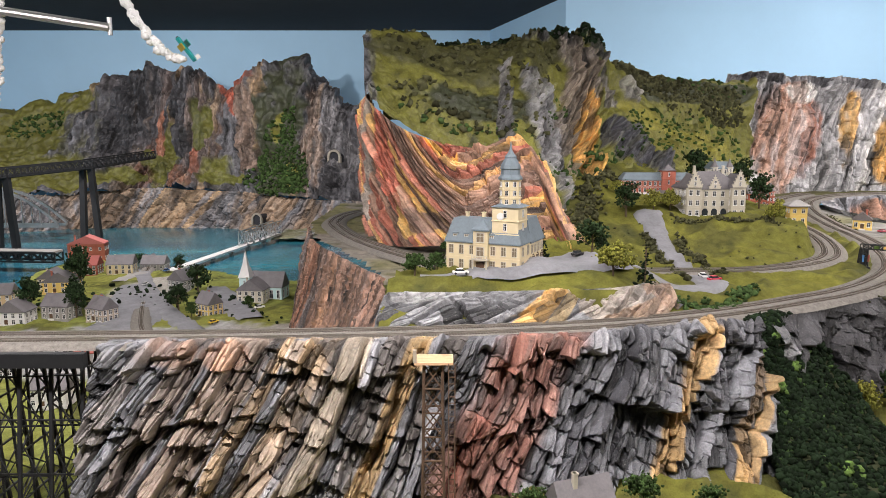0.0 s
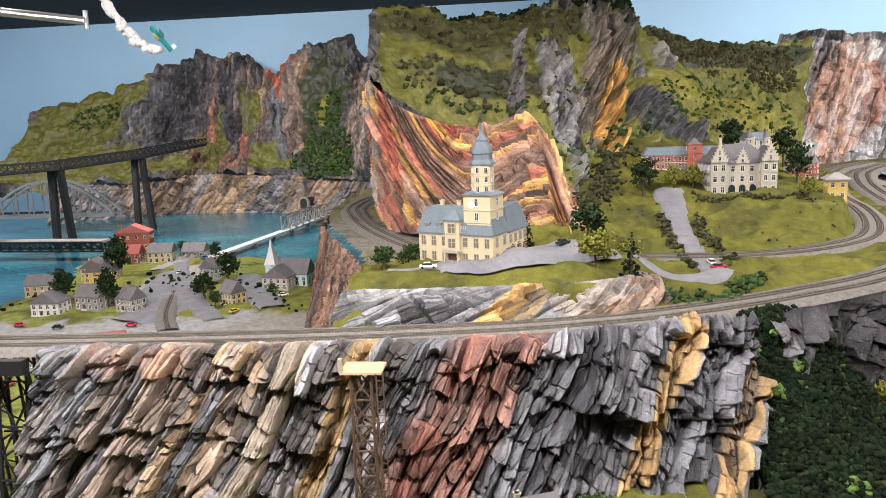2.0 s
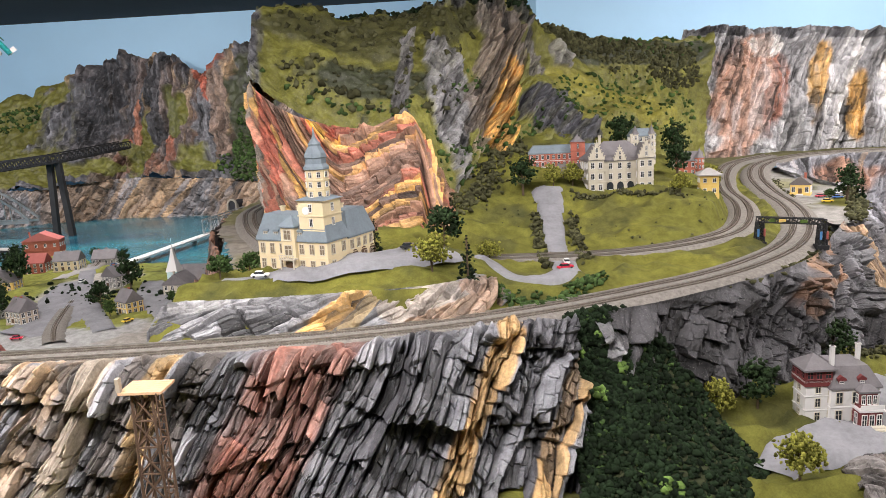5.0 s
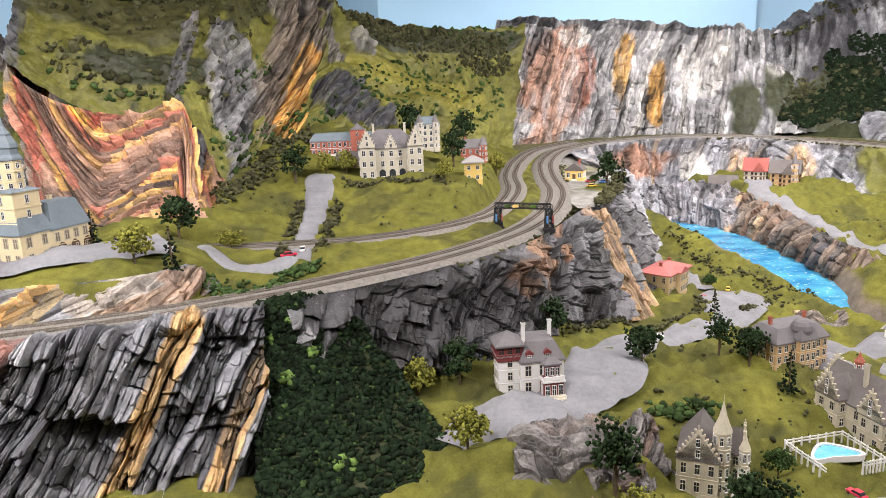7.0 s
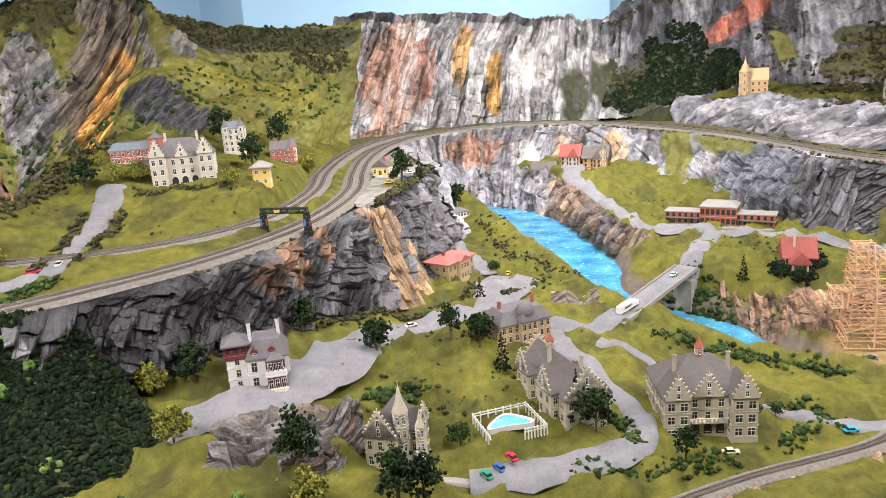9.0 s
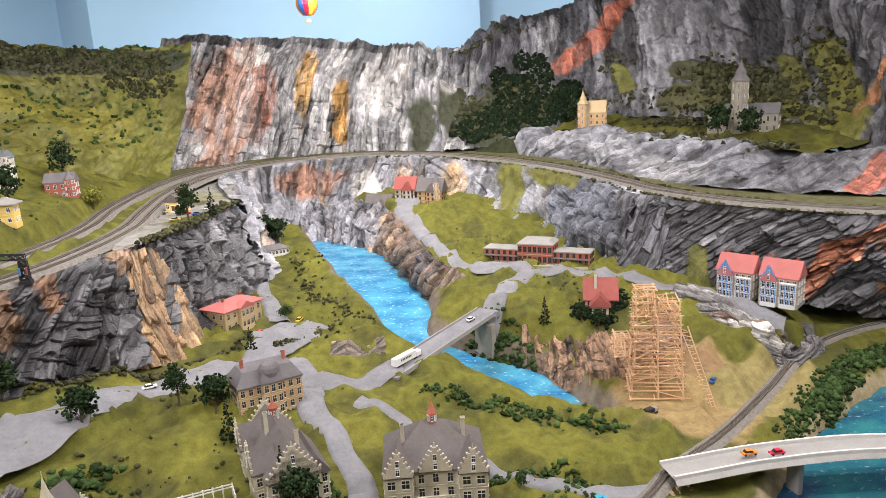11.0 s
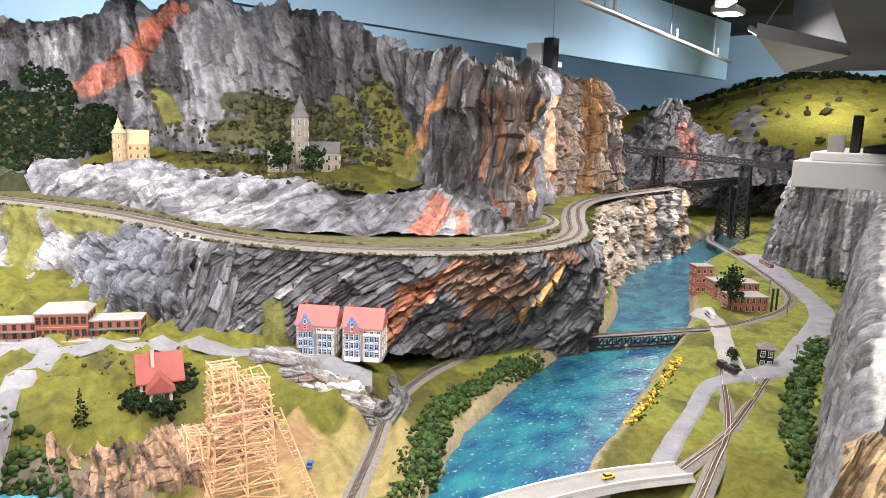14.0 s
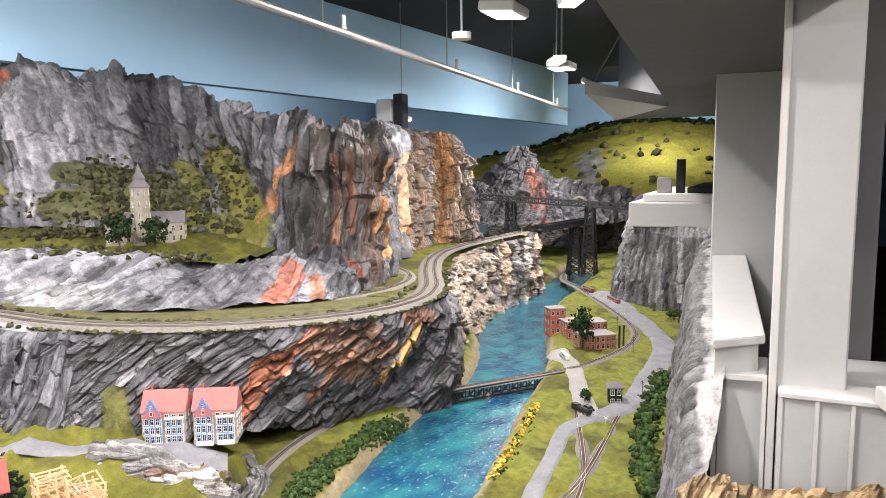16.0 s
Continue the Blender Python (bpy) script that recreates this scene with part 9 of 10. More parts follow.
stage(0, 0, 0.0, 0.36, 0.105, 0.085, 0.075, 0.06, 10)
stage(-0.045, 0, 0.36, 0.47, 0.042, 0.036, 0.055, 0.04, 4)
stage(0.05, 0, 0.36, 0.42, 0.038, 0.036, 0.055, 0.05, 2)
stage(-0.135, -0.02, 0.19, 0.27, 0.03, 0.03, 0.05, 0.04, 2)
for s_ in (-1, 1):
    stick((0.10 + 0.010 * s_, -0.10, 0.33), (0.21 + 0.010 * s_, -0.16, 0.0))
for k in range(22):
    q = (k + 0.5) / 22
    stick((0.090 + 0.11 * q, -0.10 - 0.06 * q, 0.33 * (1 - q)), (0.110 + 0.11 * q, -0.10 - 0.06 * q, 0.33 * (1 - q)), 0.0028)

# ---- vehicles ----
PAINT = {}


def paint(name, c):
    if name not in PAINT:
        PAINT[name] = mat("car_paint_" + name, c, 0.3, 0, 0.05, 30, 0.0, coat=0.5)
    return PAINT[name]


COLOURS = {"red": (0.55, 0.02, 0.05), "blue": (0.03, 0.13, 0.42), "green": (0.02, 0.30, 0.16), "white": (0.80, 0.80, 0.78), "yellow": (0.80, 0.55, 0.04), "cyan": (0.02, 0.38, 0.62), "black": (0.02, 0.02, 0.022), "cream": (0.78, 0.72, 0.52), "orange": (0.75, 0.25, 0.03)}


def car(colour, x, y, z, turn, size=1.0):
    """A model motor car: body, cabin, glass, four wheels with hubs."""
    root = thing("model_car", pose(x, y, z, 0, 0, turn) @ Matrix.Scale(size, 4), colour + " model car standing on the road", "model car", "model cars")
    m = paint(colour, COLOURS[colour])
    bm = bmesh.new()
    box(bm, -0.028, -0.0105, 0.004, 0.028, 0.0105, 0.0115, None, 0.0018)
    part("body", bm, m, root)
    bm = bmesh.new()
    prof = ((-0.019, 0.0115), (0.014, 0.0115), (0.007, 0.0185), (-0.013, 0.0185))
    a = [bm.verts.new((px, -0.0092 + (0.001 if pz > 0.012 else 0), pz)) for px, pz in prof]
    b = [bm.verts.new((px, 0.0092 - (0.001 if pz > 0.012 else 0), pz)) for px, pz in prof]
    bm.faces.new(a); bm.faces.new(b[::-1])
    for k in range(4):
        bm.faces.new((a[k], b[k], b[(k + 1) % 4], a[(k + 1) % 4]))
    part("glasshouse", bm, DARKGLASS, root)
    bm = bmesh.new()
    box(bm, -0.014, -0.0088, 0.0182, 0.0075, 0.0088, 0.0196, None, 0.0006)
    part("car_roof", bm, m, root)
    for wx in (-0.018, 0.018):
        for wy in (-0.0095, 0.0095):
            bm = bmesh.new()
            bar(bm, (wx, wy - 0.0018, 0.004), (wx, wy + 0.0018, 0.004), 0.008, sides=12)
            part("wheel", bm, STEEL, root)
    for wy in (-0.007, 0.007):
        bm = bmesh.new()
        bar(bm, (0.0275, wy, 0.0085), (0.0288, wy, 0.0085), 0.003, sides=8)
        part("headlight", bm, WHITE, root)


def zl(land, x, y, up=0.008):
    return float(land.z(x, y)) + up


for colour, x, y, turn in (("green", 2.495, 1.775, 110), ("blue", 2.54, 1.78, 108), ("red", 2.582, 1.785, 106), ("cream", 3.30, 1.70, -15), ("cyan", 3.83, 1.78, -6), ("white", 2.44, 2.79, 15), ("red", 2.90, 3.33, 30), ("yellow", 3.10, 3.47, 60), ("yellow", 4.02, 4.55, 90), ("blue", 4.72, 2.35, 40), ("cream", 5.17, 2.90, -50), ("white", 5.30, 2.74, 40), ("white", 2.92, 4.48, 30), ("white", 3.04, 4.50, 20)):
    car(colour, x, y, zl(valley, x, y, 0.010), turn)
for colour, x, y, turn in (("red", 1.03, 2.64, 20), ("white", 1.06, 2.84, 90), ("white", 0.06, 2.37, 5), ("black", 0.5, 2.6, 40)):
    car(colour, x, y, zl(plateau, x, y, 0.009), turn)
for colour, x, y, turn in (("red", 2.60, 4.16, 10), ("blue", 2.66, 4.10, 0), ("white", 2.72, 4.22, 30), ("yellow", 2.55, 3.98, -10)):
    car(colour, x, y, zl(yard, x, y, 0.002), turn)
for colour, x, y, z, turn in (("white", 3.88, 3.08, 0.453, 36), ("orange", 4.42, 1.785, 0.286, -10), ("red", 4.50, 1.745, 0.290, 170), ("yellow", 5.36, 1.485, 0.252, -28)):
    car(colour, x, y, z, turn)
for k, (x, y, turn) in enumerate(((-2.1, 4.3, 10), (-1.5, 4.5, 60), (-2.4, 5.6, 90), (-2.5, 6.3, 80), (-1.3, 4.9, 30), (-2.9, 4.35, 5), (-2.6, 4.3, 0), (-2.2, 3.3, 30), (-2.6, 3.3, 0))):
    car(("red", "yellow", "white", "blue", "white", "red", "black", "red", "yellow")[k], x, y, zl(shore, x, y, 0.012), turn, 1.3)
for x, y, turn in ((7.0, 1.46, 60),):
    car("black", x, y, zl(flats, x, y, 0.012), turn, 1.6)


def lorry(x, y, z, turn, label, lettered):
    root = thing("model_truck", pose(x, y, z, 0, 0, turn), label, "model truck", "model trucks")
    m = paint("white", COLOURS["white"])
    bm = bmesh.new()
    box(bm, -0.085, -0.0145, 0.012, 0.055, 0.0145, 0.046, None, 0.0012)
    tr_ = part("trailer", bm, m, root)
    if lettered:
        for s_ in (-1, 1):
            for k in range(7):
                bm = bmesh.new()
                box(bm, -0.052 + k * 0.0105, s_ * 0.0150 - 0.0003, 0.027, -0.045 + k * 0.0105, s_ * 0.0150 + 0.0003, 0.036)
                part("letter_bar", bm, paint("black", COLOURS["black"]), tr_)
    bm = bmesh.new()
    box(bm, 0.060, -0.013, 0.008, 0.092, 0.013, 0.034, None, 0.003)
    part("cab", bm, m, root)
    bm = bmesh.new()
    box(bm, 0.0905, -0.011, 0.021, 0.0928, 0.011, 0.030)
    part("windscreen", bm, DARKGLASS, root)
    bm = bmesh.new()
    box(bm, -0.08, -0.006, 0.007, 0.085, 0.006, 0.012)
    part("chassis", bm, STEEL, root)
    for wx in (-0.07, -0.058, 0.045, 0.057, 0.08):
        for wy in (-0.0115, 0.0115):
            bm = bmesh.new()
            bar(bm, (wx, wy - 0.0025, 0.006), (wx, wy + 0.0025, 0.006), 0.0115, sides=12)
            part("wheel", bm, STEEL, root)


lorry(3.47, 2.78, 0.418, 36, "white articulated truck with black lettering on the bridge", True)
lorry(7.95, 1.86, 0.225, 30, "white delivery truck by the plant", True)
dump = thing("dump_truck", pose(4.34, 2.25, 0.24, 0, 0, 15), "black dump truck on the sand", "model truck")
bm = bmesh.new()
box(bm, -0.03, -0.014, 0.014, 0.012, 0.014, 0.030, None, 0.002)
part("bed", bm, STEEL, dump)
bm = bmesh.new()
box(bm, 0.014, -0.013, 0.008, 0.034, 0.013, 0.028, None, 0.003)
part("cab", bm, CONCRETE, dump)
for wx in (-0.02, 0.022):
    for wy in (-0.012, 0.012):
        bm = bmesh.new()
        bar(bm, (wx, wy - 0.003, 0.007), (wx, wy + 0.003, 0.007), 0.014, sides=12)
        part("wheel", bm, STEEL, dump)


def coach(x, y, z, turn, m, label):
    root = thing("railway_coach", pose(x, y, z, 0, 0, turn), label, "railway coach", "coaches")
    bm = bmesh.new()
    box(bm, -0.13, -0.017, 0.010, 0.13, 0.017, 0.040, None, 0.002)
    part("body", bm, m, root)
    bm = bmesh.new()
    box(bm, -0.132, -0.018, 0.040, 0.132, 0.018, 0.047, None, 0.003)
    part("roof", bm, BROWNROOF, root)
    for s_ in (-1, 1):
        for k in range(10):
            window_at(root, pose(-0.115 + k * 0.0255, s_ * 0.0173, 0.024, 0, 0, 0 if s_ < 0 else 180), 0.012, 0.010, TAN, DARKGLASS)
    for wx in (-0.09, 0.09):
        bm = bmesh.new()
        for dx in (-0.014, 0.014):
            bar(bm, (wx + dx, -0.010, 0.006), (wx + dx, 0.010, 0.006), 0.012, sides=12)
        box(bm, wx - 0.022, -0.011, 0.006, wx + 0.022, 0.011, 0.011)
        part("bogie", bm, STEEL, root)


coach(10.2, 1.98, 0.215, 35, REDROOF, "red-brown passenger coach on the far track")
coach(10.72, 2.36, 0.215, 35, REDROOF, "red-brown passenger coach on the far track")
loco = thing("steam_locomotive", pose(6.93, 1.47, 0.213, 0, 0, 55), "black steam locomotive on the siding", "locomotive")
bm = bmesh.new()
bar(bm, (-0.06, 0, 0.026), (0.05, 0, 0.026), 0.030, sides=14)
part("boiler", bm, STEEL, loco)
bm = bmesh.new()
box(bm, 0.03, -0.017, 0.010, 0.08, 0.017, 0.046, None, 0.002)
part("cab", bm, STEEL, loco)
bm = bmesh.new()
bar(bm, (-0.045, 0, 0.038), (-0.045, 0, 0.056), 0.010, sides=10)
part("chimney", bm, STEEL, loco)
for wx in (-0.045, -0.015, 0.015, 0.05):
    for wy in (-0.0095, 0.0095):
        bm = bmesh.new()
        bar(bm, (wx, wy - 0.001, 0.0095), (wx, wy + 0.001, 0.0095), 0.019, sides=14)
        part("wheel", bm, RUST, loco)

# ---- poles and crossing signs on the flats ----
for k, (x, y) in enumerate(((7.26, 1.20), (8.35, 1.45), (9.1, 1.72))):
    pole = thing("telegraph_pole", pose(x, y, zl(flats, x, y, -0.004), 0, 0, 40), "dark wooden telegraph pole with two crossarms", "telegraph pole", "telegraph poles")
    bm = bmesh.new()
    bar(bm, (0, 0, 0), (0, 0, 0.125), 0.005, sides=8)
    part("post", bm, BARK, pole)
    for h in (0.105, 0.116):
        bm = bmesh.new()
        box(bm, -0.018, -0.0015, h, 0.018, 0.0015, h + 0.003)
        part("crossarm", bm, BARK, pole)
for x, y in ((6.95, 1.40), (6.84, 1.32), (7.32, 1.36)):
    sign = thing("crossing_sign", pose(x, y, zl(flats, x, y, -0.004), 0, 0, 100), "white railway crossing sign on a thin post", "crossing sign", "crossing signs")
    bm = bmesh.new()
    bar(bm, (0, 0, 0), (0, 0, 0.044), 0.0025, sides=6)
    part("post", bm, WHITE, sign)
    for s_ in (-1, 1):
        bm = bmesh.new()
        bar(bm, (-0.011, -0.002, 0.038 - s_ * 0.008), (0.011, -0.002, 0.038 + s_ * 0.008), 0.004, 0.0015)
        part("blade", bm, WHITE, sign)

# ---- pool with its fence ----
POOLB = water_mat("pool_water", (0.10, 0.45, 0.70), (0.25, 0.62, 0.80), 0.2, 60)
pool = thing("swimming_pool", pose(2.625, 1.945, zl(valley, 2.625, 1.945, 0.010), 0, 0, 6), "kidney-shaped pale blue pool with white rim", "swimming pool")
outline = [(0.062 * math.cos(a) * (1 + 0.18 * math.cos(2 * a + 0.6)), 0.036 * math.sin(a) * (1 + 0.35 * math.cos(a - 0.4)) - 0.012 * math.cos(2 * a)) for a in [2 * math.pi * k / 36 for k in range(36)]]
bm = bmesh.new()
r1 = [bm.verts.new((x * 1.16, y * 1.18, -0.012)) for x, y in outline]
r2 = [bm.verts.new((x * 1.16, y * 1.18, 0.007)) for x, y in outline]
r3 = [bm.verts.new((x, y, 0.007)) for x, y in outline]
r4 = [bm.verts.new((x, y, -0.004)) for x, y in outline]
for a, b in ((r1, r2), (r2, r3), (r3, r4)):
    for k in range(36):
        bm.faces.new((a[k], a[(k + 1) % 36], b[(k + 1) % 36], b[k]))
part("rim", bm, WHITE, pool)
bm = bmesh.new()
bm.faces.new([bm.verts.new((x, y, 0.003)) for x, y in outline])
part("pool_surface", bm, POOLB, pool)
fence = thing("garden_fence", pose(2.625, 1.945, zl(valley, 2.625, 1.945, 0.010), 0, 0, 6), "low white post-and-rail fence round the pool", "fence")
FC = [(-0.1, -0.085), (0.1, -0.085), (0.1, 0.085), (-0.1, 0.085)]
for i in range(4):
    a, b = FC[i], FC[(i + 1) % 4]
    if i == 0:
        a, b = (0.02, -0.085), FC[1]
    for hgt in (0.009, 0.018):
        bm = bmesh.new()
        bar(bm, (a[0], a[1], hgt), (b[0], b[1], hgt), 0.003)
        part("rail", bm, WHITE, fence)
    for k in range(7):
        f = k / 7
        bm = bmesh.new()
        px, py = a[0] + (b[0] - a[0]) * f, a[1] + (b[1] - a[1]) * f
        bar(bm, (px, py, -0.02), (px, py, 0.022), 0.004)
        part("post", bm, WHITE, fence)

# stone garden wall and fence at the cliff's foot
for a, b in (((0.14, 1.63), (0.28, 1.70)), ((0.55, 1.70), (0.60, 1.58))):
    gw = thing("garden_wall", Matrix(), "low pale garden wall below the cliff", "garden wall")
    bm = bmesh.new()
    za = float(valley.z(a[0], a[1]))
    bar(bm, (a[0], a[1], za + 0.02), (b[0], b[1], za + 0.02), 0.008, 0.05)
    part("coping", bm, IVORY, gw)

# ---- far east: peak, hills, high viaducts ----
cliff("grey cone-shaped peak with a red streak", "peak_far",
      [[(11.6, 5.6, 0.75), (12.2, 4.6, 0.75), (12.4, 3.8, 0.75), (13.0, 2.9, 0.75), (14.2, 2.4, 0.75)],
       [(12.4, 5.6, 1.25), (12.7, 4.6, 1.2), (12.8, 3.95, 1.35), (13.2, 3.3, 1.15), (14.4, 2.6, 1.1)],
       [(13.2, 5.6, 1.70), (13.1, 4.75, 1.35), (13.1, 3.98, 1.86), (13.5, 3.5, 1.40), (15.0, 2.7, 1.2)]],
      180, 110, (0.075, 0.075, 0.08), streaky=0.5, dip=70, slab=0.12, length=0.5, depth=0.10, rough=0.08, seed=61.0, alt=(GREY, DARK), mix=0.2,
      zones=[(0.60, 0.45, 0.05, 0.4, (0.24, 0.10, 0.075), 1)])
cliff("ochre and grey rock wall below the far hills", "cliff_far",
      [[(14.2, 5.0, 0.2), (14.2, 3.6, 0.2), (14.3, 2.6, 0.2), (14.3, 1.4, 0.2), (14.4, 0.4, 0.2)],
       [(14.6, 5.0, 1.15), (14.6, 3.6, 1.12), (14.7, 2.6, 1.12), (14.7, 1.4, 1.12), (14.8, 0.4, 1.12)]],
      160, 70, (0.17, 0.15, 0.13), dip=55, slab=0.12, length=0.4, depth=0.12, rough=0.06, seed=63.0, alt=(TANR, PALE, DARK), mix=0.2)
hill_P, hill_u, hill_v = cliff("yellow-green far hills with dark bushes", "hills_far",
      [[(14.6, 6.5, 1.0), (14.7, 4.6, 1.05), (14.8, 3.6, 1.1), (14.8, 2.6, 1.1), (14.8, 1.6, 1.1), (14.8, 0.2, 1.1)],
       [(16.2, 6.5, 1.45), (16.3, 4.8, 1.55), (16.4, 3.8, 1.75), (16.4, 2.8, 1.80), (16.4, 1.8, 1.75), (16.4, 0.2, 1.6)],
       [(18.2, 6.6, 1.75), (18.2, 5.4, 1.98), (18.2, 4.2, 2.35), (18.2, 3.2, 2.52), (18.2, 2.2, 2.46), (18.2, 0.2, 2.1)]],
      120, 90, LIMEG, rock=0.05, dip=60, slab=0.2, depth=0.05, rough=0.07, seed=65.0, material=GRASS, zones=[(0.42, 0.35, 0.05, 0.3, GREY, 0.6), (0.3, 0.8, 0.2, 0.1, OLIVE, 0)])
undergrowth("hill_bushes", hill_P, hill_u, hill_v, [(0.5, 0.5, 0.5, 0.45)], 60, (0.03, 0.08), BUSH, "dark bushes on the far hills", 66)
undergrowth("hill_bushes", hill_P, hill_u, hill_v, [(0.5, 0.96, 0.5, 0.04)], 260, (0.03, 0.07), LEAFDARK, "dark treeline on the far ridge", 67)

hv = thing("high_viaduct", Matrix(), "dark steel viaduct on lattice piers in the distance", "viaduct")
for a, b, h_ in (((11.40, 3.92, 1.17), (12.00, 2.06, 1.03), 0.06), ((11.20, 3.09, 0.81), (12.20, 2.72, 0.84), 0.06)):
    a, b = Vector(a), Vector(b)
    side = Vector(((b - a).y, -(b - a).x, 0)).normalized() * 0.06
    truss(hv, a - side, b - side, h_, 16, STEEL, 0.016)
    truss(hv, a + side, b + side, h_, 16, STEEL, 0.016)
    bm = bmesh.new()
    bar(bm, a, b, 0.12, 0.02)
    part("deck", bm, STEEL, hv)
for x, y, z1 in ((11.52, 3.55, 1.14), (11.82, 2.62, 1.07), (11.90, 2.83, 0.83)):
    mast(hv, (x, y, 0.2), (x, y, z1), 0.16, 0.09, STEEL, 8, 0.016)
for x, y, z1 in ((11.35, 3.3, 0.78),):
    bm = bmesh.new()
    box(bm, x - 0.07, y - 0.12, 0.1, x + 0.07, y + 0.12, z1, None, 0.01)
    part("pier", bm, RUST, hv)

# rock block with the white box above it
cliff("dark grey rock face below the white box", "cliff_block",
      [[(12.6, 2.45, 0.15), (10.5, 2.08, 0.15), (10.1, 1.66, 0.15), (9.85, 1.18, 0.15), (9.6, 0.6, 0.15)],
       [(12.6, 2.3, 0.6), (10.6, 2.0, 0.6), (10.2, 1.62, 0.6), (9.95, 1.15, 0.6), (9.7, 0.6, 0.6)],
       [(12.6, 2.2, 1.0), (10.7, 1.92, 1.0), (10.35, 1.58, 1.0), (10.1, 1.12, 1.0), (9.85, 0.6, 1.0)]],
      170, 110, (0.13, 0.13, 0.135), dip=95, slab=0.06, length=0.5, depth=0.06, rough=0.04, seed=71.0, alt=(PALE, DARK), mix=0.2, zones=[(0.5, 0.95, 0.6, 0.07, PALE, 0.6)])
wb = thing("white_cabinet", Matrix(), "white painted board box on the rock block", "cabinet")
bm = bmesh.new()
box(bm, 10.25, 0.5, 0.98, 12.6, 1.86, 1.22, None, 0.01)
part("body", bm, PANEL, wb)
bm = bmesh.new()
box(bm, 10.35, 0.5, 1.22, 12.5, 1.74, 1.30, None, 0.01)
part("lid", bm, WHITE, wb)
bm = bmesh.new()
box(bm, 10.6, 0.45, 1.30, 12.3, 1.35, 1.36, None, 0.01)
part("tray", bm, DARKCEIL, wb)
bm = bmesh.new()
box(bm, 10.6, 1.38, 1.30, 10.7, 1.46, 1.64, None, 0.006)
part("upright", bm, DARKCEIL, wb)
bm = bmesh.new()
box(bm, 10.58, 1.5, 1.30, 10.62, 1.64, 1.46, None, 0.004)
part("screen", bm, CONCRETE, wb)

# aisle wall: rock edge, ledge, posts and boards
cliff("white-washed plaster rock edge along the aisle", "cliff_aisle",
      [[(4.5, 0.70, 0.18), (5.0, 0.80, 0.18), (5.6, 0.88, 0.18), (6.1, 0.93, 0.18), (7.1, 1.03, 0.18), (8.3, 1.16, 0.18), (9.9, 1.20, 0.18)],
       [(4.55, 0.66, 0.28), (5.0, 0.76, 0.42), (5.6, 0.83, 0.6), (6.1, 0.88, 0.6), (7.1, 0.97, 0.6), (8.3, 1.08, 0.6), (9.9, 1.15, 0.6)],
       [(4.62, 0.69, 0.34), (5.1, 0.75, 0.56), (5.6, 0.79, 0.86), (6.1, 0.82, 0.87), (7.1, 0.92, 0.88), (8.3, 1.04, 0.88), (9.9, 1.12, 0.9)],
       [(4.78, 0.64, 0.38), (5.12, 0.685, 0.62), (5.6, 0.66, 0.92), (6.1, 0.70, 0.92), (7.1, 0.78, 0.94), (8.3, 0.88, 0.95), (9.9, 0.95, 0.97)]],
      240, 110, (0.105, 0.104, 0.108), dip=80, slab=0.06, length=0.35, depth=0.035, rough=0.02, seed=73.0, alt=(GREY, DARK), mix=0.2, zones=[(0.6, 0.97, 0.55, 0.17, (0.34, 0.335, 0.325), 0.3)])
cliff("brown rock lump with moss before the white boards", "rock_mound",
      [[(4.55, 0.76, 0.2), (4.62, 0.66, 0.2), (4.72, 0.52, 0.2), (4.8, 0.38, 0.2), (4.95, 0.2, 0.2)],
       [(4.864, 0.757, 0.549), (4.939, 0.686, 0.553), (5.028, 0.573, 0.543), (5.097, 0.456, 0.517), (5.253, 0.2, 0.503)],
       [(5.12, 0.755, 0.698), (5.2, 0.707, 0.704), (5.28, 0.616, 0.69), (5.34, 0.519, 0.653), (5.5, 0.2, 0.633)]],
      180, 120, (0.36, 0.255, 0.14), dip=60, slab=0.06, length=0.14, depth=0.03, rough=0.04, crag=0.05, crag_size=0.12, streaky=0.4, seed=75.0, alt=(BROWN, TANR), mix=0.2)
ledge = thing("window_ledge", Matrix(), "wide off-white painted ledge board beside the layout", "ledge")
bm = bmesh.new()
g = [bm.verts.new(p) for p in ((5.56, 0.70, 1.0), (5.70, 0.545, 1.0), (7.9, 0.69, 1.0), (7.85, 0.885, 1.0))]
h4 = [bm.verts.new(v.co + Vector((0, 0, 0.03))) for v in g]
bm.faces.new(g[::-1]); bm.faces.new(h4)
for k in range(4):
    bm.faces.new((g[k], g[(k + 1) % 4], h4[(k + 1) % 4], h4[k]))
bmesh.ops.bevel(bm, geom=bm.edges[:], offset=0.004, segments=2, affect="EDGES")
part("board", bm, PANEL, ledge)
bm = bmesh.new()
g = [bm.verts.new(p) for p in ((5.59, 0.695, 0.9), (5.70, 0.565, 0.9), (7.9, 0.69, 0.9), (7.85, 0.87, 0.9))]
h4 = [bm.verts.new(v.co + Vector((0, 0, 0.1))) for v in g]
for k in range(4):
    bm.faces.new((g[k], g[(k + 1) % 4], h4[(k + 1) % 4], h4[k]))
part("fascia", bm, PANEL, ledge)


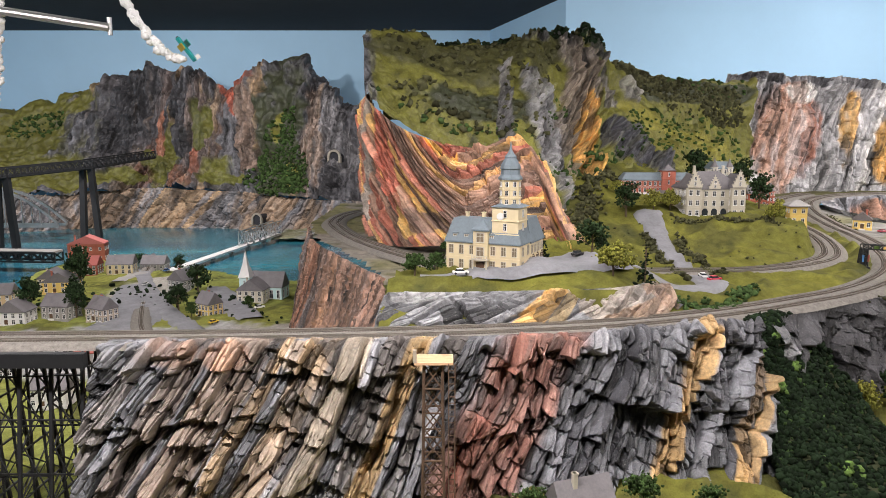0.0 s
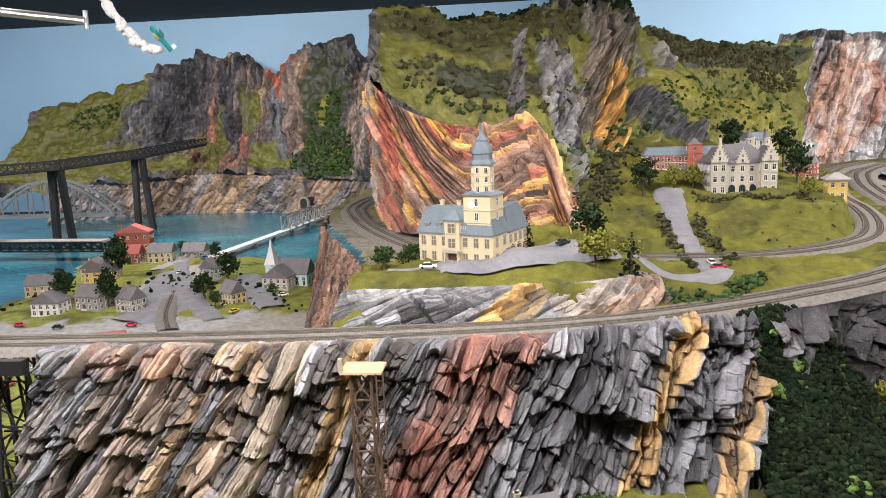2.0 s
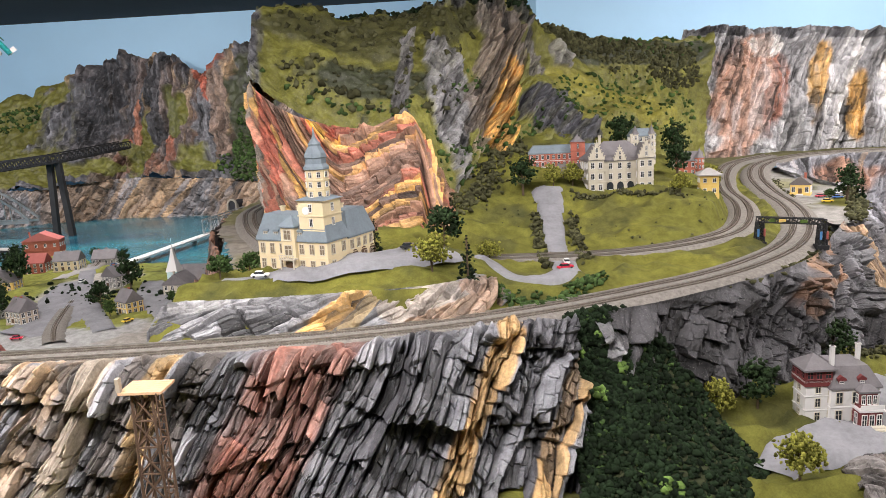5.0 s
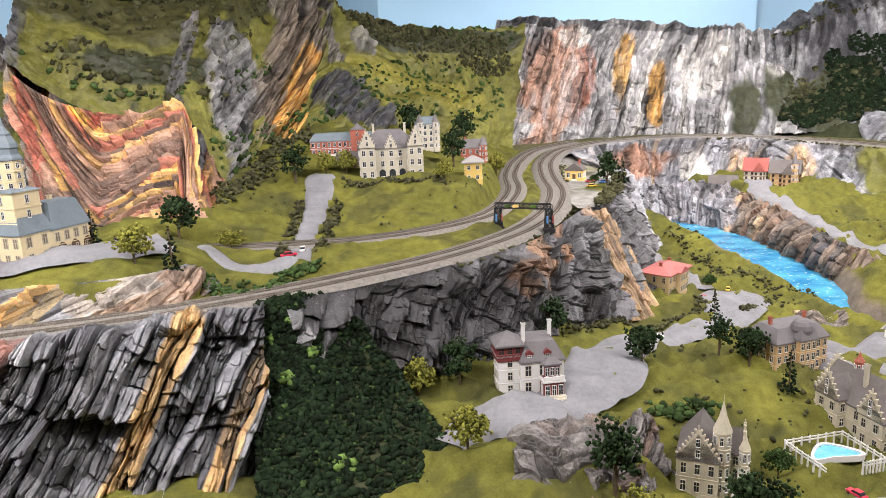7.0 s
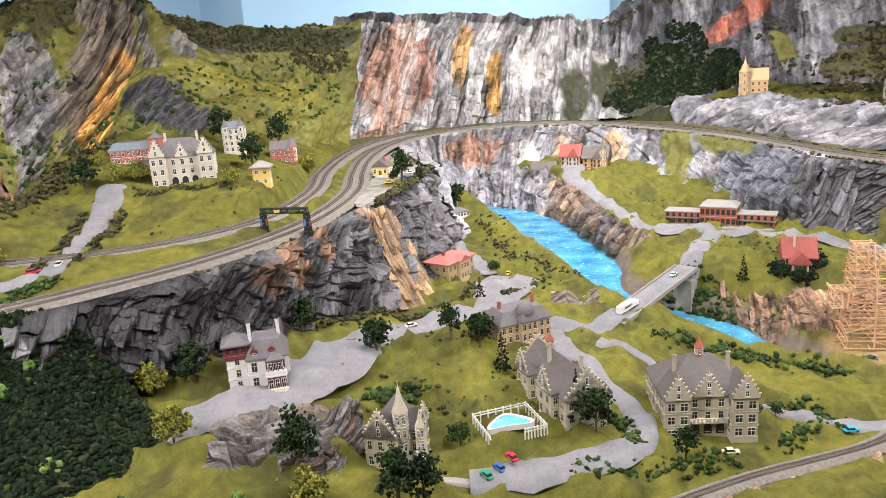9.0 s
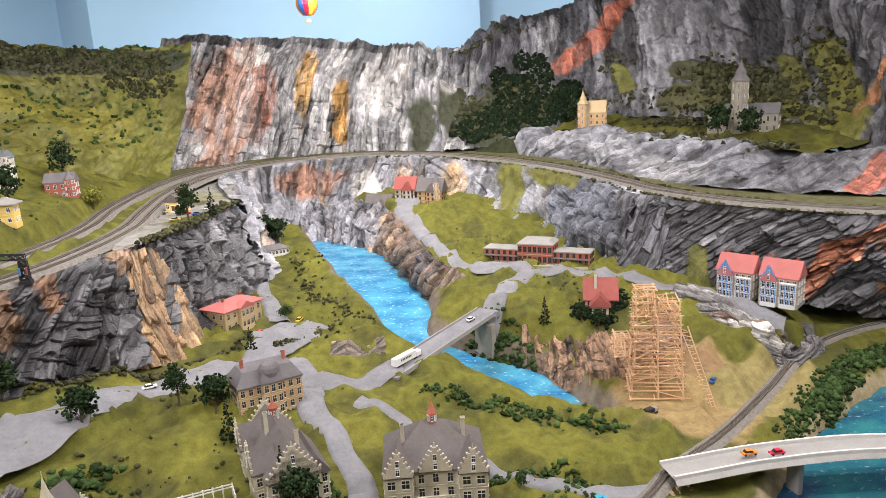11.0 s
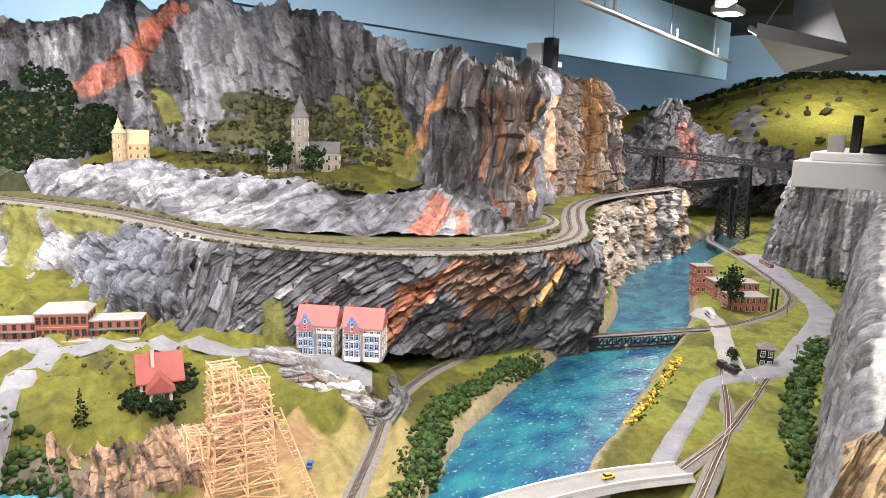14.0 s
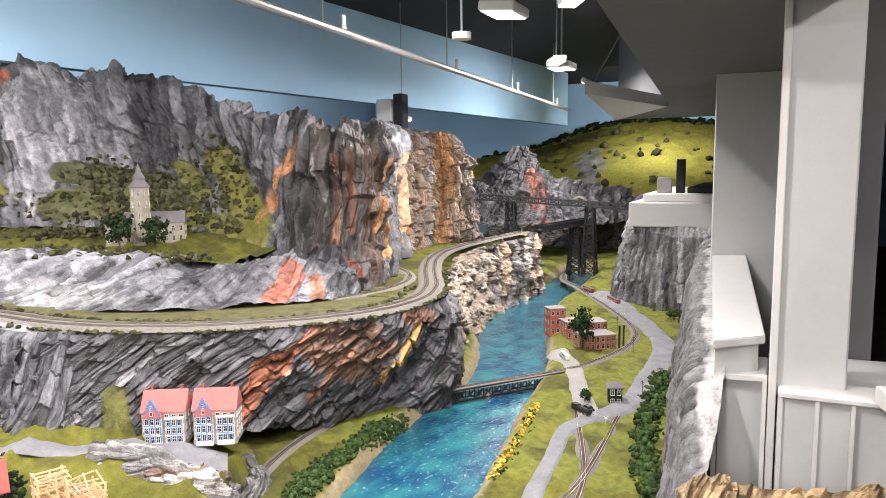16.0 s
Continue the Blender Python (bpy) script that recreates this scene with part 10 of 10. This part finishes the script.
def boarding(name, pts, z0, z1, material, label, category):
    """An upright boarded box over a four-cornered plan."""
    root = thing(name, Matrix(), label, category)
    bm = bmesh.new()
    g = [bm.verts.new((x, y, z0)) for x, y in pts]
    t = [bm.verts.new((x, y, z1)) for x, y in pts]
    bm.faces.new(g[::-1]); bm.faces.new(t)
    for k in range(len(pts)):
        bm.faces.new((g[k], g[(k + 1) % len(pts)], t[(k + 1) % len(pts)], t[k]))
    bmesh.ops.bevel(bm, geom=bm.edges[:], offset=0.006, segments=1, affect="EDGES")
    part("body", bm, material, root)
    return root


boarding("column", [(7.9, 0.90), (7.95, 0.50), (8.4, 0.5), (8.4, 0.92)], 0.0, 3.3, PANEL, "tall off-white painted column behind the ledge", "column")
post = boarding("square_post", [(5.66, 0.515), (5.68, 0.30), (5.95, 0.30), (5.93, 0.50)], 0.84, 3.3, PANEL, "square off-white painted post with scuffed edges", "post")
bm = bmesh.new()
box(bm, 5.63, 0.505, 0.5, 5.655, 0.53, 3.29, None, 0.003)
part("corner_bead", bm, WHITE, post, "bright white corner strip")
panel = boarding("parapet", [(5.62, 0.685), (5.66, 0.535), (5.9, 0.53), (5.86, 0.69)], 0.2, 0.905, PANEL, "scuffed off-white boarded panel below the ledge", "panel")
bm = bmesh.new()
bar(bm, (5.605, 0.69, 0.2), (5.605, 0.69, 0.91), 0.014)
bar(bm, (5.63, 0.54, 0.2), (5.63, 0.54, 0.91), 0.014)
bar(bm, (5.605, 0.69, 0.90), (5.63, 0.54, 0.90), 0.016)
part("batten", bm, WHITE, panel)
low2 = boarding("parapet", [(5.60, 0.50), (5.62, 0.05), (6.2, 0.05), (6.18, 0.49)], 0.0, 0.855, PANEL, "off-white boarded parapet with white battens", "panel")
for yy in (0.49, 0.385, 0.285, 0.18):
    bm = bmesh.new()
    bar(bm, (5.595, yy, 0.0), (5.595, yy, 0.86), 0.012)
    part("batten", bm, WHITE, low2)
bm = bmesh.new()
box(bm, 5.585, 0.04, 0.855, 5.75, 0.5, 0.875, None, 0.004)
part("cap", bm, WHITE, low2)
rail_ = thing("hand_rail", Matrix(), "white painted board rail in the aisle", "rail")
bm = bmesh.new()
bar(bm, (5.60, 0.20, 0.90), (4.6, 0.02, 0.90), 0.06, 0.05)
part("board", bm, WHITE, rail_)
wall("wall_aisle", 6.2, 0.28, 20, 0.28, 0, 3.3, GREYWALL, "dark grey partition along the aisle", -0.1)

# ---- under the ceiling ----
pipe = thing("sprinkler_pipe", Matrix(), "grey metal sprinkler pipe hung under the ceiling", "pipe")
bm = bmesh.new()
bar(bm, (4.6, 2.88, 2.45), (14.4, 3.60, 2.45), 0.05, sides=12)
part("tube", bm, CHROME, pipe)
for x, y in ((6.8, 3.05), (8.9, 3.2), (11.0, 3.35), (13.2, 3.51)):
    bm = bmesh.new()
    bar(bm, (x, y, 2.45), (x, y, 3.3), 0.012, sides=6)
    part("hanger", bm, CHROME, pipe)
    bm = bmesh.new()
    bar(bm, (x + 0.25, y + 0.02, 2.44), (x + 0.25, y + 0.02, 2.56), 0.035, sides=8)
    part("sprinkler_head", bm, CHROME, pipe)
pipe2 = thing("sprinkler_pipe", Matrix(), "grey metal pipe with a sprinkler over the lake", "pipe")
bm = bmesh.new()
bar(bm, (-2.6, 2.9, 2.12), (-1.36, 3.0, 1.94), 0.035, sides=12)
part("tube", bm, CHROME, pipe2)
bm = bmesh.new()
bar(bm, (-1.36, 3.0, 1.91), (-1.36, 3.0, 1.98), 0.02, sides=8)
part("sprinkler_head", bm, CHROME, pipe2)
bm = bmesh.new()
bar(bm, (-1.9, 2.95, 2.0), (-1.9, 2.95, 3.3), 0.012, sides=6)
part("hanger", bm, CHROME, pipe2)
soff = thing("ceiling_soffit", Matrix(), "dark grey boxed soffit below the ceiling", "soffit")
bm = bmesh.new()
g = [bm.verts.new(p) for p in ((5.1, 1.06, 2.15), (10.25, 1.5, 2.15), (12.3, 2.4, 2.15), (12.3, 0.3, 2.15), (5.1, 0.3, 2.15))]
t6 = [bm.verts.new((v.co.x, v.co.y, 3.29)) for v in g]
bm.faces.new(g[::-1]); bm.faces.new(t6)
for k in range(5):
    bm.faces.new((g[k], g[(k + 1) % 5], t6[(k + 1) % 5], t6[k]))
part("box", bm, GREYWALL, soff)
bm = bmesh.new()
g = [bm.verts.new(p) for p in ((10.3, 1.52, 2.14), (8.6, 1.9, 2.14), (12.3, 2.42, 2.14))]
t3 = [bm.verts.new((v.co.x, v.co.y, 2.24)) for v in g]
bm.faces.new(g[::-1]); bm.faces.new(t3)
for k in range(3):
    bm.faces.new((g[k], g[(k + 1) % 3], t3[(k + 1) % 3], t3[k]))
part("ledge", bm, PANEL, soff)


GLOW = bpy.data.materials.new("lamp_lens")
GLOW.use_nodes = True
GLOW.node_tree.nodes["Principled BSDF"].inputs["Emission Color"].default_value = (1, 0.98, 0.95, 1)
GLOW.node_tree.nodes["Principled BSDF"].inputs["Emission Strength"].default_value = 6.0


def flood(x, y, z, m, label):
    """A ceiling flood lamp: housing, bright lens and bracket."""
    root = thing("flood_lamp", m, label, "flood lamp", "ceiling floods")
    bm = bmesh.new()
    box(bm, -0.17, -0.13, 0.02, 0.17, 0.13, 0.09, None, 0.012)
    part("housing", bm, WHITE, root)
    bm = bmesh.new()
    box(bm, -0.15, -0.11, 0.014, 0.15, 0.11, 0.02, None, 0.002)
    part("lens", bm, GLOW, root)
    bm = bmesh.new()
    bar(bm, (0, 0, 0.09), (0, 0, 0.9), 0.02, sides=8)
    part("stem", bm, CHROME, root)


# A fixture for every lamp row, the added fill lamps too.
for lx, ly, tilt, watts in LAMPS:
    lz = 3.16 if ly > 5 else 2.62
    flood(lx, ly, lz, pose(lx, ly, lz, tilt) if tilt > 0 else pose(lx, ly, lz, 0, tilt), "white ceiling flood lamp on a stem, in a set with added fill lamps")
for x, y, z, turn in ((8.75, 2.17, 2.40, 30), (6.75, 1.5, 2.42, 30), (9.9, 4.2, 2.08, 0)):
    root = thing("strip_lamp", pose(x, y, z, 0, 0, turn), "bright white strip lamp under the ceiling", "strip lamp", "ceiling floods")
    bm = bmesh.new()
    box(bm, -0.14, -0.05, 0.012, 0.14, 0.05, 0.05, None, 0.006)
    part("housing", bm, WHITE, root)
    bm = bmesh.new()
    box(bm, -0.13, -0.045, 0.0, 0.13, 0.045, 0.012, None, 0.003)
    part("lens", bm, GLOW, root)
    bm = bmesh.new()
    bar(bm, (0, 0, 0.05), (0, 0, 3.3 - z), 0.012, sides=6)
    part("stem", bm, CHROME, root)
det = thing("smoke_detector", pose(5.5, 1.57, 2.07), "small white smoke detector on a drop stem", "smoke detector")
bm = bmesh.new()
bar(bm, (0, 0, -0.012), (0, 0, 0.012), 0.07, sides=16)
part("body", bm, WHITE, det)
bm = bmesh.new()
bar(bm, (0, 0, 0.012), (0, 0, 1.2), 0.008, sides=6)
part("stem", bm, CHROME, det)
proj = thing("white_column", Matrix(), "white column and black post behind the eastern mountain", "column")
bm = bmesh.new()
box(bm, 9.7, 4.22, 1.8, 9.9, 4.40, 2.3, None, 0.01)
part("body", bm, WHITE, proj)
bm = bmesh.new()
box(bm, 9.72, 4.10, 1.8, 9.86, 4.21, 2.35, None, 0.01)
part("post", bm, DARKCEIL, proj)

# ---- hung in the air: balloon and stunt plane ----
ball = thing("hot_air_balloon", pose(3.50, 5.0, 2.02), "striped red, yellow and blue model hot-air balloon on a thread", "balloon")
BCOL = [paint("red", COLOURS["red"]), paint("yellow", COLOURS["yellow"]), paint("orange", COLOURS["orange"]), paint("blue", COLOURS["blue"])]
for k in range(12):
    bm = bmesh.new()
    rows = []
    for q in range(9):
        f = q / 8
        r = 0.075 * (math.sin(math.pi * min(1, 0.12 + 0.88 * f)) ** 0.7 if f < 1 else 0.02)
        z = 0.05 + 0.17 * f
        rows.append([bm.verts.new((r * math.cos(a), r * math.sin(a), z)) for a in (2 * math.pi * k / 12, 2 * math.pi * (k + 0.5) / 12, 2 * math.pi * (k + 1) / 12)])
    for a, b in zip(rows, rows[1:]):
        for i in range(2):
            bm.faces.new((a[i], a[i + 1], b[i + 1], b[i]))
    part("gore", bm, BCOL[k % 4], ball)
bm = bmesh.new()
box(bm, -0.014, -0.014, 0, 0.014, 0.014, 0.022, None, 0.003)
part("basket", bm, BALSA, ball)
bm = bmesh.new()
bar(bm, (0, 0, 0.2), (0, 0, 1.28), 0.0015)
for sx in (-1, 1):
    bar(bm, (sx * 0.012, 0, 0.02), (sx * 0.03, 0, 0.06), 0.0015)
part("thread", bm, CHROME, ball)

plane = thing("stunt_plane", look((-1.05, 3.0, 1.85), (-1.25, 2.9, 2.15)), "green and white model stunt biplane hung on a rope", "model aeroplane")
PG = paint("teal", (0.02, 0.30, 0.30))
bm = bmesh.new()
bar(bm, (0, 0, 0.05), (0, 0, -0.06), 0.020, sides=10)
part("fuselage", bm, PG, plane)
for yy in (0.016, -0.012):
    bm = bmesh.new()
    box(bm, -0.065, yy - 0.002, -0.035, 0.065, yy + 0.002, -0.008, None, 0.001)
    part("wing", bm, (PG, paint("yellow", COLOURS["yellow"]))[yy < 0], plane)
bm = bmesh.new()
box(bm, -0.028, -0.001, 0.036, 0.028, 0.001, 0.052)
part("tailplane", bm, PG, plane)
bm = bmesh.new()
box(bm, -0.001, 0, 0.034, 0.001, 0.028, 0.052)
part("fin", bm, WHITE, plane)
bm = bmesh.new()
box(bm, -0.02, -0.002, -0.064, 0.02, 0.002, -0.061)
part("propeller", bm, STEEL, plane)
COTTON = mat("cotton_wool", (0.85, 0.85, 0.84), 1.0, 0, 0.1, 60, 0.8)


def smoke(name, line, r0, r1, label, seed):
    p = spline(line, 70, True)
    root = thing(name, Matrix(), label, "smoke trail", "smoke trails")
    rr = np.random.RandomState(seed)
    q = np.repeat(p, 4, 0) + rr.normal(size=(280, 3)) * 0.006
    clumps("puff_trail", q, np.repeat(np.linspace(r0, r1, 70), 4) * (0.7 + 0.5 * rr.rand(280)), COTTON, root, 2, 0.25, 1.0, seed)


smoke("smoke_trail", [(-1.08, 3.0, 1.815), (-1.16, 3.0, 1.86), (-1.24, 3.0, 1.96), (-1.32, 3.02, 2.12), (-1.36, 3.05, 2.5), (-1.38, 3.05, 3.3)], 0.014, 0.026, "white cotton smoke trail behind the model plane", 3)
smoke("smoke_trail", [(-1.85, 3.0, 1.66), (-1.83, 3.0, 1.82), (-1.80, 3.0, 2.05), (-1.75, 3.0, 2.5), (-1.72, 3.0, 3.3)], 0.012, 0.030, "white cotton smoke trail hung from the ceiling", 4)
